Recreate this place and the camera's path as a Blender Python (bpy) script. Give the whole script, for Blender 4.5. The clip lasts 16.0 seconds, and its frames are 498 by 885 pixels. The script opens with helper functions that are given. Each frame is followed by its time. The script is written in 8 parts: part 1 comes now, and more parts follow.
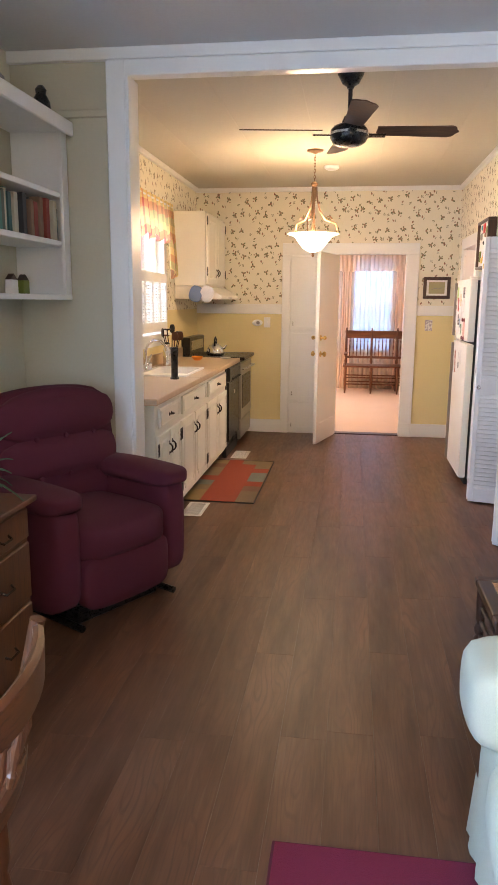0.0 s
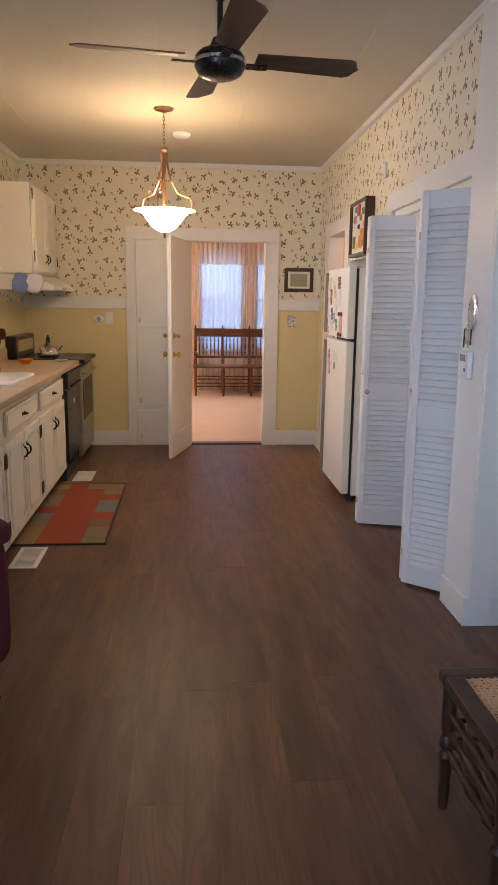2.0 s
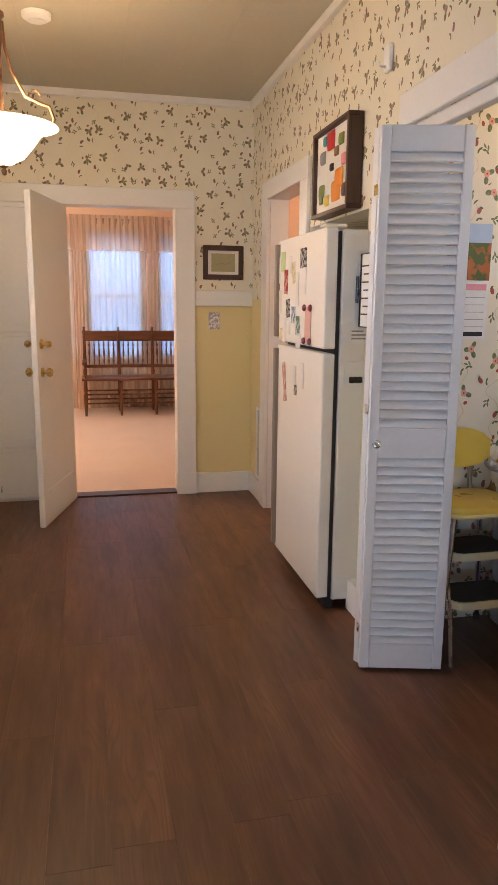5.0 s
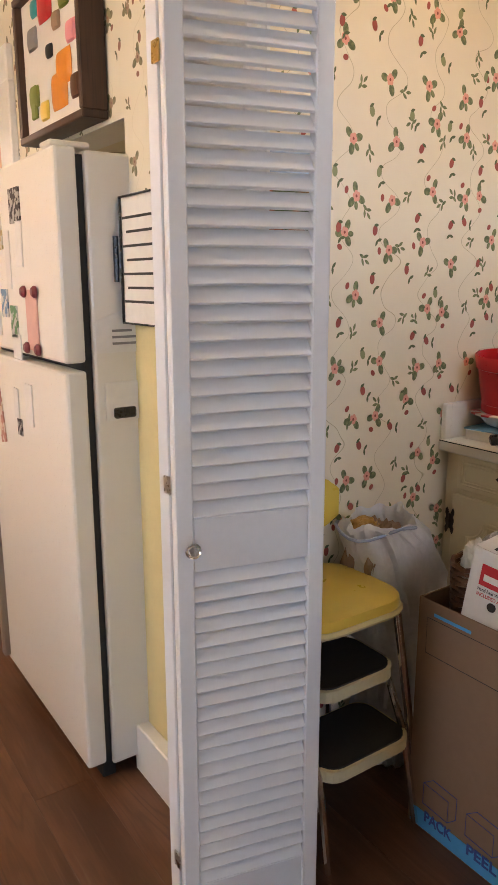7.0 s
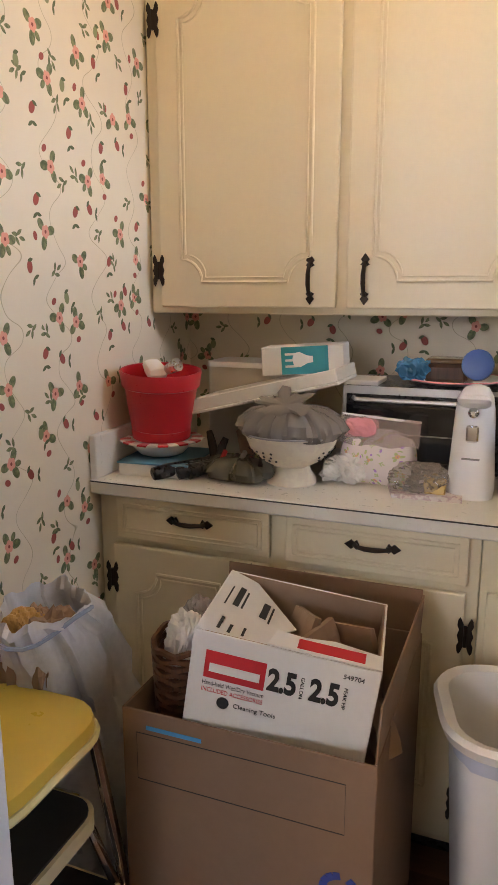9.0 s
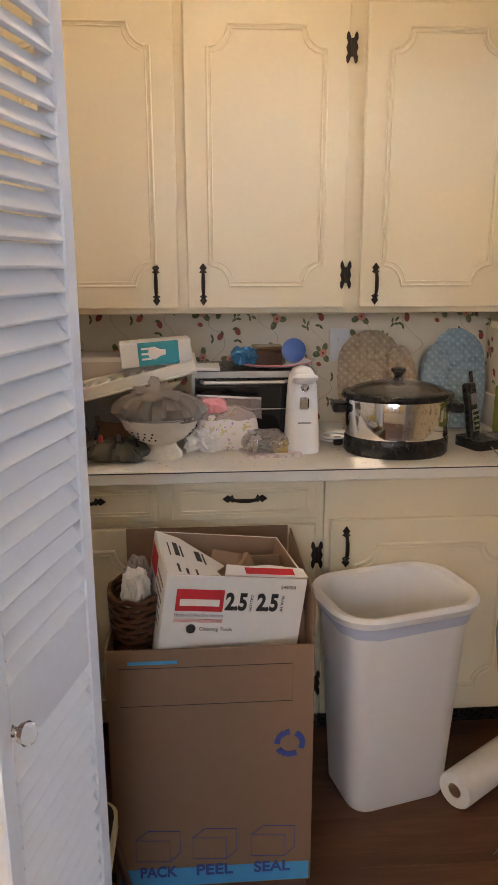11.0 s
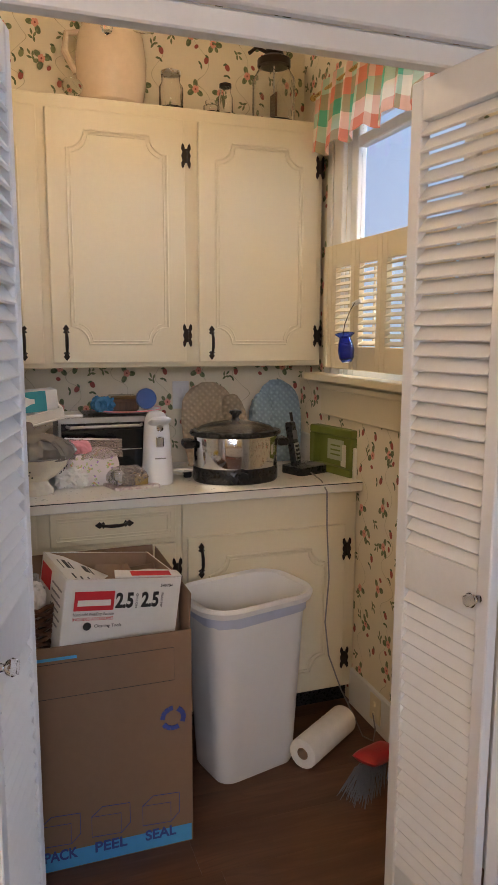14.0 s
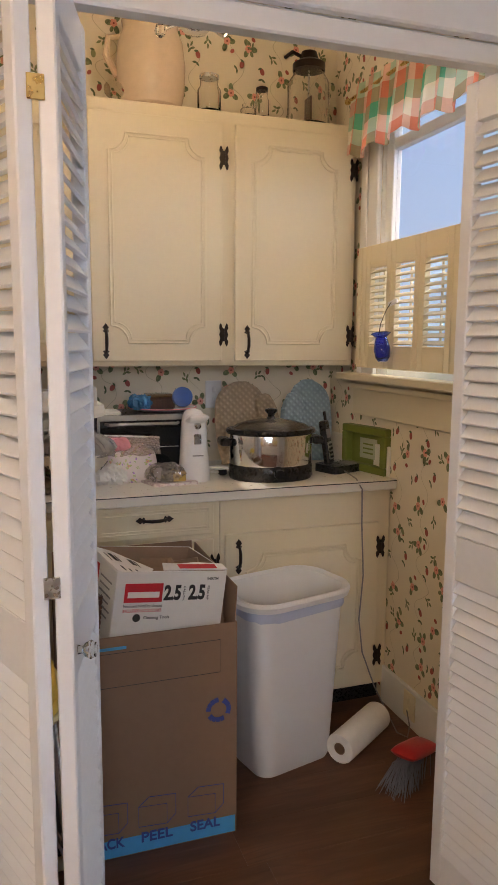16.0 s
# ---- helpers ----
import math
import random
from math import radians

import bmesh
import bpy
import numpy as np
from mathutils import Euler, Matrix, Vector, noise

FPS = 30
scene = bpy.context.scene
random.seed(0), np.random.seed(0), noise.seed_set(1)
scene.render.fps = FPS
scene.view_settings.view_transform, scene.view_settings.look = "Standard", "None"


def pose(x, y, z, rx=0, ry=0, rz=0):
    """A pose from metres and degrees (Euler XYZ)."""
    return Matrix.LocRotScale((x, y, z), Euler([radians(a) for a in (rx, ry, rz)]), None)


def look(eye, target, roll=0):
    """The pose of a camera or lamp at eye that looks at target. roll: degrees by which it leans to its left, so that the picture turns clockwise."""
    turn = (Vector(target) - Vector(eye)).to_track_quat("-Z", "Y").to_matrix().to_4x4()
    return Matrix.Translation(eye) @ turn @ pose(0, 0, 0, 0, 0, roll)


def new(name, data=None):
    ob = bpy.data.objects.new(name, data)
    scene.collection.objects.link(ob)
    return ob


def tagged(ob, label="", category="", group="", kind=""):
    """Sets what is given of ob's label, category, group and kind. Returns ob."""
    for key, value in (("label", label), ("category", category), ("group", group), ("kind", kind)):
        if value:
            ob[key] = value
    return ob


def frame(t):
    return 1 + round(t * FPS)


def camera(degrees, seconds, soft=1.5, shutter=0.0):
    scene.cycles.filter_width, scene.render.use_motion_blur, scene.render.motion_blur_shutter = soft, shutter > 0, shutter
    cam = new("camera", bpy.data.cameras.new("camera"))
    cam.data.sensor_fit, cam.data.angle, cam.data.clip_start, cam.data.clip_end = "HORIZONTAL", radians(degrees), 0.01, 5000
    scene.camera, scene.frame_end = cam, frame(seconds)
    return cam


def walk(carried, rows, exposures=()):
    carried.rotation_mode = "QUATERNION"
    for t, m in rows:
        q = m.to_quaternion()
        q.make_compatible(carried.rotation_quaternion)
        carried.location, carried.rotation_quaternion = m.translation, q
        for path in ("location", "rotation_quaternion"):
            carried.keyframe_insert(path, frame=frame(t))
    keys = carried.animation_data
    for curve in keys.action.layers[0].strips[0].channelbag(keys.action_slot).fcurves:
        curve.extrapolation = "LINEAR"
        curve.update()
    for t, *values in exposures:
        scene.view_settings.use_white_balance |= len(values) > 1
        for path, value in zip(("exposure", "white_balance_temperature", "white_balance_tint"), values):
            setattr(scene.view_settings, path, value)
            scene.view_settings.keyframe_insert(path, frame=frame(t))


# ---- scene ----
cam = camera(38.5, 16.0)
PATH = [
    (0, (0.52, 0.35, 1.521), (0.245, 2.292, 1.13), 0.5),
    (0.5, (0.495, 0.44, 1.495), (0.372, 2.398, 1.107), 0.5),
    (1, (0.488, 0.697, 1.465), (0.488, 2.659, 1.077), 0.5),
    (1.5, (0.395, 1.025, 1.453), (0.505, 2.983, 1.064), 0.6),
    (2, (0.339, 1.363, 1.457), (0.504, 3.318, 1.069), 0.8),
    (2.5, (0.396, 1.722, 1.445), (0.603, 3.674, 1.058), 0.6),
    (3, (0.418, 2.08, 1.423), (0.647, 4.028, 1.032), 0.8),
    (3.2, (0.423, 2.212, 1.429), (0.655, 4.159, 1.038), 0.8),
    (5.3, (0.486, 3.696, 1.391), (1.009, 5.588, 1.007), 0.5),
    (5.5, (0.512, 3.845, 1.389), (1.101, 5.716, 1.001), 0.5),
    (6, (0.558, 4.199, 1.39), (1.281, 6.02, 0.987), 0.5),
    (6.5, (0.66, 4.481, 1.384), (1.579, 6.209, 0.973), 0.4),
    (7, (0.833, 4.711, 1.402), (1.937, 6.319, 0.96), -0.1),
    (7.4, (0.955, 4.836, 1.4), (2.162, 6.367, 0.953), 0.2),
    (7.5, (0.976, 4.862, 1.4), (2.207, 6.374, 0.953), 0.1),
    (8, (1.081, 4.963, 1.387), (2.497, 6.308, 0.956), -0.2),
    (8.5, (1.12, 5.055, 1.379), (2.755, 6.124, 0.951), -0.2),
    (9, (1.104, 5.177, 1.383), (2.923, 5.896, 0.965), -0.0),
    (9.5, (1.045, 5.303, 1.405), (2.965, 5.693, 1.001), 0.0),
    (10, (0.95, 5.427, 1.415), (2.907, 5.549, 1.019), -0.1),
    (10.2, (0.891, 5.471, 1.464), (2.842, 5.504, 1.023), -0.2),
    (12.3, (0.445, 5.726, 1.462), (2.382, 5.422, 1.066), 0.1),
    (12.5, (0.421, 5.744, 1.458), (2.354, 5.396, 1.078), -0.0),
    (13, (0.37, 5.779, 1.45), (2.27, 5.253, 1.114), -0.0),
    (13.5, (0.333, 5.821, 1.446), (2.206, 5.19, 1.136), 0.1),
    (14, (0.301, 5.825, 1.442), (2.167, 5.169, 1.142), 0.2),
    (14.5, (0.282, 5.832, 1.436), (2.147, 5.172, 1.143), 0.3),
    (15, (0.282, 5.842, 1.438), (2.147, 5.181, 1.151), 0.3),
    (15.5, (0.293, 5.875, 1.435), (2.161, 5.218, 1.15), 0.3),
    (16, (0.307, 5.946, 1.416), (2.179, 5.301, 1.133), 0.4),
]
EXPOSURES = [(0.0, 0.85, 7300), (0.4, 0.46, 7250), (0.9, 0.2, 7200), (3.2, 0.2, 7250), (5.5, 0.22, 7700), (7.0, 0.36, 8000), (8.5, 0.48, 7700), (10.0, 0.45, 7650), (12.5, 0.22, 7450), (16.0, 0.1, 7500)]
walk(cam, [(t, look(eye, target, roll)) for t, eye, target, roll in PATH], [(t, stops, warmth, 20.5) for t, stops, warmth in EXPOSURES])

# ---- daylight, lamps, added fill lights ----
world = bpy.data.worlds.new("sky")
scene.world = world
world.use_nodes = True
sky = world.node_tree.nodes.new("ShaderNodeTexSky")
sky.sky_type, sky.sun_disc, sky.sun_elevation, sky.sun_rotation = "NISHITA", False, radians(42), radians(200)
world.node_tree.links.new(sky.outputs[0], world.node_tree.nodes["Background"].inputs[0])
world.node_tree.nodes["Background"].inputs[1].default_value = 0.12


def lamp(name, kind, energy, color, m, size=0.2, size_y=None):
    data = bpy.data.lights.new(name, kind)
    data.energy, data.color = energy, color
    if kind == "AREA":
        data.shape, data.size, data.size_y = "RECTANGLE", size, size_y or size
    elif kind == "SUN":
        data.angle = size
    else:
        data.shadow_soft_size = size
    ob = new(name, data)
    ob.matrix_world = m
    return ob


lamp("sun", "SUN", 2.0, (1, 0.95, 0.88), look((0, 0, 30), (8, 14, 4)), radians(1))
lamp("pendant_bulb", "POINT", 23, (1, 0.74, 0.45), pose(0.165, 6.62, 2.10), 0.09)
lamp("pantry_bulb", "POINT", 7.8, (1, 0.84, 0.62), pose(2.3, 5.42, 2.40), 0.06)
lamp("kitchen_window_light", "AREA", 84, (0.68, 0.83, 1), look((-2.5, 6.2, 2.1), (0.0, 6.0, 1.6)), 1.9, 1.2)
lamp("pantry_window_light", "AREA", 36, (0.5, 0.7, 1), look((2.3, 3.3, 2.2), (2.45, 4.6, 1.75)), 0.8, 0.6)
lamp("living_window_light", "AREA", 115, (0.36, 0.6, 1), pose(-1.37, -0.2, 1.5, 0, -90, 0), 1.3, 1.4)
lamp("far_window_light", "AREA", 150, (0.42, 0.68, 1), look((0.9, 15.0, 3.7), (0.9, 12.6, 0.9)), 3.0, 1.4)
# added warm point fill that brightens the far room; no fixture stands there
lamp("far_room_fill", "POINT", 112, (1, 0.88, 0.74), pose(-1.0, 10.8, 2.2), 0.12)
# unseen warm fill added to the living room, without a fixture
lamp("living_fill", "POINT", 28, (1, 0.72, 0.46), pose(0.9, -0.4, 2.2), 0.15)
# made-up fill that lights the closed hall; nothing in it holds a bulb
lamp("hall_fill", "POINT", 12, (1, 0.8, 0.6), pose(2.5, 7.9, 2.3), 0.1)


# ---- materials ----
class Nodes:
    """A short hand for node trees."""

    def __init__(self, name):
        self.material = bpy.data.materials.new(name)
        self.material.use_nodes = True
        self.tree = self.material.node_tree
        self.shader = self.tree.nodes["Principled BSDF"]

    def node(self, kind, *inputs, operation="", clamp=False):
        n = self.tree.nodes.new(kind)
        if operation:
            n.operation = operation
        if clamp:
            n.use_clamp = True
        for i, value in enumerate(inputs):
            self.link(value, n.inputs[i])
        return n

    def link(self, value, socket):
        if value is None:
            return
        if isinstance(value, bpy.types.NodeSocket):
            self.tree.links.new(value, socket)
        else:
            socket.default_value = value

    def math(self, op, a, b=None, clamp=False):
        n = self.node("ShaderNodeMath", a, b, operation=op, clamp=clamp)
        return n.outputs[0]

    def mix(self, factor, a, b):
        n = self.tree.nodes.new("ShaderNodeMix")
        n.data_type = "RGBA"
        for value, socket in ((factor, n.inputs[0]), (a, n.inputs[6]), (b, n.inputs[7])):
            self.link((*value, 1) if isinstance(value, tuple) and len(value) == 3 else value, socket)
        return n.outputs[2]

    def noise(self, vector, scale, detail=3.0, rough=0.55):
        n = self.tree.nodes.new("ShaderNodeTexNoise")
        self.link(vector, n.inputs["Vector"])
        n.inputs["Scale"].default_value, n.inputs["Detail"].default_value, n.inputs["Roughness"].default_value = scale, detail, rough
        return n.outputs[0]

    def ramp(self, value, low, high):
        n = self.tree.nodes.new("ShaderNodeMapRange")
        self.link(value, n.inputs[0])
        n.inputs[1].default_value, n.inputs[2].default_value = low, high
        return n.outputs[0]

    def xyz(self, x, y, z=0.0):
        return self.node("ShaderNodeCombineXYZ", x, y, z).outputs[0]

    def place(self):
        return self.tree.nodes.new("ShaderNodeTexCoord").outputs["Object"]

    def position(self):
        return self.tree.nodes.new("ShaderNodeNewGeometry").outputs["Position"]

    def stretched(self, vector, sx, sy, sz):
        n = self.node("ShaderNodeVectorMath", vector, (sx, sy, sz), operation="MULTIPLY")
        return n.outputs[0]

    def bump(self, height, strength, distance=0.002):
        n = self.tree.nodes.new("ShaderNodeBump")
        n.inputs["Strength"].default_value, n.inputs["Distance"].default_value = strength, distance
        self.link(height, n.inputs["Height"])
        self.tree.links.new(n.outputs[0], self.shader.inputs["Normal"])

    def finish(self, color, rough=0.5, metal=0.0, **more):
        self.link((*color, 1) if isinstance(color, tuple) and len(color) == 3 else color, self.shader.inputs["Base Color"])
        self.link(rough, self.shader.inputs["Roughness"])
        self.link(metal, self.shader.inputs["Metallic"])
        for key, value in more.items():
            self.link(value, self.shader.inputs[key.replace("_", " ")])
        return self.material


def dim(c, f):
    return tuple(min(1.0, v * f) for v in c)


def paint(name, color, rough=0.45, wear=0.06, grain=60, relief=0.15):
    n = Nodes(name)
    p = n.position()
    big = n.noise(p, 1.7, 4)
    fine = n.noise(p, grain, 3)
    c = n.mix(big, dim(color, 1 - wear), dim(color, 1 + wear))
    c = n.mix(n.ramp(fine, 0.3, 0.8), c, dim(color, 1 - wear * 0.7))
    n.bump(n.noise(p, grain * 2, 4), relief, 0.0008)
    return n.finish(c, n.math("ADD", n.math("MULTIPLY", fine, 0.16), rough - 0.08))


def plain(name, color, rough=0.4, metal=0.0, vary=0.08, **more):
    n = Nodes(name)
    p = n.place()
    f = n.noise(p, 35, 3)
    c = n.mix(f, dim(color, 1 - vary), dim(color, 1 + vary))
    return n.finish(c, n.math("ADD", n.math("MULTIPLY", n.noise(p, 90, 2), 0.12), rough - 0.06), metal, **more)


def wood(name, dark, light, rough=0.38, along=2, scale=1.0, relief=0.2):
    n = Nodes(name)
    p = n.place()
    info = n.tree.nodes.new("ShaderNodeObjectInfo")
    shift = n.node("ShaderNodeVectorMath", p, n.xyz(n.math("MULTIPLY", info.outputs["Random"], 7.0), n.math("MULTIPLY", info.outputs["Random"], 3.0), 0.0), operation="ADD").outputs[0]
    s = [14 * scale] * 3
    s[along] = 1.1 * scale
    q = n.stretched(shift, *s)
    rings = n.noise(q, 1.6, 5, 0.6)
    s = [160 * scale] * 3
    s[along] = 5 * scale
    pores = n.noise(n.stretched(shift, *s), 1.0, 2)
    c = n.mix(n.ramp(rings, 0.3, 0.72), dark, light)
    c = n.mix(n.ramp(pores, 0.52, 0.75), c, dim(dark, 0.6))
    n.bump(pores, relief, 0.0006)
    return n.finish(c, n.math("ADD", n.math("MULTIPLY", rings, 0.2), rough - 0.1))


def plank_material():
    """Brown oak-look vinyl planks: grain along y, each plank in its own tone."""
    n = Nodes("vinyl_plank")
    p = n.place()
    rnd = n.tree.nodes.new("ShaderNodeObjectInfo").outputs["Random"]
    q = n.node("ShaderNodeVectorMath", p, n.xyz(n.math("MULTIPLY", rnd, 31.0), n.math("MULTIPLY", rnd, 17.0), 0.0), operation="ADD").outputs[0]
    broad = n.noise(n.stretched(q, 9, 1.3, 1), 1.0, 4, 0.6)
    warp = n.noise(n.stretched(q, 6, 0.9, 1), 1.0, 2)
    grain = n.math("SINE", n.math("MULTIPLY", n.math("ADD", n.node("ShaderNodeSeparateXYZ", q).outputs[0], n.math("MULTIPLY", warp, 0.42)), 240.0))
    streak = n.noise(n.stretched(q, 130, 4, 1), 1.0, 3)
    c = n.mix(n.ramp(broad, 0.36, 0.66), (0.080, 0.032, 0.016), (0.175, 0.077, 0.041))
    tone = n.mix(rnd, (0.92, 0.92, 0.92), (1.07, 1.06, 1.05))
    m = n.tree.nodes.new("ShaderNodeMix")
    m.data_type, m.blend_type = "RGBA", "MULTIPLY"
    m.inputs[0].default_value = 1
    n.link(c, m.inputs[6])
    n.link(tone, m.inputs[7])
    c = m.outputs[2]
    c = n.mix(n.math("MULTIPLY", n.ramp(grain, 0.35, 1.0), n.math("MULTIPLY", n.ramp(broad, 0.4, 0.7), 0.45)), c, (0.045, 0.023, 0.014))
    c = n.mix(n.math("MULTIPLY", n.ramp(streak, 0.5, 0.8), 0.4), c, (0.05, 0.022, 0.012))
    pale = n.math("MULTIPLY", n.ramp(n.noise(n.stretched(q, 70, 2.5, 1), 1.0, 4), 0.56, 0.78), n.ramp(n.noise(n.stretched(q, 5, 1.5, 1), 1.0, 2), 0.42, 0.6))
    c = n.mix(n.math("MULTIPLY", pale, 0.5), c, (0.21, 0.125, 0.08))
    n.bump(n.math("ADD", streak, n.math("MULTIPLY", grain, 0.2)), 0.16, 0.0006)
    return n.finish(c, n.math("ADD", n.math("MULTIPLY", n.noise(n.stretched(q, 40, 6, 1), 1.0, 3), 0.25), 0.27))


def wallpaper(name, ground, leaf_a, leaf_b, berry, flower, cell, size, vine):
    """Printed paper: sprigs of leaves with a bloom, berries and thin vines, scattered over a pale ground."""
    n = Nodes(name)
    x, y, z = n.node("ShaderNodeSeparateXYZ", n.position()).outputs
    u, v = n.math("ADD", x, y), z

    def motif(du, dv, cx, cy, rx, ry, turn, pointed):
        a, b = n.math("SUBTRACT", du, cx), n.math("SUBTRACT", dv, cy)
        c, s = math.cos(turn), math.sin(turn)
        p = n.math("ADD", n.math("MULTIPLY", a, c / rx), n.math("MULTIPLY", b, s / rx))
        q = n.math("ADD", n.math("MULTIPLY", a, -s / ry), n.math("MULTIPLY", b, c / ry))
        p2 = n.math("MULTIPLY", p, p)
        q2 = n.math("ABSOLUTE", q) if pointed else n.math("MULTIPLY", q, q)
        inside = n.math("SUBTRACT", 1.0, n.math("ADD", p2, q2))
        return n.math("MULTIPLY", inside, 5.0, True)

    def scatter(ou, ov, spread, seed_turn):
        vor = n.tree.nodes.new("ShaderNodeTexVoronoi")
        vor.voronoi_dimensions = "2D"
        vor.inputs["Scale"].default_value, vor.inputs["Randomness"].default_value = 1.0, spread
        pu, pv = n.math("ADD", n.math("DIVIDE", u, cell), ou), n.math("ADD", n.math("DIVIDE", v, cell * 1.12), ov)
        at = n.xyz(pu, pv)
        n.link(at, vor.inputs["Vector"])
        off = n.node("ShaderNodeVectorMath", at, vor.outputs["Position"], operation="SUBTRACT").outputs[0]
        rnd = n.node("ShaderNodeSeparateXYZ", vor.outputs["Color"]).outputs
        turn = n.math("MULTIPLY", n.math("SUBTRACT", rnd[0], 0.5), seed_turn)
        rot = n.tree.nodes.new("ShaderNodeVectorRotate")
        rot.rotation_type = "Z_AXIS"
        n.link(off, rot.inputs["Vector"])
        n.link(turn, rot.inputs["Angle"])
        du, dv, _ = n.node("ShaderNodeSeparateXYZ", rot.outputs[0]).outputs
        return n.math("MULTIPLY", du, cell / size), n.math("MULTIPLY", dv, cell / size), rnd

    mottle = n.noise(n.position(), 9, 4)
    color = n.mix(mottle, dim(ground, 0.96), dim(ground, 1.03))
    # vines
    wob = n.noise(n.xyz(n.math("MULTIPLY", u, 1.0), n.math("MULTIPLY", v, 1.0)), 7.0, 1.0)
    wave = n.math("ADD", n.math("MULTIPLY", n.math("SINE", n.math("MULTIPLY", v, 38.0)), 0.028), n.math("MULTIPLY", wob, 0.11))
    line = n.math("PINGPONG", n.math("ADD", u, wave), cell * 0.62)
    line = n.math("SUBTRACT", 1.0, n.math("MULTIPLY", line, 520.0), True)
    color = n.mix(n.math("MULTIPLY", line, vine), color, (0.36, 0.30, 0.15))
    # sprigs: broad leaves round a bloom, with a berry beside it
    du, dv, rnd = scatter(0.0, 0.0, 0.62, 3.4)
    shade = n.mix(n.ramp(n.noise(n.xyz(n.math("MULTIPLY", du, 1.0), n.math("MULTIPLY", dv, 1.0)), 2.2, 2), 0.35, 0.65), leaf_a, leaf_b)
    for cx, cy, rx, ry, turn, must in ((0.72, 0.30, 0.55, 0.36, 0.4, 0.0), (-0.62, 0.45, 0.52, 0.36, 2.5, 0.25), (-0.05, -0.80, 0.58, 0.38, 1.5, 0.0), (0.6, -0.55, 0.4, 0.26, -0.7, 0.5)):
        color = n.mix(n.math("MULTIPLY", motif(du, dv, cx, cy, rx, ry, turn, False), n.math("GREATER_THAN", rnd[2], must)), color, shade)
    color = n.mix(n.math("MULTIPLY", motif(du, dv, -1.25, -0.55, 0.26, 0.36, 0.5, False), n.math("GREATER_THAN", rnd[1], 0.3)), color, berry)
    for a in range(5):
        color = n.mix(motif(du, dv, 0.05 + 0.27 * math.cos(a * 1.257), 0.05 + 0.27 * math.sin(a * 1.257), 0.26, 0.26, 0, False), color, flower)
    color = n.mix(motif(du, dv, 0.05, 0.05, 0.14, 0.14, 0, False), color, dim(berry, 0.8))
    # loose berries with a leafy cap
    du, dv, rnd = scatter(0.47, 0.53, 0.7, 1.6)
    color = n.mix(motif(du, dv, 0.0, -0.1, 0.36, 0.5, 0.1, False), color, n.mix(n.math("GREATER_THAN", rnd[1], 0.3), leaf_b, berry))
    color = n.mix(motif(du, dv, 0.05, 0.4, 0.36, 0.16, 0.3, True), color, leaf_a)
    for cx, cy, turn in ((0.85, -0.75, 0.5), (0.55, -1.1, 1.3)):
        color = n.mix(motif(du, dv, cx, cy, 0.4, 0.16, turn, True), color, leaf_a)
    # twigs of slim leaves
    du, dv, rnd = scatter(0.83, 0.21, 0.8, 6.0)
    for cx, cy, turn in ((0.0, 0.0, 0.2), (0.45, 0.3, 0.9), (0.4, -0.35, -0.6), (0.9, 0.0, 0.1)):
        color = n.mix(motif(du, dv, cx, cy, 0.42, 0.17, turn, True), color, shade)
    n.bump(n.noise(n.position(), 240, 2), 0.08, 0.0005)
    return n.finish(color, 0.55)


def cloth(name, color, rough=0.9, weave=420, vary=0.12, sheen=0.3, translucent=0.0, wrinkle=0.3):
    n = Nodes(name)
    p = n.place()
    c = n.mix(n.noise(p, 5, 4), dim(color, 1 - vary), dim(color, 1 + vary))
    c = n.mix(n.ramp(n.noise(p, weave, 2), 0.35, 0.7), c, dim(color, 1 - vary * 1.5))
    n.bump(n.math("ADD", n.noise(p, weave, 2), n.math("MULTIPLY", n.noise(p, 14, 3), 3.0)), wrinkle, 0.0015)
    m = n.finish(c, rough, 0.0, Sheen_Weight=sheen)
    if translucent:
        t = n.tree.nodes.new("ShaderNodeBsdfTranslucent")
        n.link(c, t.inputs[0])
        mixed = n.tree.nodes.new("ShaderNodeMixShader")
        n.link(translucent, mixed.inputs[0])
        n.tree.links.new(n.shader.outputs[0], mixed.inputs[1])
        n.tree.links.new(t.outputs[0], mixed.inputs[2])
        n.tree.links.new(mixed.outputs[0], n.tree.nodes["Material Output"].inputs[0])
    return m


def checked(name, colors, size, translucent=0.35):
    """Woven plaid of soft squares."""
    n = Nodes(name)
    x, y, z = n.node("ShaderNodeSeparateXYZ", n.tree.nodes.new("ShaderNodeTexCoord").outputs["UV"]).outputs
    a = n.math("FRACT", n.math("DIVIDE", x, size * 3))
    b = n.math("FRACT", n.math("DIVIDE", y, size * 3))
    def pick(f):
        c = n.mix(n.math("GREATER_THAN", f, 0.33), colors[0], colors[1])
        return n.mix(n.math("GREATER_THAN", f, 0.66), c, colors[2])
    c = n.mix(0.5, pick(a), pick(b))
    m = n.finish(c, 0.9)
    t = n.tree.nodes.new("ShaderNodeBsdfTranslucent")
    n.link(c, t.inputs[0])
    mixed = n.tree.nodes.new("ShaderNodeMixShader")
    n.link(translucent, mixed.inputs[0])
    n.tree.links.new(n.shader.outputs[0], mixed.inputs[1])
    n.tree.links.new(t.outputs[0], mixed.inputs[2])
    n.tree.links.new(mixed.outputs[0], n.tree.nodes["Material Output"].inputs[0])
    return m


def blotched(name, a, b, scale):
    n = Nodes(name)
    p = n.place()
    return n.finish(n.mix(n.ramp(n.noise(p, scale, 2), 0.47, 0.53), a, b), 0.85)


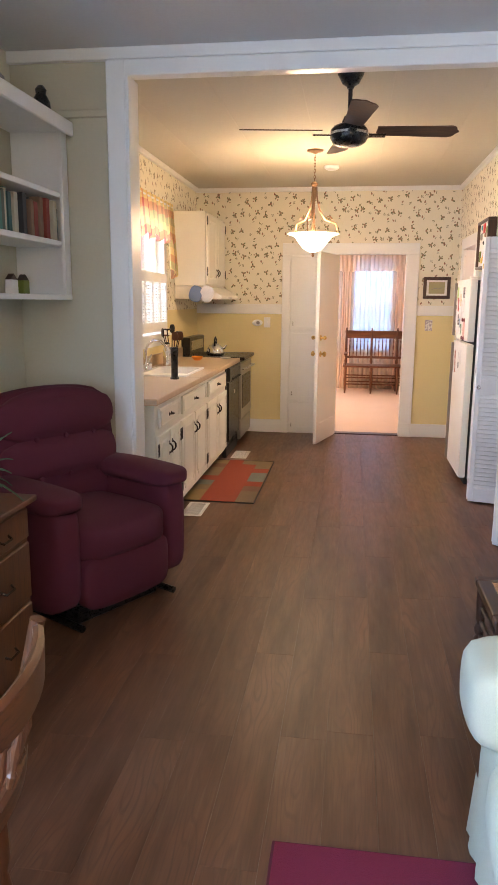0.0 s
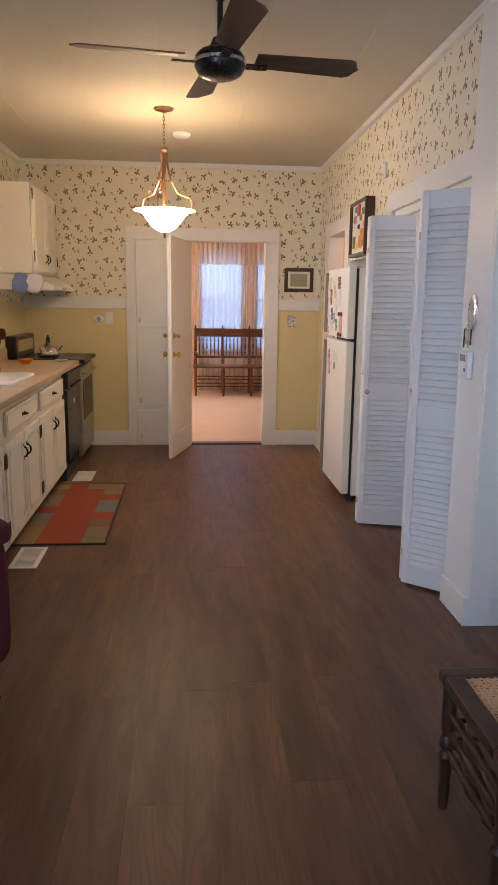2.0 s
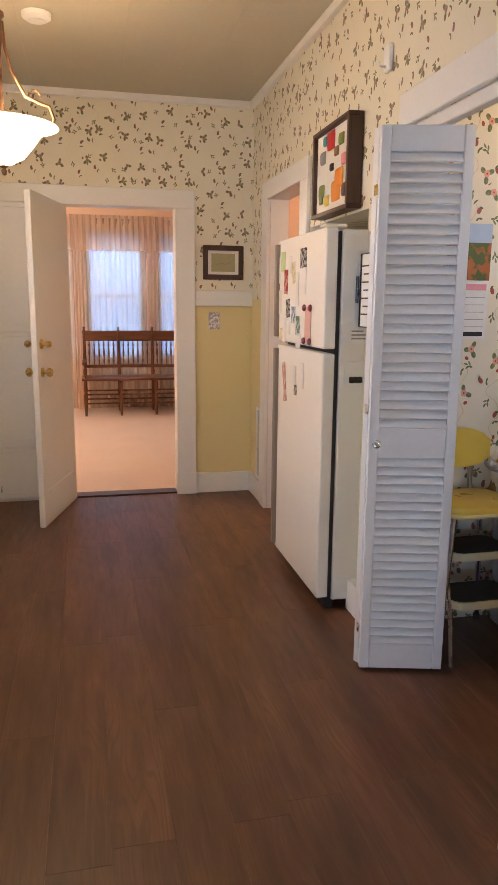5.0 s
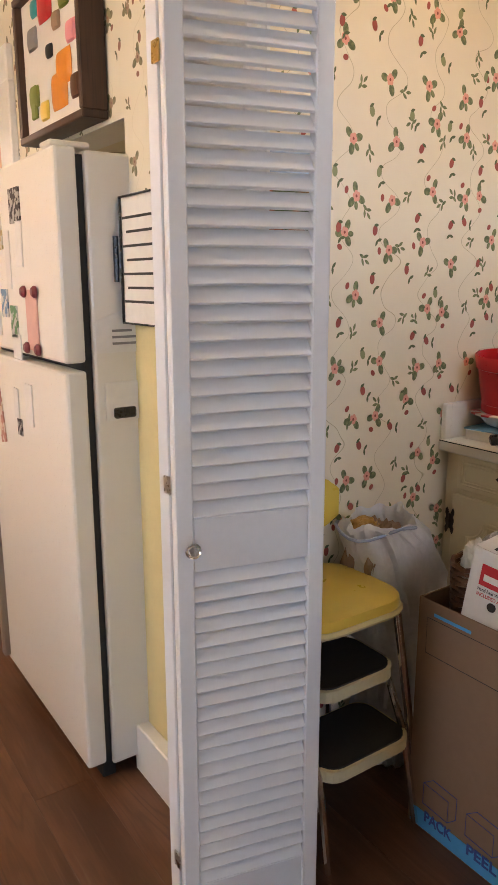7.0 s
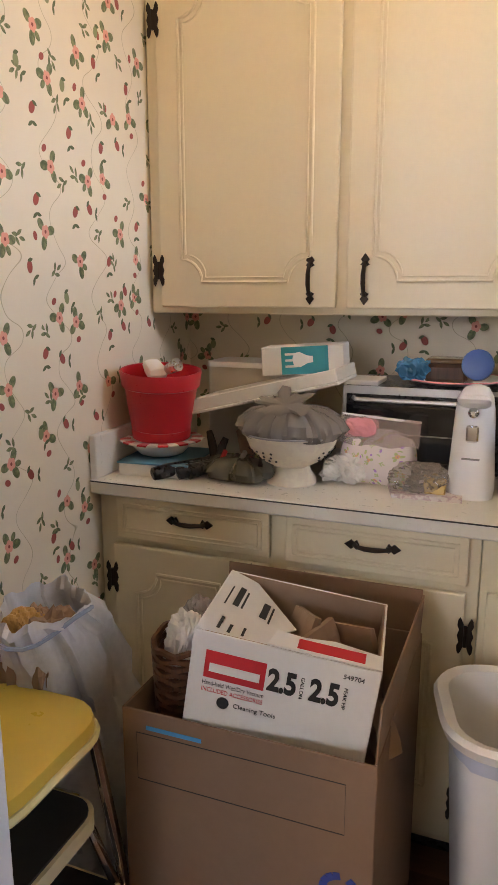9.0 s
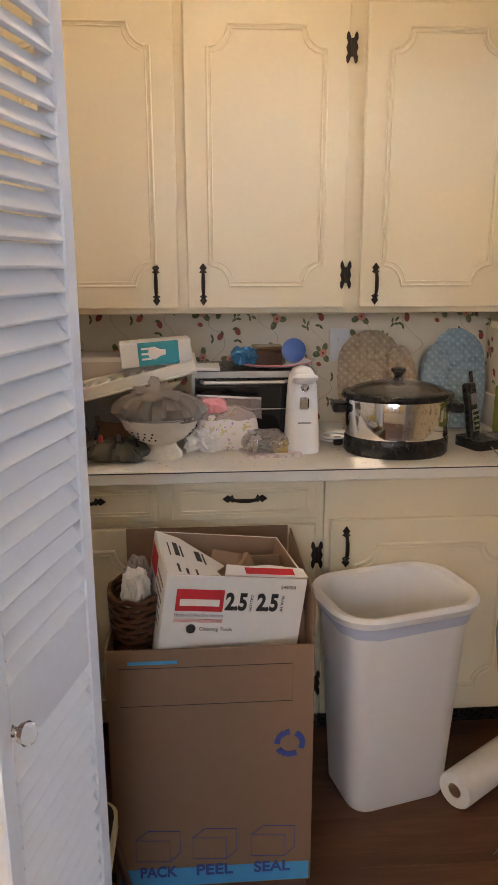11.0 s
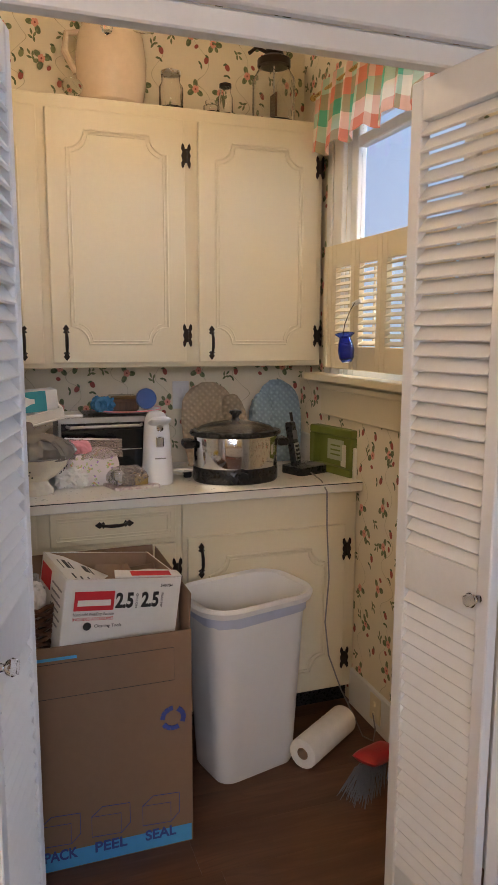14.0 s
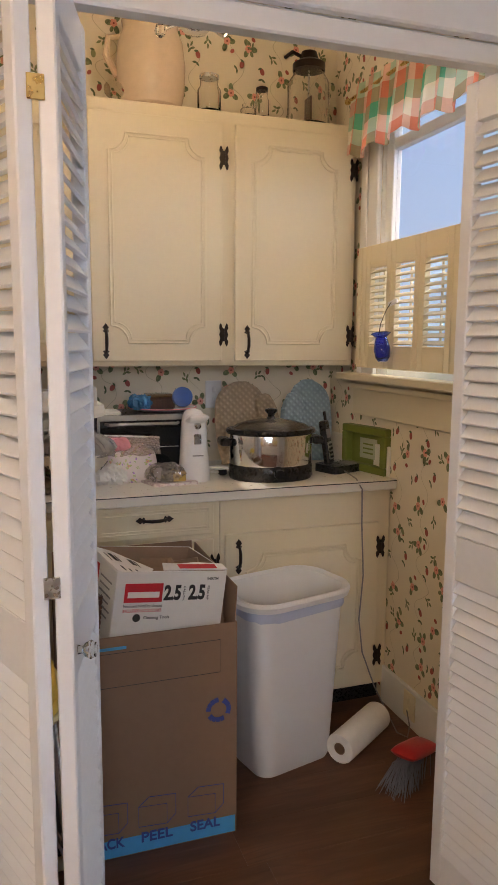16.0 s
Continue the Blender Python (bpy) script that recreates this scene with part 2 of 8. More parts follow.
def glow(name, color, strength):
    n = Nodes(name)
    return n.finish(color, 0.5, 0.0, Emission_Color=(*color, 1), Emission_Strength=strength)


def glass(name, color=(1, 1, 1), rough=0.02):
    n = Nodes(name)
    return n.finish(color, rough, 0.0, Transmission_Weight=1.0, IOR=1.45)


def carpet_material(name, color):
    n = Nodes(name)
    p = n.position()
    c = n.mix(n.noise(p, 2.4, 4), dim(color, 0.86), dim(color, 1.1))
    c = n.mix(n.ramp(n.noise(p, 260, 2), 0.4, 0.7), c, dim(color, 0.72))
    n.bump(n.noise(p, 300, 2), 0.6, 0.004)
    return n.finish(c, 0.95)


WHITE = paint("white_gloss_paint", (0.80, 0.80, 0.78), 0.35, 0.04)
DOOR_WHITE = paint("white_louver_paint", (0.80, 0.80, 0.80), 0.42, 0.05)
CREAM = paint("cream_cabinet_paint", (0.78, 0.69, 0.50), 0.36, 0.03, 60, 0.05)
KITCHEN_CREAM = paint("ivory_cabinet_paint", (0.80, 0.77, 0.69), 0.36, 0.05)
YELLOW = paint("yellow_wainscot_paint", (0.76, 0.64, 0.33), 0.5, 0.06)
CEIL = paint("ceiling_paint", (0.58, 0.54, 0.44), 0.7, 0.05)
BEIGE = paint("beige_wall_paint", (0.55, 0.52, 0.40), 0.6, 0.05)
PEACH = paint("peach_wall_paint", (0.76, 0.55, 0.42), 0.6, 0.05)
OUTSIDE = paint("exterior_siding_paint", (0.7, 0.7, 0.7), 0.6, 0.05)
PAPER_K = wallpaper("sprig_wallpaper", (0.78, 0.73, 0.59), (0.12, 0.13, 0.065), (0.27, 0.24, 0.13), (0.27, 0.12, 0.08), (0.36, 0.24, 0.15), 0.135, 0.0225, 0.25)
PAPER_P = wallpaper("strawberry_wallpaper", (0.82, 0.735, 0.58), (0.11, 0.14, 0.06), (0.25, 0.28, 0.13), (0.40, 0.085, 0.06), (0.80, 0.36, 0.27), 0.142, 0.027, 0.75)
PLANK = plank_material()
SUBFLOOR = plain("dark_joint", (0.035, 0.018, 0.011), 0.8)
CARPET = carpet_material("beige_carpet", (0.70, 0.55, 0.47))
BLACK_IRON = plain("black_iron", (0.028, 0.018, 0.013), 0.42, 0.6)
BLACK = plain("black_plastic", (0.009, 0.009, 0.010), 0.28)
RUBBER = plain("black_rubber", (0.02, 0.02, 0.02), 0.7)
STEEL = plain("brushed_steel", (0.62, 0.61, 0.59), 0.28, 1.0)
CHROME = plain("chrome", (0.75, 0.75, 0.76), 0.1, 1.0, 0.03)
BRASS = plain("brass", (0.62, 0.43, 0.16), 0.28, 1.0)
COPPER = plain("brushed_copper", (0.30, 0.17, 0.10), 0.4, 0.9)
DARK_WOOD = wood("dark_wood", (0.035, 0.014, 0.008), (0.085, 0.036, 0.02))
FAN_WOOD = wood("fan_blade_wood", (0.06, 0.028, 0.016), (0.13, 0.065, 0.04), 0.45, 0)
OAK = wood("oak", (0.075, 0.025, 0.010), (0.16, 0.058, 0.022))
SMOOTH_STEEL = plain("smooth_steel", (0.5, 0.49, 0.47), 0.3, 1.0, 0.0)
OAK_X = wood("oak_along_x", (0.075, 0.025, 0.010), (0.16, 0.058, 0.022), 0.36, 0)
PINE = wood("honey_pine", (0.33, 0.16, 0.05), (0.52, 0.28, 0.1), 0.3, 1)
GLASS = glass("clear_glass")
BLUE_GLASS = glass("blue_glass", (0.05, 0.12, 0.75))
WHITE_PLASTIC = plain("white_plastic", (0.80, 0.80, 0.80), 0.34, 0, 0.02)
FRIDGE_PAINT = paint("ivory_enamel", (0.80, 0.77, 0.70), 0.3, 0.03, 180, 0.06)
LAMINATE = paint("white_laminate", (0.78, 0.75, 0.68), 0.3, 0.04)
TAN_TOP = paint("tan_laminate", (0.50, 0.36, 0.24), 0.35, 0.1, 120)
CARD = paint("brown_cardboard", (0.33, 0.21, 0.135), 0.75, 0.06, 40)
BOX_CARD = paint("dull_brown_cardboard", (0.25, 0.155, 0.10), 0.8, 0.06, 40)
CARD_WHITE = paint("white_card", (0.76, 0.74, 0.70), 0.6, 0.04)
PAPER = plain("paper", (0.80, 0.78, 0.74), 0.7)
RED = plain("red_plastic", (0.55, 0.02, 0.03), 0.3)
RED_INK = plain("red_ink", (0.6, 0.02, 0.03), 0.6)
BLACK_INK = plain("black_ink", (0.02, 0.02, 0.02), 0.6)
GREY_INK = plain("grey_ink", (0.25, 0.24, 0.24), 0.6)
BLUE_INK = plain("blue_ink", (0.03, 0.06, 0.30), 0.6)
SKY_INK = plain("light_blue_ink", (0.05, 0.36, 0.72), 0.6)
TEAL = plain("teal_card", (0.02, 0.32, 0.38), 0.5)
GREEN = plain("green_paint", (0.16, 0.2, 0.035), 0.5)
ORANGE = plain("orange_paint", (0.75, 0.25, 0.03), 0.5)
PINK = plain("pink", (0.8, 0.3, 0.33), 0.5)
BURGUNDY = cloth("burgundy_upholstery", (0.10, 0.010, 0.024), sheen=0.0)
SOFA_CLOTH = cloth("pale_green_slipcover", (0.57, 0.61, 0.48), 0.9, 300, 0.08, 0.0)
STOOL_YELLOW = paint("yellow_enamel", (0.80, 0.56, 0.10), 0.3, 0.1, 14)


# ---- mesh helpers ----
def part(name, bm, material, parent=None, label="", smooth=False, m=None):
    """Links a bmesh as one mesh object under a thing or a part."""
    mesh = bpy.data.meshes.new(name)
    bmesh.ops.recalc_face_normals(bm, faces=bm.faces)
    if smooth:
        for f in bm.faces:
            f.smooth = True
    bm.to_mesh(mesh)
    bm.free()
    if smooth:
        mesh.set_sharp_from_angle(angle=radians(38))
    for each in material if isinstance(material, (list, tuple)) else (material,):
        mesh.materials.append(each)
    ob = new(name, mesh)
    if parent:
        ob.parent = parent
    if m is not None:
        ob.matrix_basis = m
    if label:
        ob["label"] = label
    return ob


def thing(name, label, category, m=None, group=""):
    ob = new(name)
    ob.empty_display_size = 0.1
    if m is not None:
        ob.matrix_basis = m
    return tagged(ob, label, category, group)


def box(bm, x0, x1, y0, y1, z0, z1, bevel=0.0, seg=1, m=None):
    made = bmesh.ops.create_cube(bm, size=1.0)["verts"]
    for v in made:
        v.co = Vector(((x0 + x1) / 2 + v.co.x * (x1 - x0), (y0 + y1) / 2 + v.co.y * (y1 - y0), (z0 + z1) / 2 + v.co.z * (z1 - z0)))
    if bevel:
        edges = list({e for v in made for e in v.link_edges})
        out = bmesh.ops.bevel(bm, geom=edges, offset=bevel, segments=seg, affect="EDGES", profile=0.5)
        made = list({v for f in out["faces"] for v in f.verts} | {v for v in made if v.is_valid})
    if m is not None:
        bmesh.ops.transform(bm, matrix=m, verts=made)
    return made


def boxed(*args, **kw):
    bm = bmesh.new()
    box(bm, *args, **kw)
    return bm


def cyl(bm, a, b, r, r2=None, seg=16):
    a, b = Vector(a), Vector(b)
    d = b - a
    m = Matrix.Translation((a + b) / 2) @ d.to_track_quat("Z", "Y").to_matrix().to_4x4()
    return bmesh.ops.create_cone(bm, cap_ends=True, segments=seg, radius1=r, radius2=r if r2 is None else r2, depth=d.length, matrix=m)["verts"]


def lathe(bm, profile, seg=24, m=None, ex=1.0, ey=1.0):
    """Turns a profile of (radius, height) about z."""
    rings = []
    for r, z in profile:
        rings.append([bm.verts.new((ex * r * math.cos(2 * math.pi * i / seg), ey * r * math.sin(2 * math.pi * i / seg), z)) for i in range(seg)])
    for a, b in zip(rings, rings[1:]):
        for i in range(seg):
            j = (i + 1) % seg
            bm.faces.new((a[i], a[j], b[j], b[i]))
    if profile[0][0] > 1e-5:
        bm.faces.new(list(reversed(rings[0])))
    if profile[-1][0] > 1e-5:
        bm.faces.new(rings[-1])
    verts = [v for ring in rings for v in ring]
    if m is not None:
        bmesh.ops.transform(bm, matrix=m, verts=verts)
    return verts


def turned(profile, seg=24, m=None, ex=1.0, ey=1.0):
    bm = bmesh.new()
    lathe(bm, profile, seg, m, ex, ey)
    bmesh.ops.remove_doubles(bm, verts=bm.verts, dist=1e-5)
    return bm


def tube(bm, points, r, seg=8, closed=False):
    """A round bar along points."""
    pts = [Vector(p) for p in points]
    rings, n = [], len(pts)
    side = None
    for i, p in enumerate(pts):
        a, b = (pts[i - 1], pts[(i + 1) % n]) if closed else (pts[max(i - 1, 0)], pts[min(i + 1, n - 1)])
        d = (b - a).normalized()
        if side is None:
            side = d.orthogonal().normalized()
        side = (side - d * side.dot(d)).normalized()
        other = d.cross(side)
        rr = r[i] if isinstance(r, (list, tuple)) else r
        rings.append([bm.verts.new(p + rr * (math.cos(2 * math.pi * k / seg) * side + math.sin(2 * math.pi * k / seg) * other)) for k in range(seg)])
    for i in range(n if closed else n - 1):
        a, b = rings[i], rings[(i + 1) % n]
        for k in range(seg):
            bm.faces.new((a[k], a[(k + 1) % seg], b[(k + 1) % seg], b[k]))
    if not closed:
        bm.faces.new(list(reversed(rings[0])))
        bm.faces.new(rings[-1])


def piped(points, r, seg=8, closed=False):
    bm = bmesh.new()
    tube(bm, points, r, seg, closed)
    return bm


def slab(bm, outline, z0, z1, m=None):
    """A flat outline of (x, y), raised from z0 to z1."""
    low = [bm.verts.new((x, y, z0)) for x, y in outline]
    high = [bm.verts.new((x, y, z1)) for x, y in outline]
    bm.faces.new(list(reversed(low)))
    bm.faces.new(high)
    for i in range(len(low)):
        j = (i + 1) % len(low)
        bm.faces.new((low[i], low[j], high[j], high[i]))
    if m is not None:
        bmesh.ops.transform(bm, matrix=m, verts=low + high)


def slabbed(outline, z0, z1, m=None):
    bm = bmesh.new()
    slab(bm, outline, z0, z1, m)
    return bm


def rounded(w, d, r, seg=5, cx=0.0, cy=0.0):
    pts = []
    for k, (sx, sy) in enumerate(((1, 1), (-1, 1), (-1, -1), (1, -1))):
        for i in range(seg + 1):
            a = (k + i / seg) * math.pi / 2
            pts.append((cx + sx * (w / 2 - r) + r * math.cos(a), cy + sy * (d / 2 - r) + r * math.sin(a)))
    return pts


def loft(bm, rings, cap=True):
    """Skins closed rings of equal length."""
    vs = [[bm.verts.new(p) for p in ring] for ring in rings]
    for a, b in zip(vs, vs[1:]):
        for i in range(len(a)):
            j = (i + 1) % len(a)
            bm.faces.new((a[i], a[j], b[j], b[i]))
    if cap:
        bm.faces.new(list(reversed(vs[0])))
        bm.faces.new(vs[-1])
    return vs


def pillow(bm, w, d, h, m=None, n=8, power=0.5):
    """A stuffed cushion of w x d x h, with its middle at the origin."""
    grid = {}
    for side in (1, -1):
        for i in range(n + 1):
            for j in range(n + 1):
                a, b = 2 * i / n - 1, 2 * j / n - 1
                a, b = math.sin(a * math.pi / 2), math.sin(b * math.pi / 2)
                rim = abs(a) > 0.999 or abs(b) > 0.999
                f = max(0.0, (1 - a ** 4) * (1 - b ** 4)) ** power
                key = (i, j, 0 if rim else side)
                if key not in grid:
                    grid[key] = bm.verts.new((a * w / 2 * (1 - 0.04 * b * b), b * d / 2 * (1 - 0.04 * a * a), side * f * h / 2))
        for i in range(n):
            for j in range(n):
                q = []
                for di, dj in ((0, 0), (1, 0), (1, 1), (0, 1)):
                    ii, jj = i + di, j + dj
                    rim = ii in (0, n) or jj in (0, n)
                    q.append(grid[(ii, jj, 0 if rim else side)])
                try:
                    bm.faces.new(q if side > 0 else list(reversed(q)))
                except ValueError:
                    pass
    if m is not None:
        bmesh.ops.transform(bm, matrix=m, verts=list(grid.values()))


def text(name, words, size, material, parent, m, width=0.0, depth=0.0004, bold=0.0):
    """Raised lettering in the built-in font, its middle at m."""
    data = bpy.data.curves.new(name, "FONT")
    data.body, data.size, data.align_x, data.align_y, data.extrude, data.offset = words, size, "CENTER", "CENTER", depth, bold
    temp = bpy.data.objects.new(name, data)
    scene.collection.objects.link(temp)
    bpy.context.view_layer.update()
    mesh = bpy.data.meshes.new_from_object(temp.evaluated_get(bpy.context.evaluated_depsgraph_get()))
    bpy.data.objects.remove(temp)
    if width:
        have = max(v.co.x for v in mesh.vertices) - min(v.co.x for v in mesh.vertices)
        for v in mesh.vertices:
            v.co.x *= width / have
    mesh.materials.append(material)
    ob = new(name, mesh)
    ob.parent = parent
    ob.matrix_basis = m
    return ob


def wall(name, along, u0, u1, t0, t1, z0, z1, holes, materials, pick, extra=()):
    """A wall with thickness and openings. along: 'x' or 'y'; t0, t1: its two faces; pick(side, u, z) names the material's number."""
    us = sorted({u0, u1, *[h[0] for h in holes], *[h[1] for h in holes]})
    zs = sorted({z0, z1, *[h[2] for h in holes], *[h[3] for h in holes], *extra})
    us, zs = [u for u in us if u0 <= u <= u1], [z for z in zs if z0 <= z <= z1]
    solid = {}
    for i in range(len(us) - 1):
        for j in range(len(zs) - 1):
            cu, cz = (us[i] + us[i + 1]) / 2, (zs[j] + zs[j + 1]) / 2
            solid[i, j] = not any(h[0] < cu < h[1] and h[2] < cz < h[3] for h in holes)
    bm, cache = bmesh.new(), {}

    def vert(u, t, z):
        key = (u, t, z)
        if key not in cache:
            cache[key] = bm.verts.new((u, t, z) if along == "x" else (t, u, z))
        return cache[key]

    for (i, j), full in solid.items():
        if not full:
            continue
        a, b, c, d = us[i], us[i + 1], zs[j], zs[j + 1]
        cu, cz = (a + b) / 2, (c + d) / 2
        for side, t in ((0, t0), (1, t1)):
            f = bm.faces.new((vert(a, t, c), vert(b, t, c), vert(b, t, d), vert(a, t, d)))
            f.material_index = pick(side, cu, cz)
        for di, dj, q in ((-1, 0, ((a, c), (a, d))), (1, 0, ((b, c), (b, d))), (0, -1, ((a, c), (b, c))), (0, 1, ((a, d), (b, d)))):
            if not solid.get((i + di, j + dj), False):
                (ua, za), (ub, zb) = q
                f = bm.faces.new((vert(ua, t0, za), vert(ub, t0, zb), vert(ub, t1, zb), vert(ua, t1, za)))
                f.material_index = len(materials) - 1
    return tagged(part(name, bm, materials), kind="structure")


def trim(name, *args, mat=None, bevel=0.004):
    return tagged(part(name, boxed(*args, bevel=bevel), mat or WHITE), kind="structure")


# ---- the shell ----
ZC = 2.745
tagged(part("floor", boxed(-1.55, 3.35, -1.4, 8.66, -0.1, -0.007), SUBFLOOR), "brown wood-look plank floor", kind="structure")
tagged(part("floor_carpet", boxed(-2.2, 3.4, 8.66, 13.2, -0.1, 0.004), CARPET), "pinkish beige carpet", kind="structure")
bm = bmesh.new()
for k in range(6):
    box(bm, -1.4 + k * 0.527, -1.4 + (k + 1) * 0.527 - 0.0006, 4.42, 8.72, ZC, ZC + 0.03, bevel=0.0008)
box(bm, -1.4, 1.76, 4.42, 8.72, ZC + 0.03, ZC + 0.08)
tagged(part("ceiling", bm, CEIL), "cream painted board ceiling", kind="structure")
tagged(part("ceiling_living", boxed(-1.55, 2.0, -1.4, 4.42, 2.83, 2.91), paint("grey_ceiling_paint", (0.66, 0.66, 0.66), 0.7)), "white painted ceiling", kind="structure")
tagged(part("ceiling_pantry", boxed(1.76, 3.35, 4.35, 6.36, 2.78, 2.86), CEIL), kind="structure")
tagged(part("ceiling_far", boxed(-2.2, 3.4, 8.72, 13.2, 2.75, 2.83), CEIL), kind="structure")
tagged(part("ceiling_hall", boxed(1.76, 3.4, 6.36, 8.72, 2.75, 2.83), CEIL), kind="structure")

RAIL0, RAIL1 = 1.37, 1.48
kitchen_pick = lambda inner: (lambda side, u, z: (1 if z < RAIL0 + 0.05 else 0) if side == inner else 2)
wall("wall_west", "y", 4.49, 8.6, -1.39, -1.27, 0, ZC, [(5.5, 7.05, 1.22, 2.3)], [PAPER_K, YELLOW, WHITE], kitchen_pick(1), (RAIL0 + 0.05,))
wall("wall_north", "x", -1.39, 1.64, 8.6, 8.72, 0, ZC, [(0.33, 1.085, 0, 2.03)], [PAPER_K, YELLOW, PEACH, WHITE], kitchen_pick(0), (RAIL0 + 0.05,))


def east_pick(side, u, z):
    if side == 0:
        return 1 if z < RAIL0 + 0.05 and (u > 8.1 or 6.0 < u < 6.42) else 3 if u < 4.64 else 0
    return 4 if u < 6.3 else 2


wall("wall_east", "y", 4.35, 8.72, 1.64, 1.76, 0, 2.83, [(4.635, 6.0, 0, 2.03), (6.42, 7.22, 0, 1.79), (7.37, 8.09, 0, 2.045)], [PAPER_K, YELLOW, PEACH, WHITE, PAPER_P, WHITE], east_pick, (RAIL0 + 0.05,))
wall("wall_opening_west", "x", -1.5, -0.73, 4.35, 4.49, 0, 2.83, [], [BEIGE, WHITE], lambda s, u, z: 0 if s == 0 else 1)
wall("wall_opening_east", "x", 1.76, 2.0, 4.35, 4.56, 0, 2.83, [], [BEIGE, PAPER_P, WHITE], lambda s, u, z: s)
tagged(part("header_beam", boxed(-0.73, 1.64, 4.35, 4.44, 2.70, 2.83, bevel=0.003), WHITE), "white painted header beam", kind="structure")
wall("wall_living_west", "y", -1.4, 4.35, -1.5, -1.39, 0, 2.83, [(-0.95, 0.55, 0.8, 2.2)], [BEIGE], lambda s, u, z: 0)
wall("wall_living_east", "y", -1.4, 4.35, 1.92, 2.0, 0, 2.83, [], [BEIGE], lambda s, u, z: 0)
wall("wall_living_south", "x", -1.5, 2.0, -1.4, -1.28, 0, 2.83, [], [BEIGE], lambda s, u, z: 0)
wall("wall_pantry_south", "x", 2.0, 3.35, 4.49, 4.56, 0, 2.78, [(2.06, 2.80, 1.28, 2.25)], [OUTSIDE, PAPER_P, WHITE], lambda s, u, z: s)
wall("wall_pantry_north", "x", 1.76, 3.35, 6.22, 6.36, 0, 2.78, [], [PAPER_P, PAPER_K], lambda s, u, z: s)
wall("wall_pantry_east", "y", 4.35, 6.36, 3.22, 3.35, 0, 2.78, [], [PAPER_P], lambda s, u, z: 0)
wall("wall_alcove_north", "x", 1.76, 2.5, 7.22, 7.30, 0, 2.75, [], [PAPER_K, PEACH], lambda s, u, z: s)
wall("wall_alcove_back", "y", 6.36, 7.22, 2.42, 2.5, 0, 2.75, [], [PAPER_K], lambda s, u, z: 0)
wall("wall_hall_east", "y", 7.3, 8.72, 3.3, 3.4, 0, 2.75, [], [PEACH], lambda s, u, z: 0)
wall("wall_hall_south", "x", 2.5, 3.4, 7.2, 7.3, 0, 2.75, [], [PEACH], lambda s, u, z: 0)
wall("wall_hall_north", "x", 1.64, 3.4, 8.6, 8.72, 0, 2.75, [], [PEACH], lambda s, u, z: 0)
tagged(part("ceiling_alcove", boxed(1.76, 2.42, 6.36, 7.22, 1.79, 1.85), PAPER_K), kind="structure")
FAR_WINDOWS = ((-0.42, 0.31), (0.487, 1.22), (1.397, 2.13))
wall("wall_far_north", "x", -2.2, 3.4, 13.1, 13.22, 0, 2.75, [(a, b, 0.65, 2.3) for a, b in FAR_WINDOWS], [PEACH], lambda s, u, z: 0)
wall("wall_far_west", "y", 8.72, 13.1, -2.2, -2.1, 0, 2.75, [], [PEACH], lambda s, u, z: 0)
wall("wall_far_east", "y", 8.72, 13.1, 3.3, 3.4, 0, 2.75, [], [PEACH], lambda s, u, z: 0)
wall("wall_far_south", "x", -2.2, -1.39, 8.6, 8.72, 0, 2.75, [], [PEACH], lambda s, u, z: 0)

# trim: baseboards, rails, casings, crown
trim("crown_north", -1.27, 1.64, 8.565, 8.6, 2.70, ZC)
trim("crown_west", -1.27, -1.235, 4.49, 8.565, 2.70, ZC)
trim("crown_east", 1.605, 1.64, 4.49, 8.565, 2.70, ZC)
trim("crown_living", -1.39, 1.92, 4.31, 4.35, 2.77, 2.83)
trim("rail_north_west", -1.27, -0.282, 8.575, 8.6, RAIL0, RAIL1)
trim("rail_north_east", 1.222, 1.64, 8.575, 8.6, RAIL0, RAIL1)
trim("rail_living", -1.39, -0.82, 4.33, 4.35, 2.49, 2.53, mat=BEIGE)
trim("baseboard_north_west", -1.27, -0.282, 8.582, 8.6, 0, 0.15)
trim("baseboard_north_east", 1.222, 1.64, 8.582, 8.6, 0, 0.15)
trim("baseboard_east", 1.622, 1.64, 8.23, 8.582, 0, 0.15)
trim("casing_door_east", 1.085, 1.222, 8.57, 8.6, 0, 2.03)
trim("casing_door_head", -0.282, 1.222, 8.57, 8.6, 2.03, 2.15)
trim("casing_door_middle", 0.20, 0.33, 8.57, 8.6, 0, 2.03)
trim("casing_door_west", -0.282, -0.19, 8.57, 8.6, 0, 2.03)
trim("plinth_door_east", 1.08, 1.227, 8.562, 8.572, 0, 0.16)
trim("threshold", 0.33, 1.085, 8.6, 8.72, -0.004, 0.012, mat=DARK_WOOD)
trim("casing_hall_head", 1.615, 1.64, 7.24, 8.23, 2.045, 2.155)
trim("casing_hall_south", 1.615, 1.64, 7.24, 7.37, 0, 2.045)
trim("casing_hall_north", 1.615, 1.64, 8.09, 8.23, 0, 2.045)
trim("casing_pantry_head", 1.615, 1.64, 4.635, 6.1, 2.03, 2.15)
trim("casing_pantry_north", 1.615, 1.64, 6.0, 6.1, 0, 2.03)
trim("track_pantry", 1.68, 1.72, 4.635, 6.0, 2.005, 2.03, mat=STEEL)
trim("stop_pantry", 1.64, 1.68, 4.635, 6.0, 1.985, 2.03)
trim("jamb_panel", 1.60, 1.64, 4.345, 4.635, 0, 2.70)
trim("plinth_jamb", 1.585, 1.60, 4.33, 4.635, 0, 0.14)
trim("plinth_jamb_front", 1.60, 1.79, 4.33, 4.345, 0, 0.14)
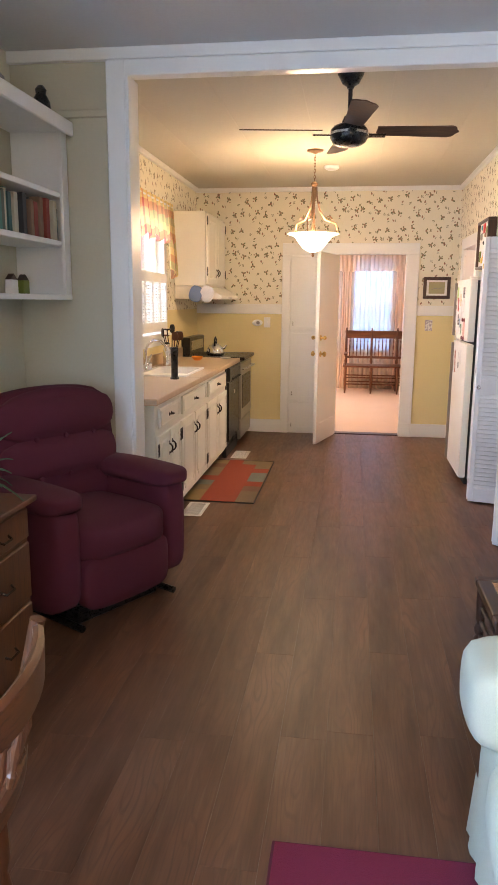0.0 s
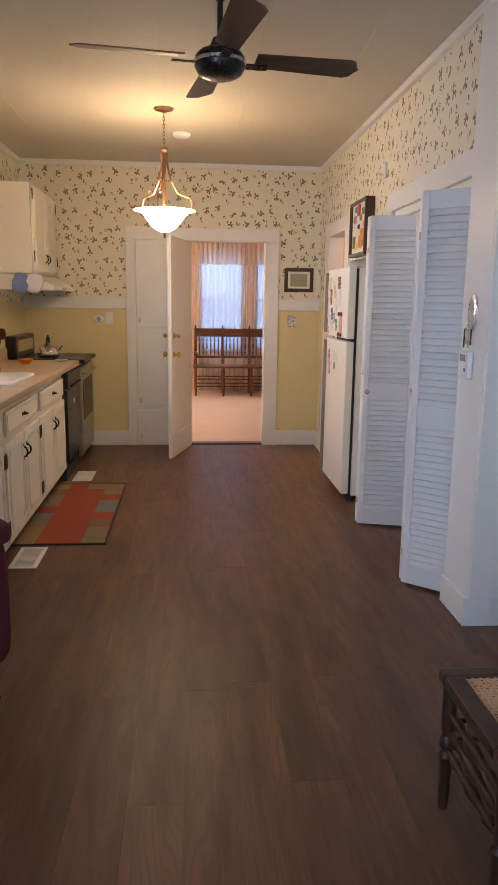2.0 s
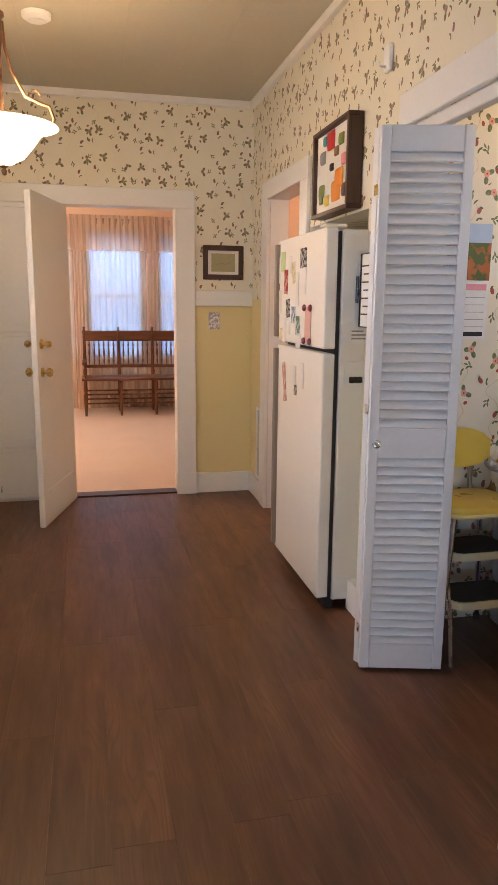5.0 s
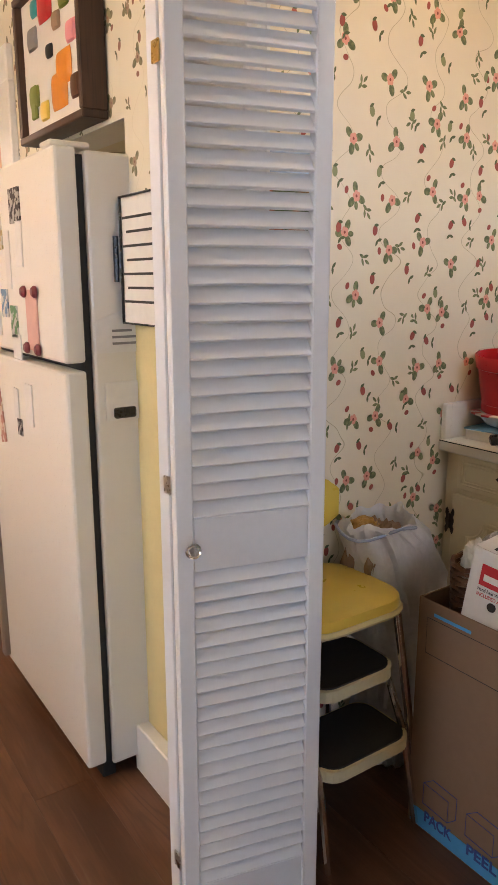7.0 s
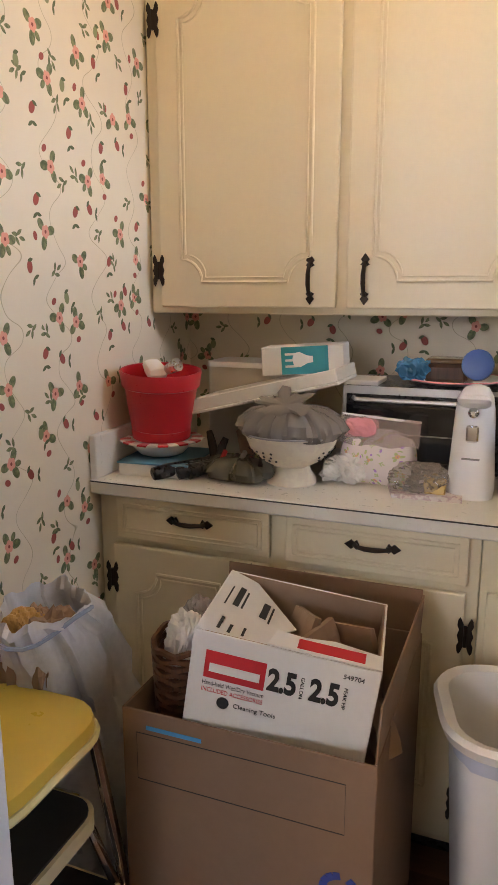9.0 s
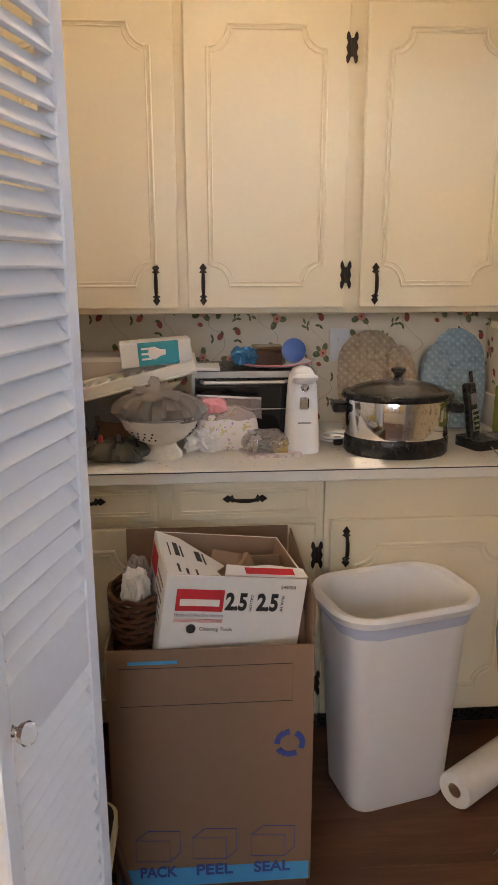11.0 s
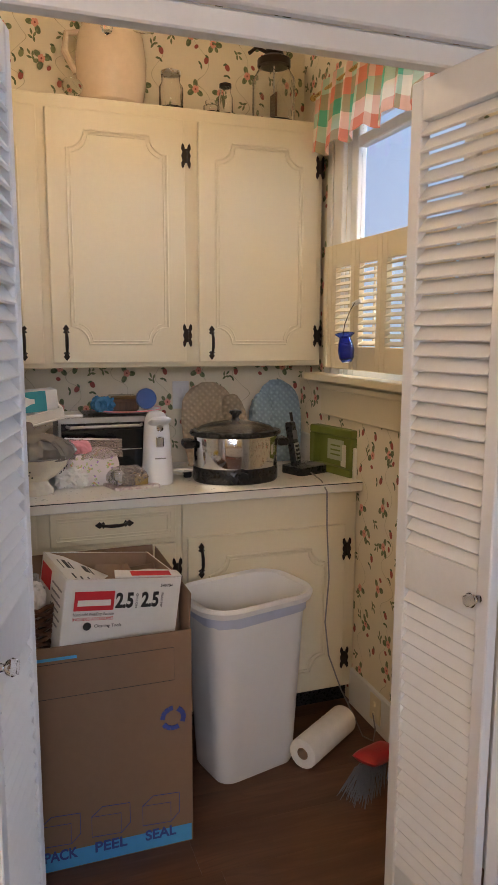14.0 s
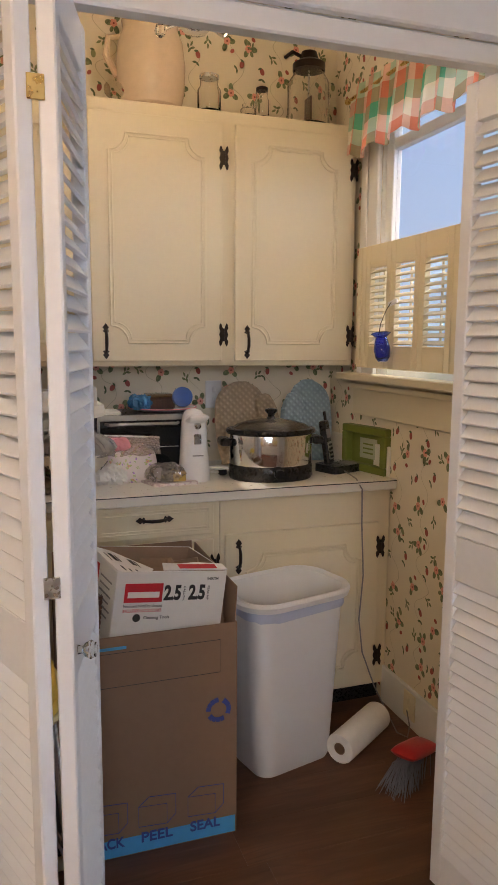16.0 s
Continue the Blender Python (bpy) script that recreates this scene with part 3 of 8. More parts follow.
trim("casing_opening_east", 1.60, 1.74, 4.32, 4.345, 0.14, 2.77)
trim("baseboard_living_east", 1.79, 1.92, 4.335, 4.35, 0, 0.14)
trim("casing_opening_west", -0.835, -0.73, 4.32, 4.35, 0, 2.77)
trim("jamb_opening_west", -0.73, -0.71, 4.32, 4.50, 0, 2.70)
trim("casing_opening_head", -0.73, 1.60, 4.32, 4.35, 2.69, 2.77)
trim("wall_end_plinth", 1.60, 1.64, 6.1, 6.42, 0, 0.15)
trim("baseboard_pantry_south", 1.76, 2.66, 4.56, 4.575, 0, 0.15)
trim("casing_pantry_inner", 1.76, 1.775, 6.0, 6.1, 0, 2.03)


# ---- doors ----
def slat_mesh(width):
    bm = bmesh.new()
    box(bm, -width / 2, width / 2, -0.0195, 0.0195, -0.0038, 0.0038, bevel=0.0012)
    mesh = bpy.data.meshes.new("slat")
    bm.to_mesh(mesh)
    bm.free()
    mesh.materials.append(DOOR_WHITE)
    return mesh


def louver_panel(parent, name, length, m, knob_at=None, knob_side=1, tilt=52):
    """One leaf of a folding door, along local x from 0 to length, its slats leaning down towards -y."""
    h, st, th = 1.985, 0.036, 0.014
    leaf = part(name, boxed(0, st, -th, th, 0.015, h, bevel=0.003), DOOR_WHITE, parent, m=m)
    part("stile", boxed(length - st, length, -th, th, 0.015, h, bevel=0.003), DOOR_WHITE, leaf)
    for z0, z1 in ((0.015, 0.115), (0.845, 0.955), (h - 0.085, h)):
        part("rail", boxed(st, length - st, -th + 0.002, th - 0.002, z0, z1, bevel=0.002), DOOR_WHITE, leaf)
    slats = slat_mesh(length - 2 * st)
    for z0, z1 in ((0.115, 0.845), (0.955, h - 0.085)):
        count = round((z1 - z0) / 0.0335)
        for i in range(count):
            s = new("slat", slats)
            s.parent = leaf
            s.matrix_basis = pose(length / 2, 0, z0 + (i + 0.5) * (z1 - z0) / count, tilt, 0, 0)
    if knob_at is not None:
        part("knob", turned([(0.0, 0.036), (0.012, 0.033), (0.016, 0.024), (0.012, 0.015), (0.006, 0.01), (0.009, 0.0)], 14, pose(knob_at, knob_side * th, 0.90, -90 * knob_side, 0, 0)), GLASS, leaf, "clear glass knob", True)
    return leaf


def heading(a, b):
    return math.degrees(math.atan2(b[1] - a[1], b[0] - a[0]))


def folding_door(name, label, hinge, free, pivot, knob_side, flip):
    door = thing(name, label, "folding door", pose(hinge[0], hinge[1], 0), "folding doors of the pantry")
    la, lb = math.dist(hinge, free), math.dist(hinge, pivot)
    louver_panel(door, "front_leaf", la, pose(0, 0, 0, 0, 0, heading(hinge, free)), 0.028, knob_side, 52 * flip)
    louver_panel(door, "rear_leaf", lb, pose(0, 0.034 * flip, 0, 0, 0, heading(hinge, pivot)), tilt=-52 * flip)
    for z, metal in ((0.17, STEEL), (1.02, STEEL), (1.78, BRASS)):
        part("hinge", boxed(-0.004, 0.0, 0.004, 0.03, z - 0.018, z + 0.018, bevel=0.001, m=pose(0, 0 if flip > 0 else -0.034, 0)), metal, door, "tarnished metal hinge")
    return door


folding_door("bifold_door", "white painted louvered bifold door, folded open, glass knob", (1.451, 5.868), (1.757, 5.79), (1.735, 5.985), -1, 1)
folding_door("bifold_door", "white painted louvered bifold door standing folded at the jamb", (1.455, 4.885), (1.755, 4.925), (1.71, 4.662), 1, -1)


def panel_door(name, label, m, width, height, panels, parent=None):
    """A flat framed door along local x, face to -y."""
    d = thing(name, label, "door", m)
    part("leaf", boxed(0, width, 0, 0.036, 0.008, height, bevel=0.003), WHITE, d)
    return d


kitchen_door = panel_door("door", "white painted wooden door standing open, brass knob and deadbolt", pose(0.325, 8.585, 0, 0, 0, heading((0.325, 8.585), (0.144, 7.92))), 0.70, 2.02, ())
part("panel_molding", boxed(0.09, 0.61, -0.006, 0.042, 0.2, 0.23, bevel=0.003), WHITE, kitchen_door)
for z, r in ((1.14, 0.02), (0.97, 0.026)):
    for s in (-1, 1):
        part("knob" if r > 0.022 else "deadbolt", turned([(0.03, 0), (0.03, 0.006), (0.011, 0.01), (0.011, 0.03), (r, 0.036), (r * 1.1, 0.05), (r * 0.7, 0.062), (0, 0.064)], 16, pose(0.63, 0.018 + s * 0.018, z, -90 * s, 0, 0)), BRASS, kitchen_door, "tarnished brass knob", True)

closet = thing("closet_door", "white painted cupboard doors set into the wall", "closet", pose(-0.19, 8.585, 0))
part("back_board", boxed(0.0, 0.39, 0.009, 0.0145, 0.0, 2.03), WHITE, closet)
for z0, z1 in ((0.02, 0.36), (0.39, 1.16), (1.19, 2.0)):
    leaf = part("closet_leaf", boxed(0.004, 0.386, -0.004, 0.014, z0, z1, bevel=0.004), WHITE, closet)
    part("molding", boxed(0.06, 0.33, -0.008, -0.003, z0 + 0.03, z0 + 0.05, bevel=0.002), WHITE, leaf)
    part("hinge", boxed(0.03, 0.045, -0.01, -0.003, z0 + 0.05, z0 + 0.1, bevel=0.001), STEEL, leaf)
    part("closet_knob", turned([(0, 0.02), (0.01, 0.018), (0.012, 0.01), (0.005, 0)], 12, pose(0.34, -0.004, (z0 + z1) / 2, 90, 0, 0)), STEEL, leaf, "small metal knob", True)


# ---- cabinet parts ----
def arch_handle(parent, m, length=0.1):
    """A black iron pull with spear ends, standing off local -y, along local z."""
    h = length / 2
    bm = bmesh.new()
    tube(bm, [(0, -0.004, -h * 0.62), (0, -0.016, -h * 0.5), (0, -0.024, -h * 0.2), (0, -0.024, h * 0.2), (0, -0.016, h * 0.5), (0, -0.004, h * 0.62)], [0.0065, 0.005, 0.0062, 0.0062, 0.005, 0.0065], 8)
    for s in (-1, 1):
        slab(bm, [(0, h * 1.0), (0.0115, h * 0.76), (0.006, h * 0.66), (0.012, h * 0.56), (0, h * 0.46), (-0.012, h * 0.56), (-0.006, h * 0.66), (-0.0115, h * 0.76)] if s > 0 else [(0, -h * 1.0), (-0.0115, -h * 0.76), (-0.006, -h * 0.66), (-0.012, -h * 0.56), (0, -h * 0.46), (0.012, -h * 0.56), (0.006, -h * 0.66), (0.0115, -h * 0.76)], 0, 0.004, pose(0, 0, 0, 90, 0, 0))
    return part("handle", bm, BLACK_IRON, parent, "black wrought iron handle", True, m)


def h_hinge(parent, m):
    """A black iron hinge of two spear-tipped plates, face to local -y."""
    bm = bmesh.new()
    for s in (-1, 1):
        slab(bm, [(s * 0.004, -0.022), (s * 0.007, -0.03), (s * 0.011, -0.036), (s * 0.015, -0.03), (s * 0.016, -0.02), (s * 0.012, -0.012), (s * 0.016, 0), (s * 0.012, 0.012), (s * 0.016, 0.02), (s * 0.015, 0.03), (s * 0.011, 0.036), (s * 0.007, 0.03), (s * 0.004, 0.022)][:: s], 0, 0.003, pose(0, 0, 0, 90, 0, 0))
    cyl(bm, (0, -0.003, -0.02), (0, -0.003, 0.02), 0.004, seg=8)
    bmesh.ops.scale(bm, vec=(1.1, 1.0, 1.22), verts=bm.verts)
    return part("hinge", bm, BLACK_IRON, parent, "black wrought iron hinge", False, m)


def scroll_outline(w, h, c):
    """A rectangle with its corners scooped inwards."""
    pts = []
    for sx, sy, a0 in ((1, 1, 270), (-1, 1, 0), (-1, -1, 90), (1, -1, 180)):
        cx, cy = sx * w / 2, sy * h / 2
        step = [radians(a0 - i * 15) for i in range(7)]
        arc = [(cx + c * math.cos(a), cy + c * math.sin(a)) for a in step]
        pts += [(p[0], p[1]) for p in arc]
    return pts


def routed_door(parent, name, w, h, m, material, handle=None, hinges=None, inset=0.06, corner=0.035, hl=0.13, square=False):
    """A cabinet door, face to local -y, lower left corner at the origin, with a raised scrolled moulding."""
    d = part(name, boxed(0.0015, w - 0.0015, -0.018, 0, 0.0015, h - 0.0015, bevel=0.004, seg=2), material, parent, m=m)
    for k, r in ((0, 0.0048), (0.012, 0.003)):
        iw, ih = w - 2 * inset - 2 * k, h - 2 * inset - 2 * k
        pts = scroll_outline(iw, ih, corner) if not square else [(iw / 2, ih / 2), (-iw / 2, ih / 2), (-iw / 2, -ih / 2), (iw / 2, -ih / 2)]
        part("molding", piped([(w / 2 + x, -0.019, h / 2 + z) for x, z in pts], r, 6, True), material, d)
    if handle:
        arch_handle(d, pose(handle[0], -0.018, handle[1], 0, 90 if len(handle) > 2 else 0, 0), hl)
    for x, z in hinges or ():
        h_hinge(d, pose(x, -0.018, z))
    return d


# ---- pantry cabinets: faces look to -x ----
FACE = lambda x, y, z: pose(x, y, z, 0, 0, -90)
upper = thing("wall_cabinet", "cream painted wall cabinet with scrolled doors, black iron hardware", "cabinet", pose(0, 0, 0))
part("carcass", boxed(2.968, 3.215, 4.585, 6.215, 1.318, 2.255, bevel=0.003), CREAM, upper)
for y, w, side in ((6.178, 0.515, 1), (5.638, 0.493, 0), (5.097, 0.489, 0)):
    handle = (w - 0.07, 0.075) if side else (0.05, 0.075)
    hx = -0.003 if side else w + 0.003
    routed_door(upper, "door", w, 0.875, FACE(2.966, y, 1.335), CREAM, handle, ((hx, 0.102), (hx, 0.748)), 0.07, 0.062)

base_a = thing("base_cabinet", "cream painted base cabinet with drawers and scrolled doors", "cabinet", pose(0, 0, 0), "pantry base cabinets")
part("carcass", boxed(2.655, 3.215, 5.246, 6.215, 0.08, 0.866, bevel=0.002), CREAM, base_a)
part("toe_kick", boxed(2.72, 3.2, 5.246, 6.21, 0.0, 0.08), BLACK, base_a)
for y, w in ((6.155, 0.425), (5.69, 0.42)):
    d = part("drawer", boxed(0, w, -0.018, 0, 0, 0.115, bevel=0.004, seg=2), CREAM, base_a, m=FACE(2.653, y, 0.747))
    for k in (0.02, 0.03):
        part("molding", piped([(k, -0.019, k), (w - k, -0.019, k), (w - k, -0.019, 0.115 - k), (k, -0.019, 0.115 - k)], 0.003, 6, True), CREAM, d)
    arch_handle(d, pose(w / 2, -0.018, 0.066, 0, 90, 0), 0.13)
routed_door(base_a, "door", 0.44, 0.625, FACE(2.653, 6.17, 0.105), CREAM, (0.395, 0.56), ((-0.003, 0.53), (-0.003, 0.1)), 0.07, 0.06)
routed_door(base_a, "door", 0.42, 0.625, FACE(2.653, 5.69, 0.105), CREAM, (0.05, 0.56), ((0.423, 0.527), (0.423, 0.1)), 0.07, 0.06)
base_b = thing("base_cabinet", "cream painted corner base cabinet with a single wide door", "cabinet", pose(0, 0, 0), "pantry base cabinets")
part("carcass", boxed(2.655, 3.215, 4.565, 5.244, 0.08, 0.866, bevel=0.002), CREAM, base_b)
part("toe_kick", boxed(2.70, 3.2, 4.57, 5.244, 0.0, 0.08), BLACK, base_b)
routed_door(base_b, "door", 0.615, 0.65, FACE(2.653, 5.23, 0.09), CREAM, (0.05, 0.565), ((0.618, 0.553), (0.618, 0.118)), 0.08, 0.062)
top = thing("worktop", "white laminate worktop with thin dark edge line", "worktop", pose(0, 0, 0))
part("slab", boxed(2.61, 3.215, 4.563, 6.216, 0.867, 0.905, bevel=0.004), LAMINATE, top)
part("edge_line", boxed(2.6085, 2.612, 4.566, 6.214, 0.899, 0.902), BLACK_INK, top)
part("side_splash", boxed(2.615, 3.215, 6.196, 6.216, 0.905, 1.02, bevel=0.003), LAMINATE, top)
part("side_splash", boxed(2.66, 3.215, 4.563, 4.578, 0.905, 1.02, bevel=0.003), LAMINATE, top)

# ---- fridge ----
fridge = thing("refrigerator", "ivory top-freezer refrigerator covered in magnets and notes", "refrigerator", pose(1.45, 6.405, 0))
FD = 0.755
part("cabinet_body", boxed(0.075, 0.78, 0.0, FD, 0.05, 1.705, bevel=0.008, seg=2), FRIDGE_PAINT, fridge)
part("gasket", boxed(0.055, 0.076, 0.012, FD - 0.012, 0.06, 1.695), RUBBER, fridge, "black door gasket")
part("grille", boxed(0.05, 0.09, 0.02, FD - 0.02, 0.005, 0.06, bevel=0.003), RUBBER, fridge)
for n_, z0, z1 in (("fridge_door", 0.065, 1.183), ("freezer_door", 1.203, 1.71)):
    d = part(n_, boxed(0, 0.056, 0.0, FD, z0, z1, bevel=0.008, seg=2), FRIDGE_PAINT, fridge)
    part("door_handle", boxed(-0.022, 0.006, FD - 0.03, FD + 0.005, z0 + 0.02, z1 - 0.02, bevel=0.006, seg=2), plain("taupe_trim", (0.24, 0.19, 0.15), 0.45), d, "dull taupe edge grip")
part("hinge_cap", boxed(0.0, 0.1, 0.02, 0.09, 1.71, 1.725, bevel=0.004), FRIDGE_PAINT, fridge)


def magnet(name, label, y, z, w, h, material, tilt=0.0, thick=0.004):
    t = thing(name, label, "magnet", pose(1.45 - thick, 6.405 + y, z, tilt, 0, 0), "things on the refrigerator door")
    part("card" if thick < 0.005 else "body", boxed(0, thick, -w / 2, w / 2, -h / 2, h / 2, bevel=min(w, h, thick) * 0.2), material, t)
    return t


NOTE_MATS = (PAPER, blotched("green_photo", (0.10, 0.24, 0.12), (0.5, 0.52, 0.5), 40), blotched("pale_green_note", (0.5, 0.66, 0.3), (0.56, 0.7, 0.36), 30), blotched("rose_print", (0.50, 0.22, 0.17), (0.66, 0.5, 0.42), 35), CARD_WHITE, blotched("blue_photo", (0.16, 0.28, 0.42), (0.6, 0.6, 0.58), 45), blotched("dark_photo", (0.06, 0.05, 0.05), (0.42, 0.40, 0.37), 60), blotched("straw_print", (0.66, 0.52, 0.24), (0.72, 0.68, 0.58), 50), blotched("red_leaflet", (0.42, 0.05, 0.05), (0.6, 0.3, 0.26), 30))
for y, z, w, h, k, tilt, lab in ((0.66, 1.60, 0.07, 0.10, 2, 4, "green sticky note"), (0.73, 1.56, 0.05, 0.13, 0, 0, "white paper note"), (0.60, 1.50, 0.06, 0.12, 8, 2, "red printed leaflet"),
                                 (0.72, 1.40, 0.06, 0.12, 4, -3, "small photo print"), (0.53, 1.58, 0.05, 0.08, 4, 3, "white magnet card"), (0.47, 1.54, 0.05, 0.1, 7, -4, "yellow patterned card"),
                                 (0.31, 1.60, 0.09, 0.09, 6, 0, "black and white magnet clip"), (0.29, 1.50, 0.05, 0.12, 0, 3, "white receipt"), (0.40, 1.46, 0.04, 0.16, 4, 1, "narrow paper strip"),
                                 (0.56, 1.37, 0.06, 0.09, 6, -5, "dark photo magnet"), (0.46, 1.34, 0.06, 0.08, 5, 0, "blue photo magnet"), (0.55, 1.28, 0.07, 0.07, 4, 2, "framed photo magnet"),
                                 (0.38, 1.29, 0.06, 0.09, 1, 0, "teal picture magnet"), (0.62, 1.26, 0.05, 0.12, 0, 0, "white list"), (0.37, 1.22, 0.07, 0.07, 0, 0, "white note card"), (0.68, 1.24, 0.04, 0.06, 7, 0, "small yellow magnet"),
                                 (0.60, 1.00, 0.05, 0.2, 3, -12, "pink decorative bottle magnet"), (0.42, 1.05, 0.04, 0.09, 4, 2, "white label magnet"), (0.40, 0.98, 0.04, 0.05, 6, 0, "small dark magnet"), (0.30, 1.06, 0.06, 0.12, 0, 0, "pale note")):
    magnet("magnet", lab + " on the refrigerator door", y, z, w, h, NOTE_MATS[k], tilt)
recipe = magnet("magnet", "pink card held by four dark round magnets", 0.22, 1.30, 0.09, 0.16, plain("pale_pink_card", (0.72, 0.42, 0.36), 0.6))
for y in (-0.045, 0.045):
    for z in (-0.075, 0.075):
        part("button", turned([(0.016, 0), (0.016, 0.006), (0.01, 0.012), (0, 0.013)], 12, pose(0, y, z, 0, -90, 0)), plain("maroon", (0.18, 0.02, 0.03), 0.3), recipe, "maroon round magnet", True)

sheet = thing("note_sheet", "white house-shaped advertising sheet on the refrigerator side", "note", pose(1.575, 6.402, 1.225))
part("card", slabbed([(-0.045, 0), (0.1, 0), (0.1, 0.07), (0.03, 0.105), (-0.045, 0.08)], 0, 0.002, pose(0, 0, 0, 90, 0, 0)), PAPER, sheet)
for i, w in enumerate((0.06, 0.085, 0.1)):
    part("print_line", boxed(0.0, w * 0.9, -0.0035, -0.002, 0.052 - i * 0.016, 0.058 - i * 0.016), GREY_INK, sheet)
clip = thing("magnet_clip", "black plastic clip on the refrigerator side", "clip", pose(1.60, 6.40, 1.07))
part("body", boxed(-0.03, 0.03, -0.012, 0.003, -0.014, 0.014, bevel=0.004), BLACK, clip)
part("card", boxed(-0.05, 0.06, -0.001, 0.003, -0.02, 0.08), PAPER, clip)


# ---- kitchen run along the west wall: faces look to +x ----
WFACE = lambda x, y, z: pose(x, y, z, 0, 0, 90)
for y0, y1 in ((4.58, 5.20), (5.20, 6.12), (6.12, 7.08)):
    unit = thing("kitchen_cabinet", "ivory base cabinet with a drawer over two scrolled doors", "cabinet", pose(0, 0, 0), "kitchen base cabinets")
    part("carcass", boxed(-1.265, -0.67, y0 + 0.001, y1 - 0.001, 0.09, 0.885, bevel=0.002), KITCHEN_CREAM, unit)
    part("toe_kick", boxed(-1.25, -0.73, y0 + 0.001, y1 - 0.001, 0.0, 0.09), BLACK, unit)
    w = (y1 - y0) / 2
    for k in (0, 1):
        routed_door(unit, "door", w - 0.03, 0.56, WFACE(-0.668, y0 + 0.02 + k * (w - 0.01), 0.12), KITCHEN_CREAM, (w - 0.065 if k == 0 else 0.035, 0.44), ((-0.003 if k == 0 else w - 0.027, 0.09), (-0.003 if k == 0 else w - 0.027, 0.47)), 0.05, 0.03, 0.1)
    d = part("drawer", boxed(0, 2 * w - 0.12, -0.018, 0, 0, 0.13, bevel=0.004, seg=2), KITCHEN_CREAM, unit, m=WFACE(-0.668, y0 + 0.06, 0.72))
    part("molding", piped([(0.02, -0.019, 0.02), (2 * w - 0.14, -0.019, 0.02), (2 * w - 0.14, -0.019, 0.11), (0.02, -0.019, 0.11)], 0.003, 6, True), KITCHEN_CREAM, d)
    arch_handle(d, pose(w - 0.06, -0.018, 0.065, 0, 90, 0), 0.07)
counter = thing("kitchen_worktop", "tan laminate kitchen worktop with a rounded edge", "worktop", pose(0, 0, 0))
bm = bmesh.new()
for a in ((-1.268, -0.63, 4.5, 5.78), (-1.268, -0.63, 6.5, 7.76)):
    box(bm, *a[:2], *a[2:], 0.887, 0.93, bevel=0.008, seg=2)
box(bm, -1.268, -1.16, 5.78, 6.5, 0.887, 0.93)
box(bm, -0.76, -0.63, 5.78, 6.5, 0.887, 0.93, bevel=0.004)
part("slab", bm, TAN_TOP, counter)
part("backsplash", boxed(-1.268, -1.245, 4.5, 7.76, 0.93, 1.03, bevel=0.004), TAN_TOP, counter)
sink = thing("sink", "white enamel double sink set in the worktop", "sink", pose(-0.96, 6.14, 0.93))
bm = bmesh.new()
outer, inner = rounded(0.42, 0.74, 0.04), rounded(0.36, 0.68, 0.05)
loft(bm, [[(x, y, 0.0) for x, y in outer], [(x, y, 0.012) for x, y in outer], [(x * 0.97, y * 0.98, 0.014) for x, y in outer], [(x, y, 0.008) for x, y in inner], [(x * 0.94, y * 0.96, -0.16) for x, y in inner]], False)
bm.faces.new([bm.verts.new((x * 0.94, y * 0.96, -0.16)) for x, y in inner])
part("basin", bm, WHITE_PLASTIC, sink, smooth=True)
part("drain", turned([(0.04, 0), (0.04, 0.003), (0.02, 0.004), (0, 0.001)], 16, pose(0, 0.1, -0.158)), CHROME, sink)
faucet = thing("faucet", "chrome gooseneck kitchen faucet", "faucet", pose(-1.17, 6.12, 0.945))
part("spout", piped([(0, 0, 0), (0, 0, 0.16), (0.02, 0, 0.21), (0.07, 0, 0.245), (0.13, 0, 0.24), (0.17, 0, 0.2), (0.18, 0, 0.16)], 0.012, 10), CHROME, faucet, smooth=True)
part("base", turned([(0.028, 0), (0.026, 0.03), (0.014, 0.06), (0.012, 0.07)], 16), CHROME, faucet, smooth=True)
part("lever", piped([(0, 0.03, 0.05), (0.01, 0.08, 0.09), (0.02, 0.11, 0.12)], [0.01, 0.007, 0.006], 8), CHROME, faucet, smooth=True)
for y in (-0.1, 0.1):
    part("tap_handle", turned([(0.022, 0), (0.02, 0.03), (0.026, 0.045), (0.012, 0.06), (0, 0.062)], 14, pose(0, y, 0)), CHROME, faucet, smooth=True)

mill = thing("pepper_mill", "tall black cylindrical bottle on the worktop", "bottle", pose(-0.80, 5.62, 0.93))
part("body", turned([(0.034, 0), (0.034, 0.012), (0.026, 0.02), (0.026, 0.17), (0.030, 0.178), (0.030, 0.235), (0.027, 0.24), (0, 0.24)], 18), BLACK, mill, smooth=True)
for i, (y, x, r, h, mt, lab) in enumerate(((5.35, -1.08, 0.04, 0.16, BLACK, "black coffee press jug"), (5.25, -0.98, 0.03, 0.05, BLACK, "small black jar"), (5.55, -1.14, 0.035, 0.15, WHITE_PLASTIC, "pale soap bottle"), (6.72, -1.1, 0.06, 0.15, STEEL, "steel utensil crock"), (6.62, -1.12, 0.035, 0.2, CHROME, "tall steel canister"))):
    b = thing("canister", lab + " on the worktop", "canister", pose(x, y, 0.93))
    part("body", turned([(r, 0), (r * 1.02, h * 0.1), (r, h * 0.75), (r * 0.7, h * 0.86), (r * 0.72, h)], 18), mt, b, smooth=True)
    part("lid", turned([(r * 0.76, h), (r * 0.78, h * 1.04), (r * 0.3, h * 1.1), (0, h * 1.11)], 16), BLACK, b, smooth=True)
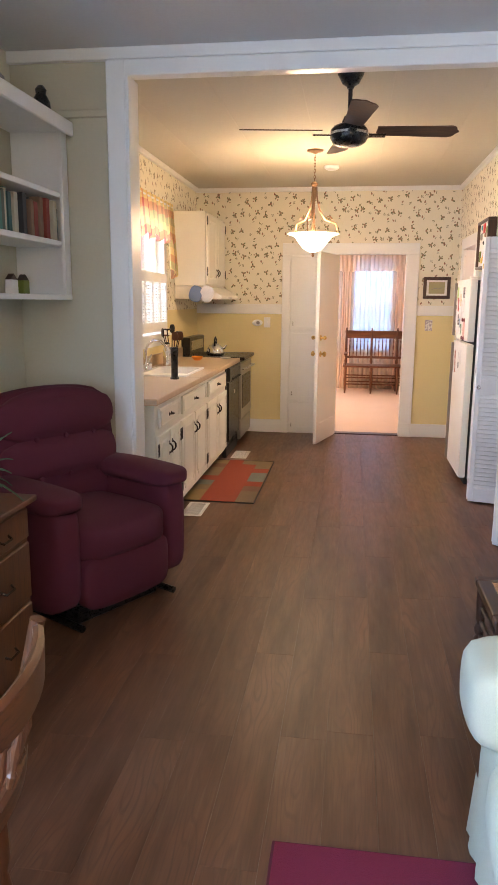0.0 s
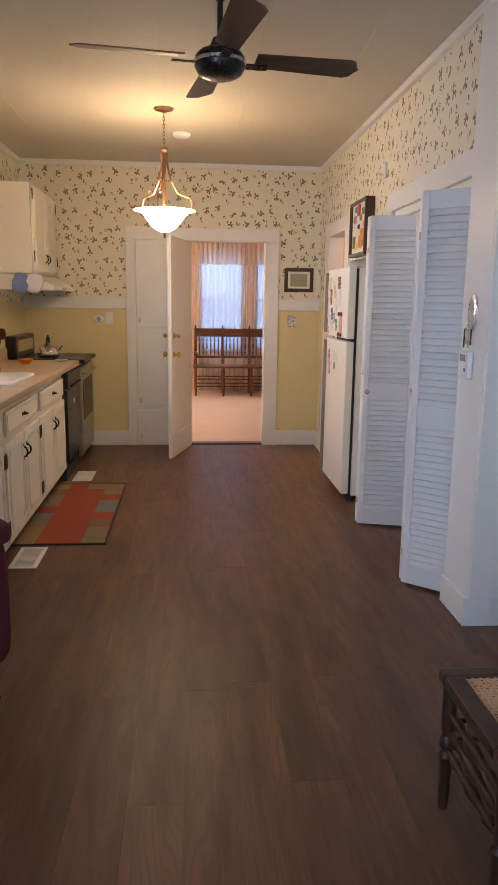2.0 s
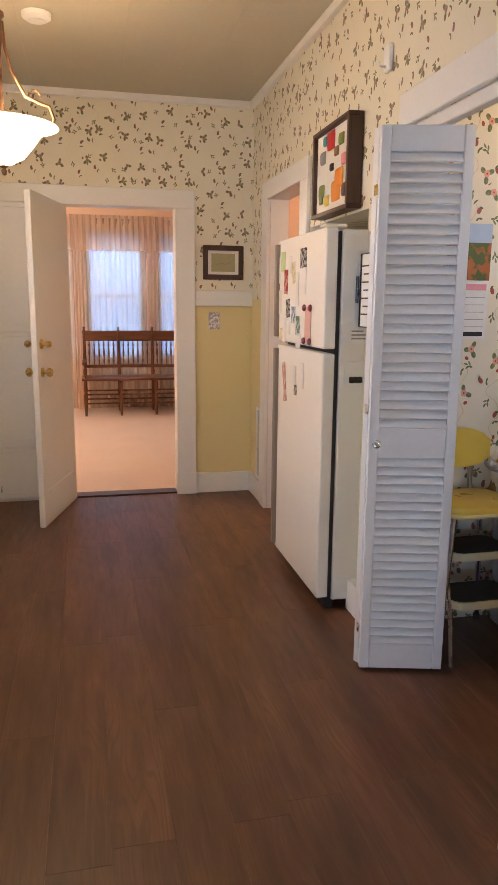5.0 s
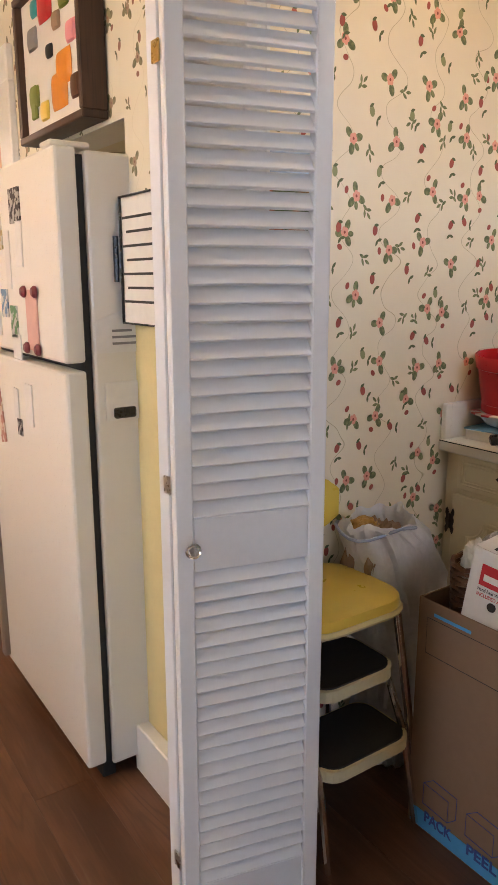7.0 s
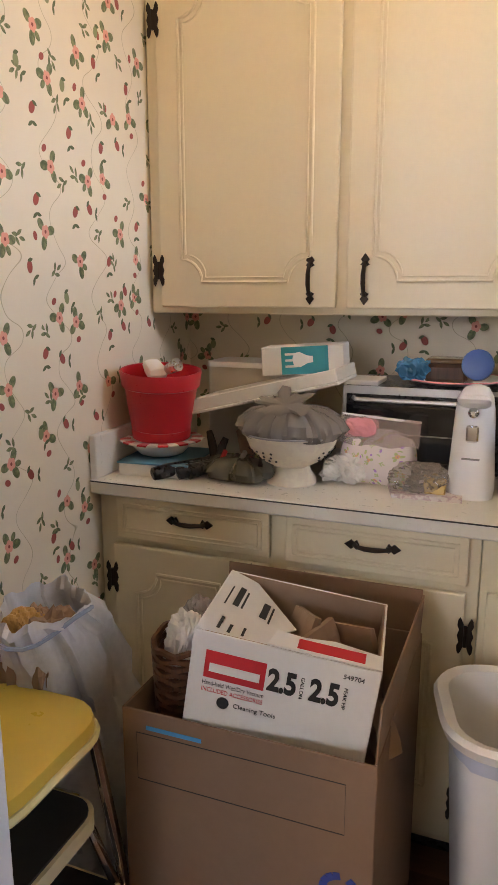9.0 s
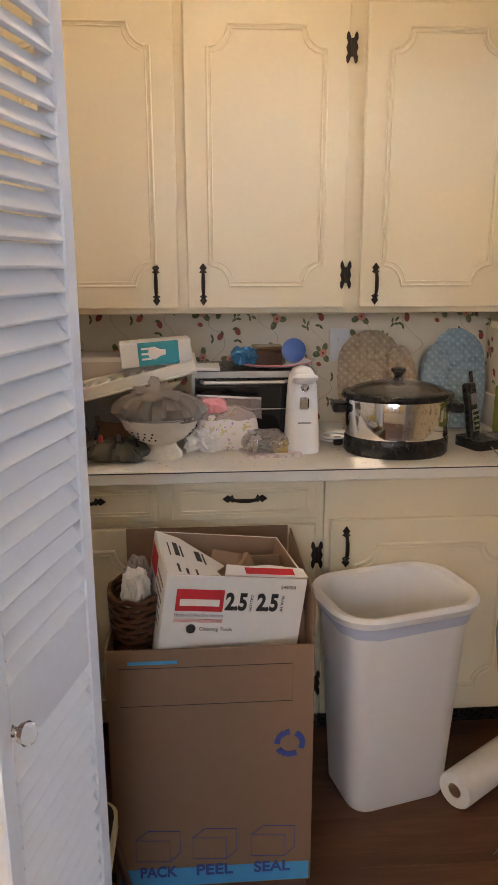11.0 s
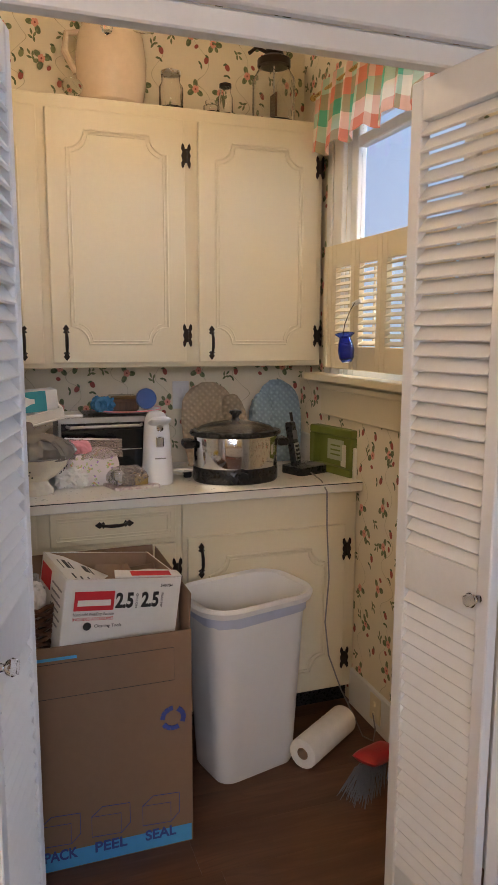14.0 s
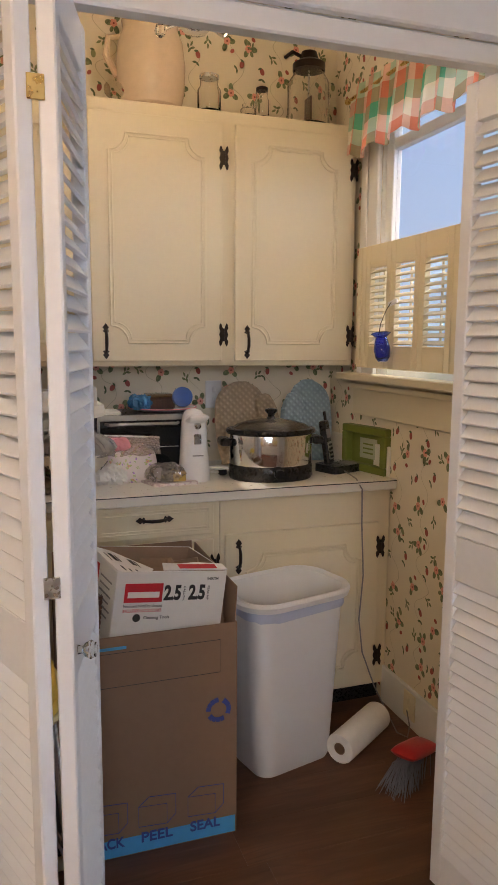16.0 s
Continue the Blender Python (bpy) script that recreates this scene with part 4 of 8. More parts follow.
for i in range(7):
    a = i * 0.9
    u = thing("utensil", "black kitchen utensil standing in the crock", "utensil", pose(-1.1 + 0.03 * math.cos(a), 6.72 + 0.03 * math.sin(a), 1.0), "utensils in the crock")
    tip = (0.05 * math.cos(a), 0.07 * math.sin(a), 0.2 + 0.03 * (i % 3))
    part("handle", piped([(0, 0, 0), tip], 0.005, 6), BLACK if i % 3 else OAK, u)
    bm = bmesh.new()
    pillow(bm, 0.06, 0.016, 0.08, pose(*tip, 90 * (i % 2), 0, i * 30), 6)
    part("head", bm, BLACK if i % 3 else OAK, u, smooth=True)

dish = thing("dishwasher", "black built-in dishwasher beside the stove", "dishwasher", pose(0, 0, 0))
part("body", boxed(-1.25, -0.66, 7.09, 7.755, 0.1, 0.885, bevel=0.004), BLACK, dish)
part("front_panel", boxed(-0.66, -0.635, 7.10, 7.745, 0.16, 0.74, bevel=0.006), BLACK, dish)
part("control_panel", boxed(-0.66, -0.625, 7.10, 7.745, 0.75, 0.88, bevel=0.006), BLACK, dish)
part("handle", boxed(-0.625, -0.605, 7.2, 7.65, 0.76, 0.775, bevel=0.004), RUBBER, dish)
part("kick_panel", boxed(-0.70, -0.66, 7.1, 7.745, 0.0, 0.14), RUBBER, dish)
part("label", boxed(-0.6348, -0.6335, 7.4, 7.46, 0.6, 0.64), PAPER, dish)
stove = thing("stove", "stainless steel electric range with black glass top and oven window", "stove", pose(0, 0, 0))
part("body", boxed(-1.25, -0.66, 7.765, 8.52, 0.03, 0.9, bevel=0.004), BLACK, stove)
part("cooktop", boxed(-1.25, -0.585, 7.76, 8.525, 0.9, 0.935, bevel=0.008, seg=2), BLACK, stove)
part("oven_door", boxed(-0.66, -0.62, 7.77, 8.515, 0.27, 0.87, bevel=0.008), SMOOTH_STEEL, stove)
part("oven_window", boxed(-0.62, -0.616, 7.85, 8.43, 0.38, 0.74, bevel=0.002), BLACK, stove, "black glass oven window")
part("oven_handle", piped([(-0.62, 7.82, 0.81), (-0.575, 7.84, 0.81), (-0.575, 8.44, 0.81), (-0.62, 8.46, 0.81)], 0.011, 10), STEEL, stove, smooth=True)
part("drawer_panel", boxed(-0.66, -0.625, 7.77, 8.515, 0.06, 0.26, bevel=0.006), SMOOTH_STEEL, stove)
part("backguard", boxed(-1.262, -1.17, 7.765, 8.52, 0.935, 1.13, bevel=0.01), BLACK, stove)
part("control_face", boxed(-1.172, -1.166, 7.85, 8.44, 0.99, 1.09, bevel=0.002), STEEL, stove)
for y, x, r in ((7.95, -0.75, 0.1), (8.33, -0.75, 0.08), (7.95, -1.02, 0.08), (8.33, -1.02, 0.1)):
    part("burner_ring", piped([(x + r * math.cos(k * math.pi / 12), y + r * math.sin(k * math.pi / 12), 0.9352) for k in range(24)], 0.0015, 4, True), GREY_INK, stove)
kettle = thing("kettle", "polished steel whistling kettle with a black handle", "kettle", pose(-0.93, 7.95, 0.935))
part("body", turned([(0.085, 0), (0.098, 0.02), (0.095, 0.06), (0.07, 0.1), (0.045, 0.115), (0.04, 0.118), (0.03, 0.13), (0, 0.132)], 24), CHROME, kettle, smooth=True)
part("handle", piped([(0.0, -0.06, 0.1), (0.0, -0.05, 0.17), (0.0, 0, 0.195), (0.0, 0.05, 0.17), (0.0, 0.06, 0.1)], 0.009, 8), BLACK, kettle, smooth=True)
part("spout", piped([(0.06, 0, 0.06), (0.1, 0, 0.09), (0.12, 0, 0.115)], [0.018, 0.013, 0.01], 10), CHROME, kettle, smooth=True)
part("lid_knob", turned([(0.008, 0.13), (0.008, 0.14), (0.014, 0.148), (0, 0.155)], 12), BLACK, kettle, smooth=True)
spoonrest = thing("spoon_rest", "white spoon rest beside the stove", "spoon rest", pose(-0.76, 7.62, 0.93))
part("dish", turned([(0.03, 0), (0.05, 0.008), (0.055, 0.014), (0.045, 0.01), (0, 0.006)], 18, None, 1.0, 1.6), WHITE_PLASTIC, spoonrest, smooth=True)
bowl = thing("small_bowl", "small orange clay bowl on the worktop", "bowl", pose(-1.0, 7.35, 0.93))
part("bowl", turned([(0.03, 0), (0.05, 0.02), (0.058, 0.04), (0.05, 0.038), (0.03, 0.012), (0, 0.01)], 18), ORANGE, bowl, smooth=True)

hoodc = thing("stove_cabinet", "ivory wall cabinet above the range hood", "cabinet", pose(0, 0, 0))
part("carcass", boxed(-1.265, -0.95, 7.52, 8.56, 1.66, 2.38, bevel=0.003), KITCHEN_CREAM, hoodc)
for k in (0, 1):
    routed_door(hoodc, "door", 0.5, 0.68, WFACE(-0.948, 7.535 + k * 0.51, 1.68), KITCHEN_CREAM, (0.45 if k == 0 else 0.05, 0.12), ((-0.003 if k == 0 else 0.503, 0.12), (-0.003 if k == 0 else 0.503, 0.61)), 0.06, 0.03, 0.1)
hood = thing("range_hood", "white range hood under the wall cabinet", "range hood", pose(0, 0, 0))
bm = bmesh.new()
prof = [(-1.265, 1.53), (-0.78, 1.53), (-0.78, 1.56), (-0.94, 1.655), (-1.265, 1.655)]
slab(bm, prof, 7.53, 8.55, Matrix(((1, 0, 0, 0), (0, 0, 1, 0), (0, 1, 0, 0), (0, 0, 0, 1))))
part("canopy", bm, KITCHEN_CREAM, hood)
part("switch_strip", boxed(-0.80, -0.775, 7.9, 8.1, 1.535, 1.555), STEEL, hood)
mitts = thing("pot_holders", "blue and white cloth pot holders hung on the hood", "pot holders", pose(-1.02, 7.515, 1.66))
for k, mt in ((0, cloth("blue_cotton", (0.16, 0.24, 0.45))), (1, cloth("white_cotton", (0.7, 0.7, 0.72)))):
    bm = bmesh.new()
    pillow(bm, 0.14, 0.03, 0.16, pose(-0.02 + 0.11 * k, -0.03, -0.08, 90, 20, 0) @ pose(0, 0, 0, 90, 0, 0), 7)
    part("pot_holder", bm, mt, mitts, smooth=True)


# ---- windows ----
def window(name, label, m, w, h, depth, rails=(0.5,), glazing=True):
    """A framed sash window in local x (width) and z, outside at -y."""
    win = thing(name, label, "window", m)
    win["kind"] = "structure"
    f = 0.05
    for a in ((0, f, 0, h), (w - f, w, 0, h), (f, w - f, 0, f), (f, w - f, h - f, h), *[(f, w - f, h * r - 0.02, h * r + 0.02) for r in rails]):
        part("sash_bar", boxed(a[0], a[1], -0.02, 0.02, a[2], a[3], bevel=0.004), WHITE, win)
    p = part("pane", boxed(f, w - f, -0.003, 0.003, f, h - f), GLASS, win)
    p.visible_shadow = False
    return win


def casing(name, along, u0, u1, t0, t1, z0, z1, w):
    for a in ((u0 - w, u0, z0, z1 + w), (u1, u1 + w, z0, z1 + w), (u0, u1, z1, z1 + w)):
        trim(name, *((a[0], a[1], t0, t1) if along == "x" else (t0, t1, a[0], a[1])), a[2], a[3])


window("window_1", "white sash window over the sink", pose(-1.34, 7.05, 1.22, 0, 0, -90), 1.55, 1.08, 0.1, (0.5,))
casing("casing_window_west", "y", 5.5, 7.05, -1.27, -1.245, 1.22, 2.3, 0.09)
trim("sill_window_west", -1.30, -1.20, 5.40, 7.15, 1.19, 1.22)
trim("apron_window_west", -1.27, -1.25, 5.42, 7.13, 1.10, 1.19)
window("window_2", "white pantry window with a plaid valance", pose(2.80, 4.525, 1.28, 0, 0, 180), 0.74, 0.97, 0.1, (0.885,))
for i, (a, b) in enumerate(FAR_WINDOWS):
    window(f"window_{3 + i}", "tall white sash window behind sheer curtains", pose(a, 13.17, 0.65), b - a, 1.65, 0.1, (0.5,))
window("window_6", "wide living room window", pose(-1.445, 0.55, 0.8, 0, 0, -90), 1.5, 1.4, 0.1, (0.5,))


# ---- big loose things ----
def soft_box(w, d, h, bulge, m=None, n=9, crown=0.0):
    """An upholstered block standing on z=0, with rounded, slightly swollen faces."""
    bm = bmesh.new()
    bmesh.ops.create_cube(bm, size=2.0)
    bmesh.ops.subdivide_edges(bm, edges=bm.edges, cuts=n, use_grid_fill=True)
    for v in bm.verts:
        a = [c for c in v.co]
        s = [math.sin(c * math.pi / 2) for c in a]
        p = 7.0
        norm = sum(abs(c) ** p for c in a) ** (1 / p)
        q = [c / max(norm, 1e-6) * max(abs(x) for x in a) for c in a]
        k = [math.cos(c * math.pi / 2) for c in a]
        x = q[0] * (w / 2 + bulge * k[1] * k[2])
        y = q[1] * (d / 2 + bulge * k[0] * k[2])
        z = q[2] * (h / 2 + bulge * k[0] * k[1]) + h / 2 + (crown * k[0] if q[2] > 0.5 else 0)
        v.co = (x, y, z)
    if m is not None:
        bmesh.ops.transform(bm, matrix=m, verts=bm.verts)
    return bm


rec = thing("recliner", "burgundy upholstered recliner with a tufted back", "armchair", pose(-0.86, 3.74, 0, 0, 0, 60))
# local: front to -y
part("base_frame", boxed(-0.26, 0.26, -0.32, 0.30, 0.0, 0.07, bevel=0.01), BLACK, rec, "black metal base")
part("front_foot", piped([(0.3, -0.40, 0.02), (0.3, 0.3, 0.02)], 0.018, 8), BLACK, rec)
part("front_foot", piped([(-0.3, -0.40, 0.02), (-0.3, 0.3, 0.02)], 0.018, 8), BLACK, rec)
for s in (-1, 1):
    part("armrest", soft_box(0.17, 0.70, 0.54, 0.014, pose(s * 0.345, -0.03, 0.09)), BURGUNDY, rec, smooth=True)
    part("arm_pad", soft_box(0.20, 0.62, 0.09, 0.02, pose(s * 0.345, -0.08, 0.575)), BURGUNDY, rec, smooth=True)
part("footrest", soft_box(0.53, 0.1, 0.27, 0.015, pose(0, -0.36, 0.08)), BURGUNDY, rec, smooth=True)
part("seat", soft_box(0.53, 0.62, 0.19, 0.03, pose(0, -0.11, 0.31)), BURGUNDY, rec, smooth=True)
part("backrest", soft_box(0.74, 0.2, 0.72, 0.03, pose(0.03, 0.17, 0.33, -9, 0, 0)), BURGUNDY, rec, smooth=True)
for z, hh, b in ((0.10, 0.19, 0.035), (0.30, 0.19, 0.035), (0.50, 0.2, 0.05)):
    part("back_cushion", soft_box(0.66, 0.1, hh, b, pose(0.03, 0.08, 0.33, -9, 0, 0) @ pose(0, 0, z)), BURGUNDY, rec, smooth=True)
for z in (0.295, 0.495):
    for x in (-0.18, 0, 0.18):
        part("button", turned([(0.014, 0), (0.012, 0.006), (0, 0.009)], 10, pose(0.03, 0.08, 0.33, -9, 0, 0) @ pose(x, -0.06, z, 90, 0, 0)), BURGUNDY, rec, smooth=True)

sofa = thing("sofa", "pale green slipcovered sofa with rolled arms", "sofa", pose(1.35, 1.30, 0, 0, 0, -90))
# local: front to -y (world -x), x along the sofa (world -y)
part("base", soft_box(1.9, 0.86, 0.30, 0.008, pose(0, 0.06, 0.02)), SOFA_CLOTH, sofa, smooth=True)
for s in (-1, 1):
    bm = soft_box(0.24, 0.92, 0.42, 0.012, pose(s * 0.83, 0.03, 0.03))
    part("armrest", bm, SOFA_CLOTH, sofa, smooth=True)
    part("arm_bolster", soft_box(0.29, 0.99, 0.23, 0.012, pose(s * 0.84, 0.0, 0.40)), SOFA_CLOTH, sofa, smooth=True)
    part("seat_cushion", soft_box(0.70, 0.72, 0.17, 0.03, pose(s * 0.355, -0.11, 0.29)), SOFA_CLOTH, sofa, smooth=True)
    part("back_cushion", soft_box(0.70, 0.2, 0.45, 0.04, pose(s * 0.355, 0.3, 0.43, -12, 0, 0)), SOFA_CLOTH, sofa, smooth=True)
part("backrest", soft_box(1.9, 0.2, 0.82, 0.02, pose(0, 0.47, 0.03)), SOFA_CLOTH, sofa, smooth=True)
bm = bmesh.new()
skirt = [(-0.95 + 1.9 * i / 60, -0.435 + 0.008 * math.sin(i * 1.9), 0) for i in range(61)]
for i in range(60):
    a, b = skirt[i], skirt[i + 1]
    bm.faces.new([bm.verts.new(p) for p in ((a[0], a[1] - 0.012, 0.006), (b[0], b[1] - 0.012, 0.006), (b[0], -0.432, 0.2), (a[0], -0.432, 0.2))])
bmesh.ops.remove_doubles(bm, verts=bm.verts, dist=1e-4)
part("skirt", bm, SOFA_CLOTH, sofa, smooth=True)

# cane-topped bench
cane = thing("cane_bench", "dark wooden bench with a woven cane seat", "bench", pose(1.05, 2.77, 0))
L, W, TH = 0.78, 0.43, 0.43
for a in ((0, L, 0, 0.05), (0, L, W - 0.05, W), (0, 0.06, 0.05, W - 0.05), (L - 0.06, L, 0.05, W - 0.05)):
    part("seat_rail", boxed(*a, TH - 0.035, TH, bevel=0.008, seg=2), DARK_WOOD, cane)
CANE = plain("woven_cane", (0.62, 0.38, 0.22), 0.5)
bm = bmesh.new()
for k in range(44):
    x = 0.06 + (L - 0.12) * (k + 0.5) / 44
    box(bm, x - 0.002, x + 0.002, 0.05, W - 0.05, TH - 0.012, TH - 0.009)
for k in range(24):
    y = 0.05 + (W - 0.1) * (k + 0.5) / 24
    box(bm, 0.06, L - 0.06, y - 0.002, y + 0.002, TH - 0.010, TH - 0.007)
for k in range(-26, 44):
    c = k * 0.022
    for sgn in (1, -1):
        pts = [(x, y) for x, y in ((0.06 + c + t * 0.033, (0.05 + t * 0.033) if sgn > 0 else (W - 0.05 - t * 0.033)) for t in (0, 10)) ]
        (xa, ya), (xb, yb) = pts
        lo, hi = max(0, (0.06 - xa) / (xb - xa)), min(1, (L - 0.06 - xa) / (xb - xa))
        if hi > lo:
            pa, pb = (xa + (xb - xa) * lo, ya + (yb - ya) * lo, TH - 0.008), (xa + (xb - xa) * hi, ya + (yb - ya) * hi, TH - 0.008)
            tube(bm, [pa, pb], 0.0018, 4)
part("cane_seat", bm, CANE, cane, "woven natural cane")
LEGP = [(0.012, 0), (0.015, 0.02), (0.018, 0.16), (0.024, 0.17), (0.014, 0.185), (0.022, 0.2), (0.022, 0.22), (0.014, 0.235), (0.02, 0.26), (0.022, 0.37), (0.02, 0.396)]
for x in (0.03, L - 0.03):
    for y in (0.03, W - 0.03):
        part("leg", turned(LEGP, 12, pose(x, y, 0)), DARK_WOOD, cane, smooth=True)
SPIN = lambda l: [(0.006, 0), (0.01, l * 0.1), (0.016, l * 0.2), (0.008, l * 0.25), (0.014, l * 0.4), (0.018, l * 0.5), (0.014, l * 0.6), (0.008, l * 0.75), (0.016, l * 0.8), (0.01, l * 0.9), (0.006, l)]
for z in (0.19, 0.25, 0.31):
    part("stretcher", turned(SPIN(W - 0.08), 10, pose(0.03, 0.04, z, -90, 0, 0)), DARK_WOOD, cane, smooth=True)
    part("stretcher", turned(SPIN(W - 0.08), 10, pose(L - 0.03, 0.04, z, -90, 0, 0)), DARK_WOOD, cane, smooth=True)
for z in (0.22, 0.28):
    part("stretcher", turned(SPIN(L - 0.08), 10, pose(0.04, W - 0.03, z, 0, 90, 0)), DARK_WOOD, cane, smooth=True)
cush = thing("cushion", "patterned blue and white cushion on the bench", "cushion", pose(1.62, 2.99, 0.435, 0, 0, 0))
bm = bmesh.new()
pillow(bm, 0.34, 0.34, 0.14, pose(0, 0, 0.16, 0, 62, 0))
part("cover", bm, blotched("blue_floral", (0.52, 0.5, 0.5), (0.06, 0.07, 0.16), 45), cush, smooth=True)

side = thing("side_table", "honey-coloured wooden side table with a dark edge", "side table", pose(1.045, 2.29, 0))
part("tabletop", boxed(0, 0.6, 0, 0.40, 0.535, 0.56, bevel=0.008, seg=2), PINE, side)
part("apron", boxed(0.03, 0.57, 0.03, 0.37, 0.42, 0.535, bevel=0.003), DARK_WOOD, side)
part("drawer", boxed(0.022, 0.03, 0.06, 0.34, 0.44, 0.52, bevel=0.003), DARK_WOOD, side)
part("drawer_knob", turned([(0.005, 0), (0.006, 0.01), (0.012, 0.016), (0, 0.024)], 12, pose(0.022, 0.2, 0.48, 0, -90, 0)), BLACK_IRON, side, smooth=True)
for x in (0.05, 0.55):
    for y in (0.05, 0.35):
        part("leg", turned([(0.012, 0), (0.018, 0.1), (0.022, 0.3), (0.014, 0.33), (0.024, 0.36), (0.024, 0.43)], 12, pose(x, y, 0)), DARK_WOOD, side, smooth=True)
dishb = thing("glass_dish", "clear ruffled glass dish with pink sweets", "dish", pose(1.24, 2.42, 0.56))
bm = bmesh.new()
rings = []
for r, z in ((0.03, 0.0), (0.034, 0.006), (0.05, 0.03), (0.075, 0.055), (0.068, 0.05), (0.044, 0.03), (0.028, 0.01)):
    rings.append([(r * (1 + (0.12 if z > 0.04 else 0.02) * math.sin(10 * a)) * math.cos(a), r * (1 + (0.12 if z > 0.04 else 0.02) * math.sin(10 * a)) * math.sin(a), z) for a in [2 * math.pi * i / 60 for i in range(60)]])
loft(bm, rings)
part("dish", bm, GLASS, dishb, smooth=True)
bm = bmesh.new()
pillow(bm, 0.05, 0.05, 0.04, pose(0, 0, 0.034), 6)
part("sweets", bm, PINK, dishb, "pink wrapped sweets", True)

rug = thing("living_rug", "maroon woven living room rug", "rug", pose(0, 0, 0))
part("pile", slabbed([(0.352, -0.6), (1.3, -0.6), (1.3, 2.115), (0.352, 2.115)], 0.0, 0.011), carpet_material("maroon_pile", (0.22, 0.015, 0.05)), rug)
part("border", piped([(0.352, -0.6, 0.006), (1.3, -0.6, 0.006), (1.3, 2.115, 0.006), (0.352, 2.115, 0.006)], 0.006, 6, True), BURGUNDY, rug)

# desk and chair
desk = thing("desk", "oak writing desk with drawers and dark pulls", "desk", pose(-1.375, 1.55, 0))
part("desktop", boxed(0, 0.68, 0, 1.39, 0.735, 0.76, bevel=0.006, seg=2), OAK, desk)
part("pedestal", boxed(0.02, 0.645, 0.9, 1.36, 0.06, 0.733, bevel=0.004), OAK, desk)
part("pedestal", boxed(0.02, 0.645, 0.03, 0.45, 0.06, 0.733, bevel=0.004), OAK, desk)
part("back_panel", boxed(0.02, 0.04, 0.45, 0.9, 0.3, 0.733), OAK, desk)
part("plinth", boxed(0.05, 0.62, 0.92, 1.34, 0.0, 0.06), DARK_WOOD, desk)
part("plinth", boxed(0.05, 0.62, 0.05, 0.43, 0.0, 0.06), DARK_WOOD, desk)
for y0, y1 in ((0.92, 1.34), (0.05, 0.43)):
    for z0, z1 in ((0.60, 0.72), (0.35, 0.58), (0.09, 0.33)):
        d = part("drawer", boxed(0.645, 0.662, y0, y1, z0, z1, bevel=0.005), OAK, desk)
        part("pull", piped([(0.662, (y0 + y1) / 2 - 0.04, (z0 + z1) / 2), (0.682, (y0 + y1) / 2 - 0.03, (z0 + z1) / 2 - 0.01), (0.682, (y0 + y1) / 2 + 0.03, (z0 + z1) / 2 - 0.01), (0.662, (y0 + y1) / 2 + 0.04, (z0 + z1) / 2)], 0.005, 6), BLACK_IRON, d, "dark metal pull")

chair = thing("desk_chair", "oak spindle-back chair pulled up to the desk", "chair", pose(-0.36, 1.46, 0, 0, 0, -82))
# local: the back stands at +y
part("seat", soft_box(0.46, 0.44, 0.04, 0.004, pose(0, -0.02, 0.42)), OAK, chair, smooth=True)
for x in (-0.18, 0.18):
    part("leg", turned([(0.012, 0), (0.018, 0.1), (0.022, 0.2), (0.014, 0.24), (0.022, 0.28), (0.018, 0.42)], 12, pose(x, -0.19, 0)), OAK, chair, smooth=True)
    part("leg", turned([(0.012, 0), (0.018, 0.1), (0.022, 0.2), (0.014, 0.24), (0.022, 0.28), (0.018, 0.42)], 12, pose(x, 0.16, 0)), OAK, chair, smooth=True)
    part("back_post", piped([(x * 1.1, 0.18, 0.44), (x * 1.2, 0.22, 0.65), (x * 1.22, 0.26, 0.84)], [0.016, 0.019, 0.017], 10), OAK, chair, smooth=True)
    part("stretcher", piped([(x, -0.19, 0.16), (x, 0.16, 0.16)], 0.01, 8), OAK, chair, smooth=True)
for z, y in ((0.80, 0.253), (0.57, 0.205)):
    bm = bmesh.new()
    n_ = 12
    rings = []
    for i in range(n_ + 1):
        a = i / n_ * 2 - 1
        cx, cy, hh = a * 0.23, y + 0.05 * (1 - a * a), (0.045 if z > 0.7 else 0.022) * (1 - 0.25 * a * a)
        rings.append([(cx, cy - 0.011, z - hh), (cx, cy + 0.011, z - hh), (cx, cy + 0.013, z + hh * 0.8), (cx, cy, z + hh), (cx, cy - 0.011, z + hh * 0.8)])
    loft(bm, rings)
    part("back_rail", bm, OAK_X, chair, smooth=True)
for i in range(5):
    a = (i - 2) / 2.6
    part("spindle", turned(SPIN(0.2), 8, pose(a * 0.2, 0.205 + 0.05 * (1 - a * a), 0.58, -13, 0, 0), 0.7, 0.7), OAK, chair, smooth=True)

# built-in open shelf on the living room wall
shelf = thing("wall_shelf", "white painted open wall shelf with books and trinkets", "shelf", pose(-1.39, 2.4, 1.53))
for z, d in ((0, 0.32), (0.29, 0.30), (0.545, 0.30), (0.90, 0.34)):
    part("board", boxed(0, d, 0, 1.93, z - 0.014, z + 0.014, bevel=0.003), WHITE, shelf)
part("top_molding", boxed(0.34, 0.36, 0, 1.93, 0.86, 0.935, bevel=0.006), WHITE, shelf)
for y in (0.0, 1.91):
    part("side_panel", boxed(0, 0.30, y, y + 0.02, 0, 0.9, bevel=0.003), WHITE, shelf)
part("face_stile", boxed(0.30, 0.318, 1.85, 1.93, 0.014, 0.886, bevel=0.002), WHITE, shelf)
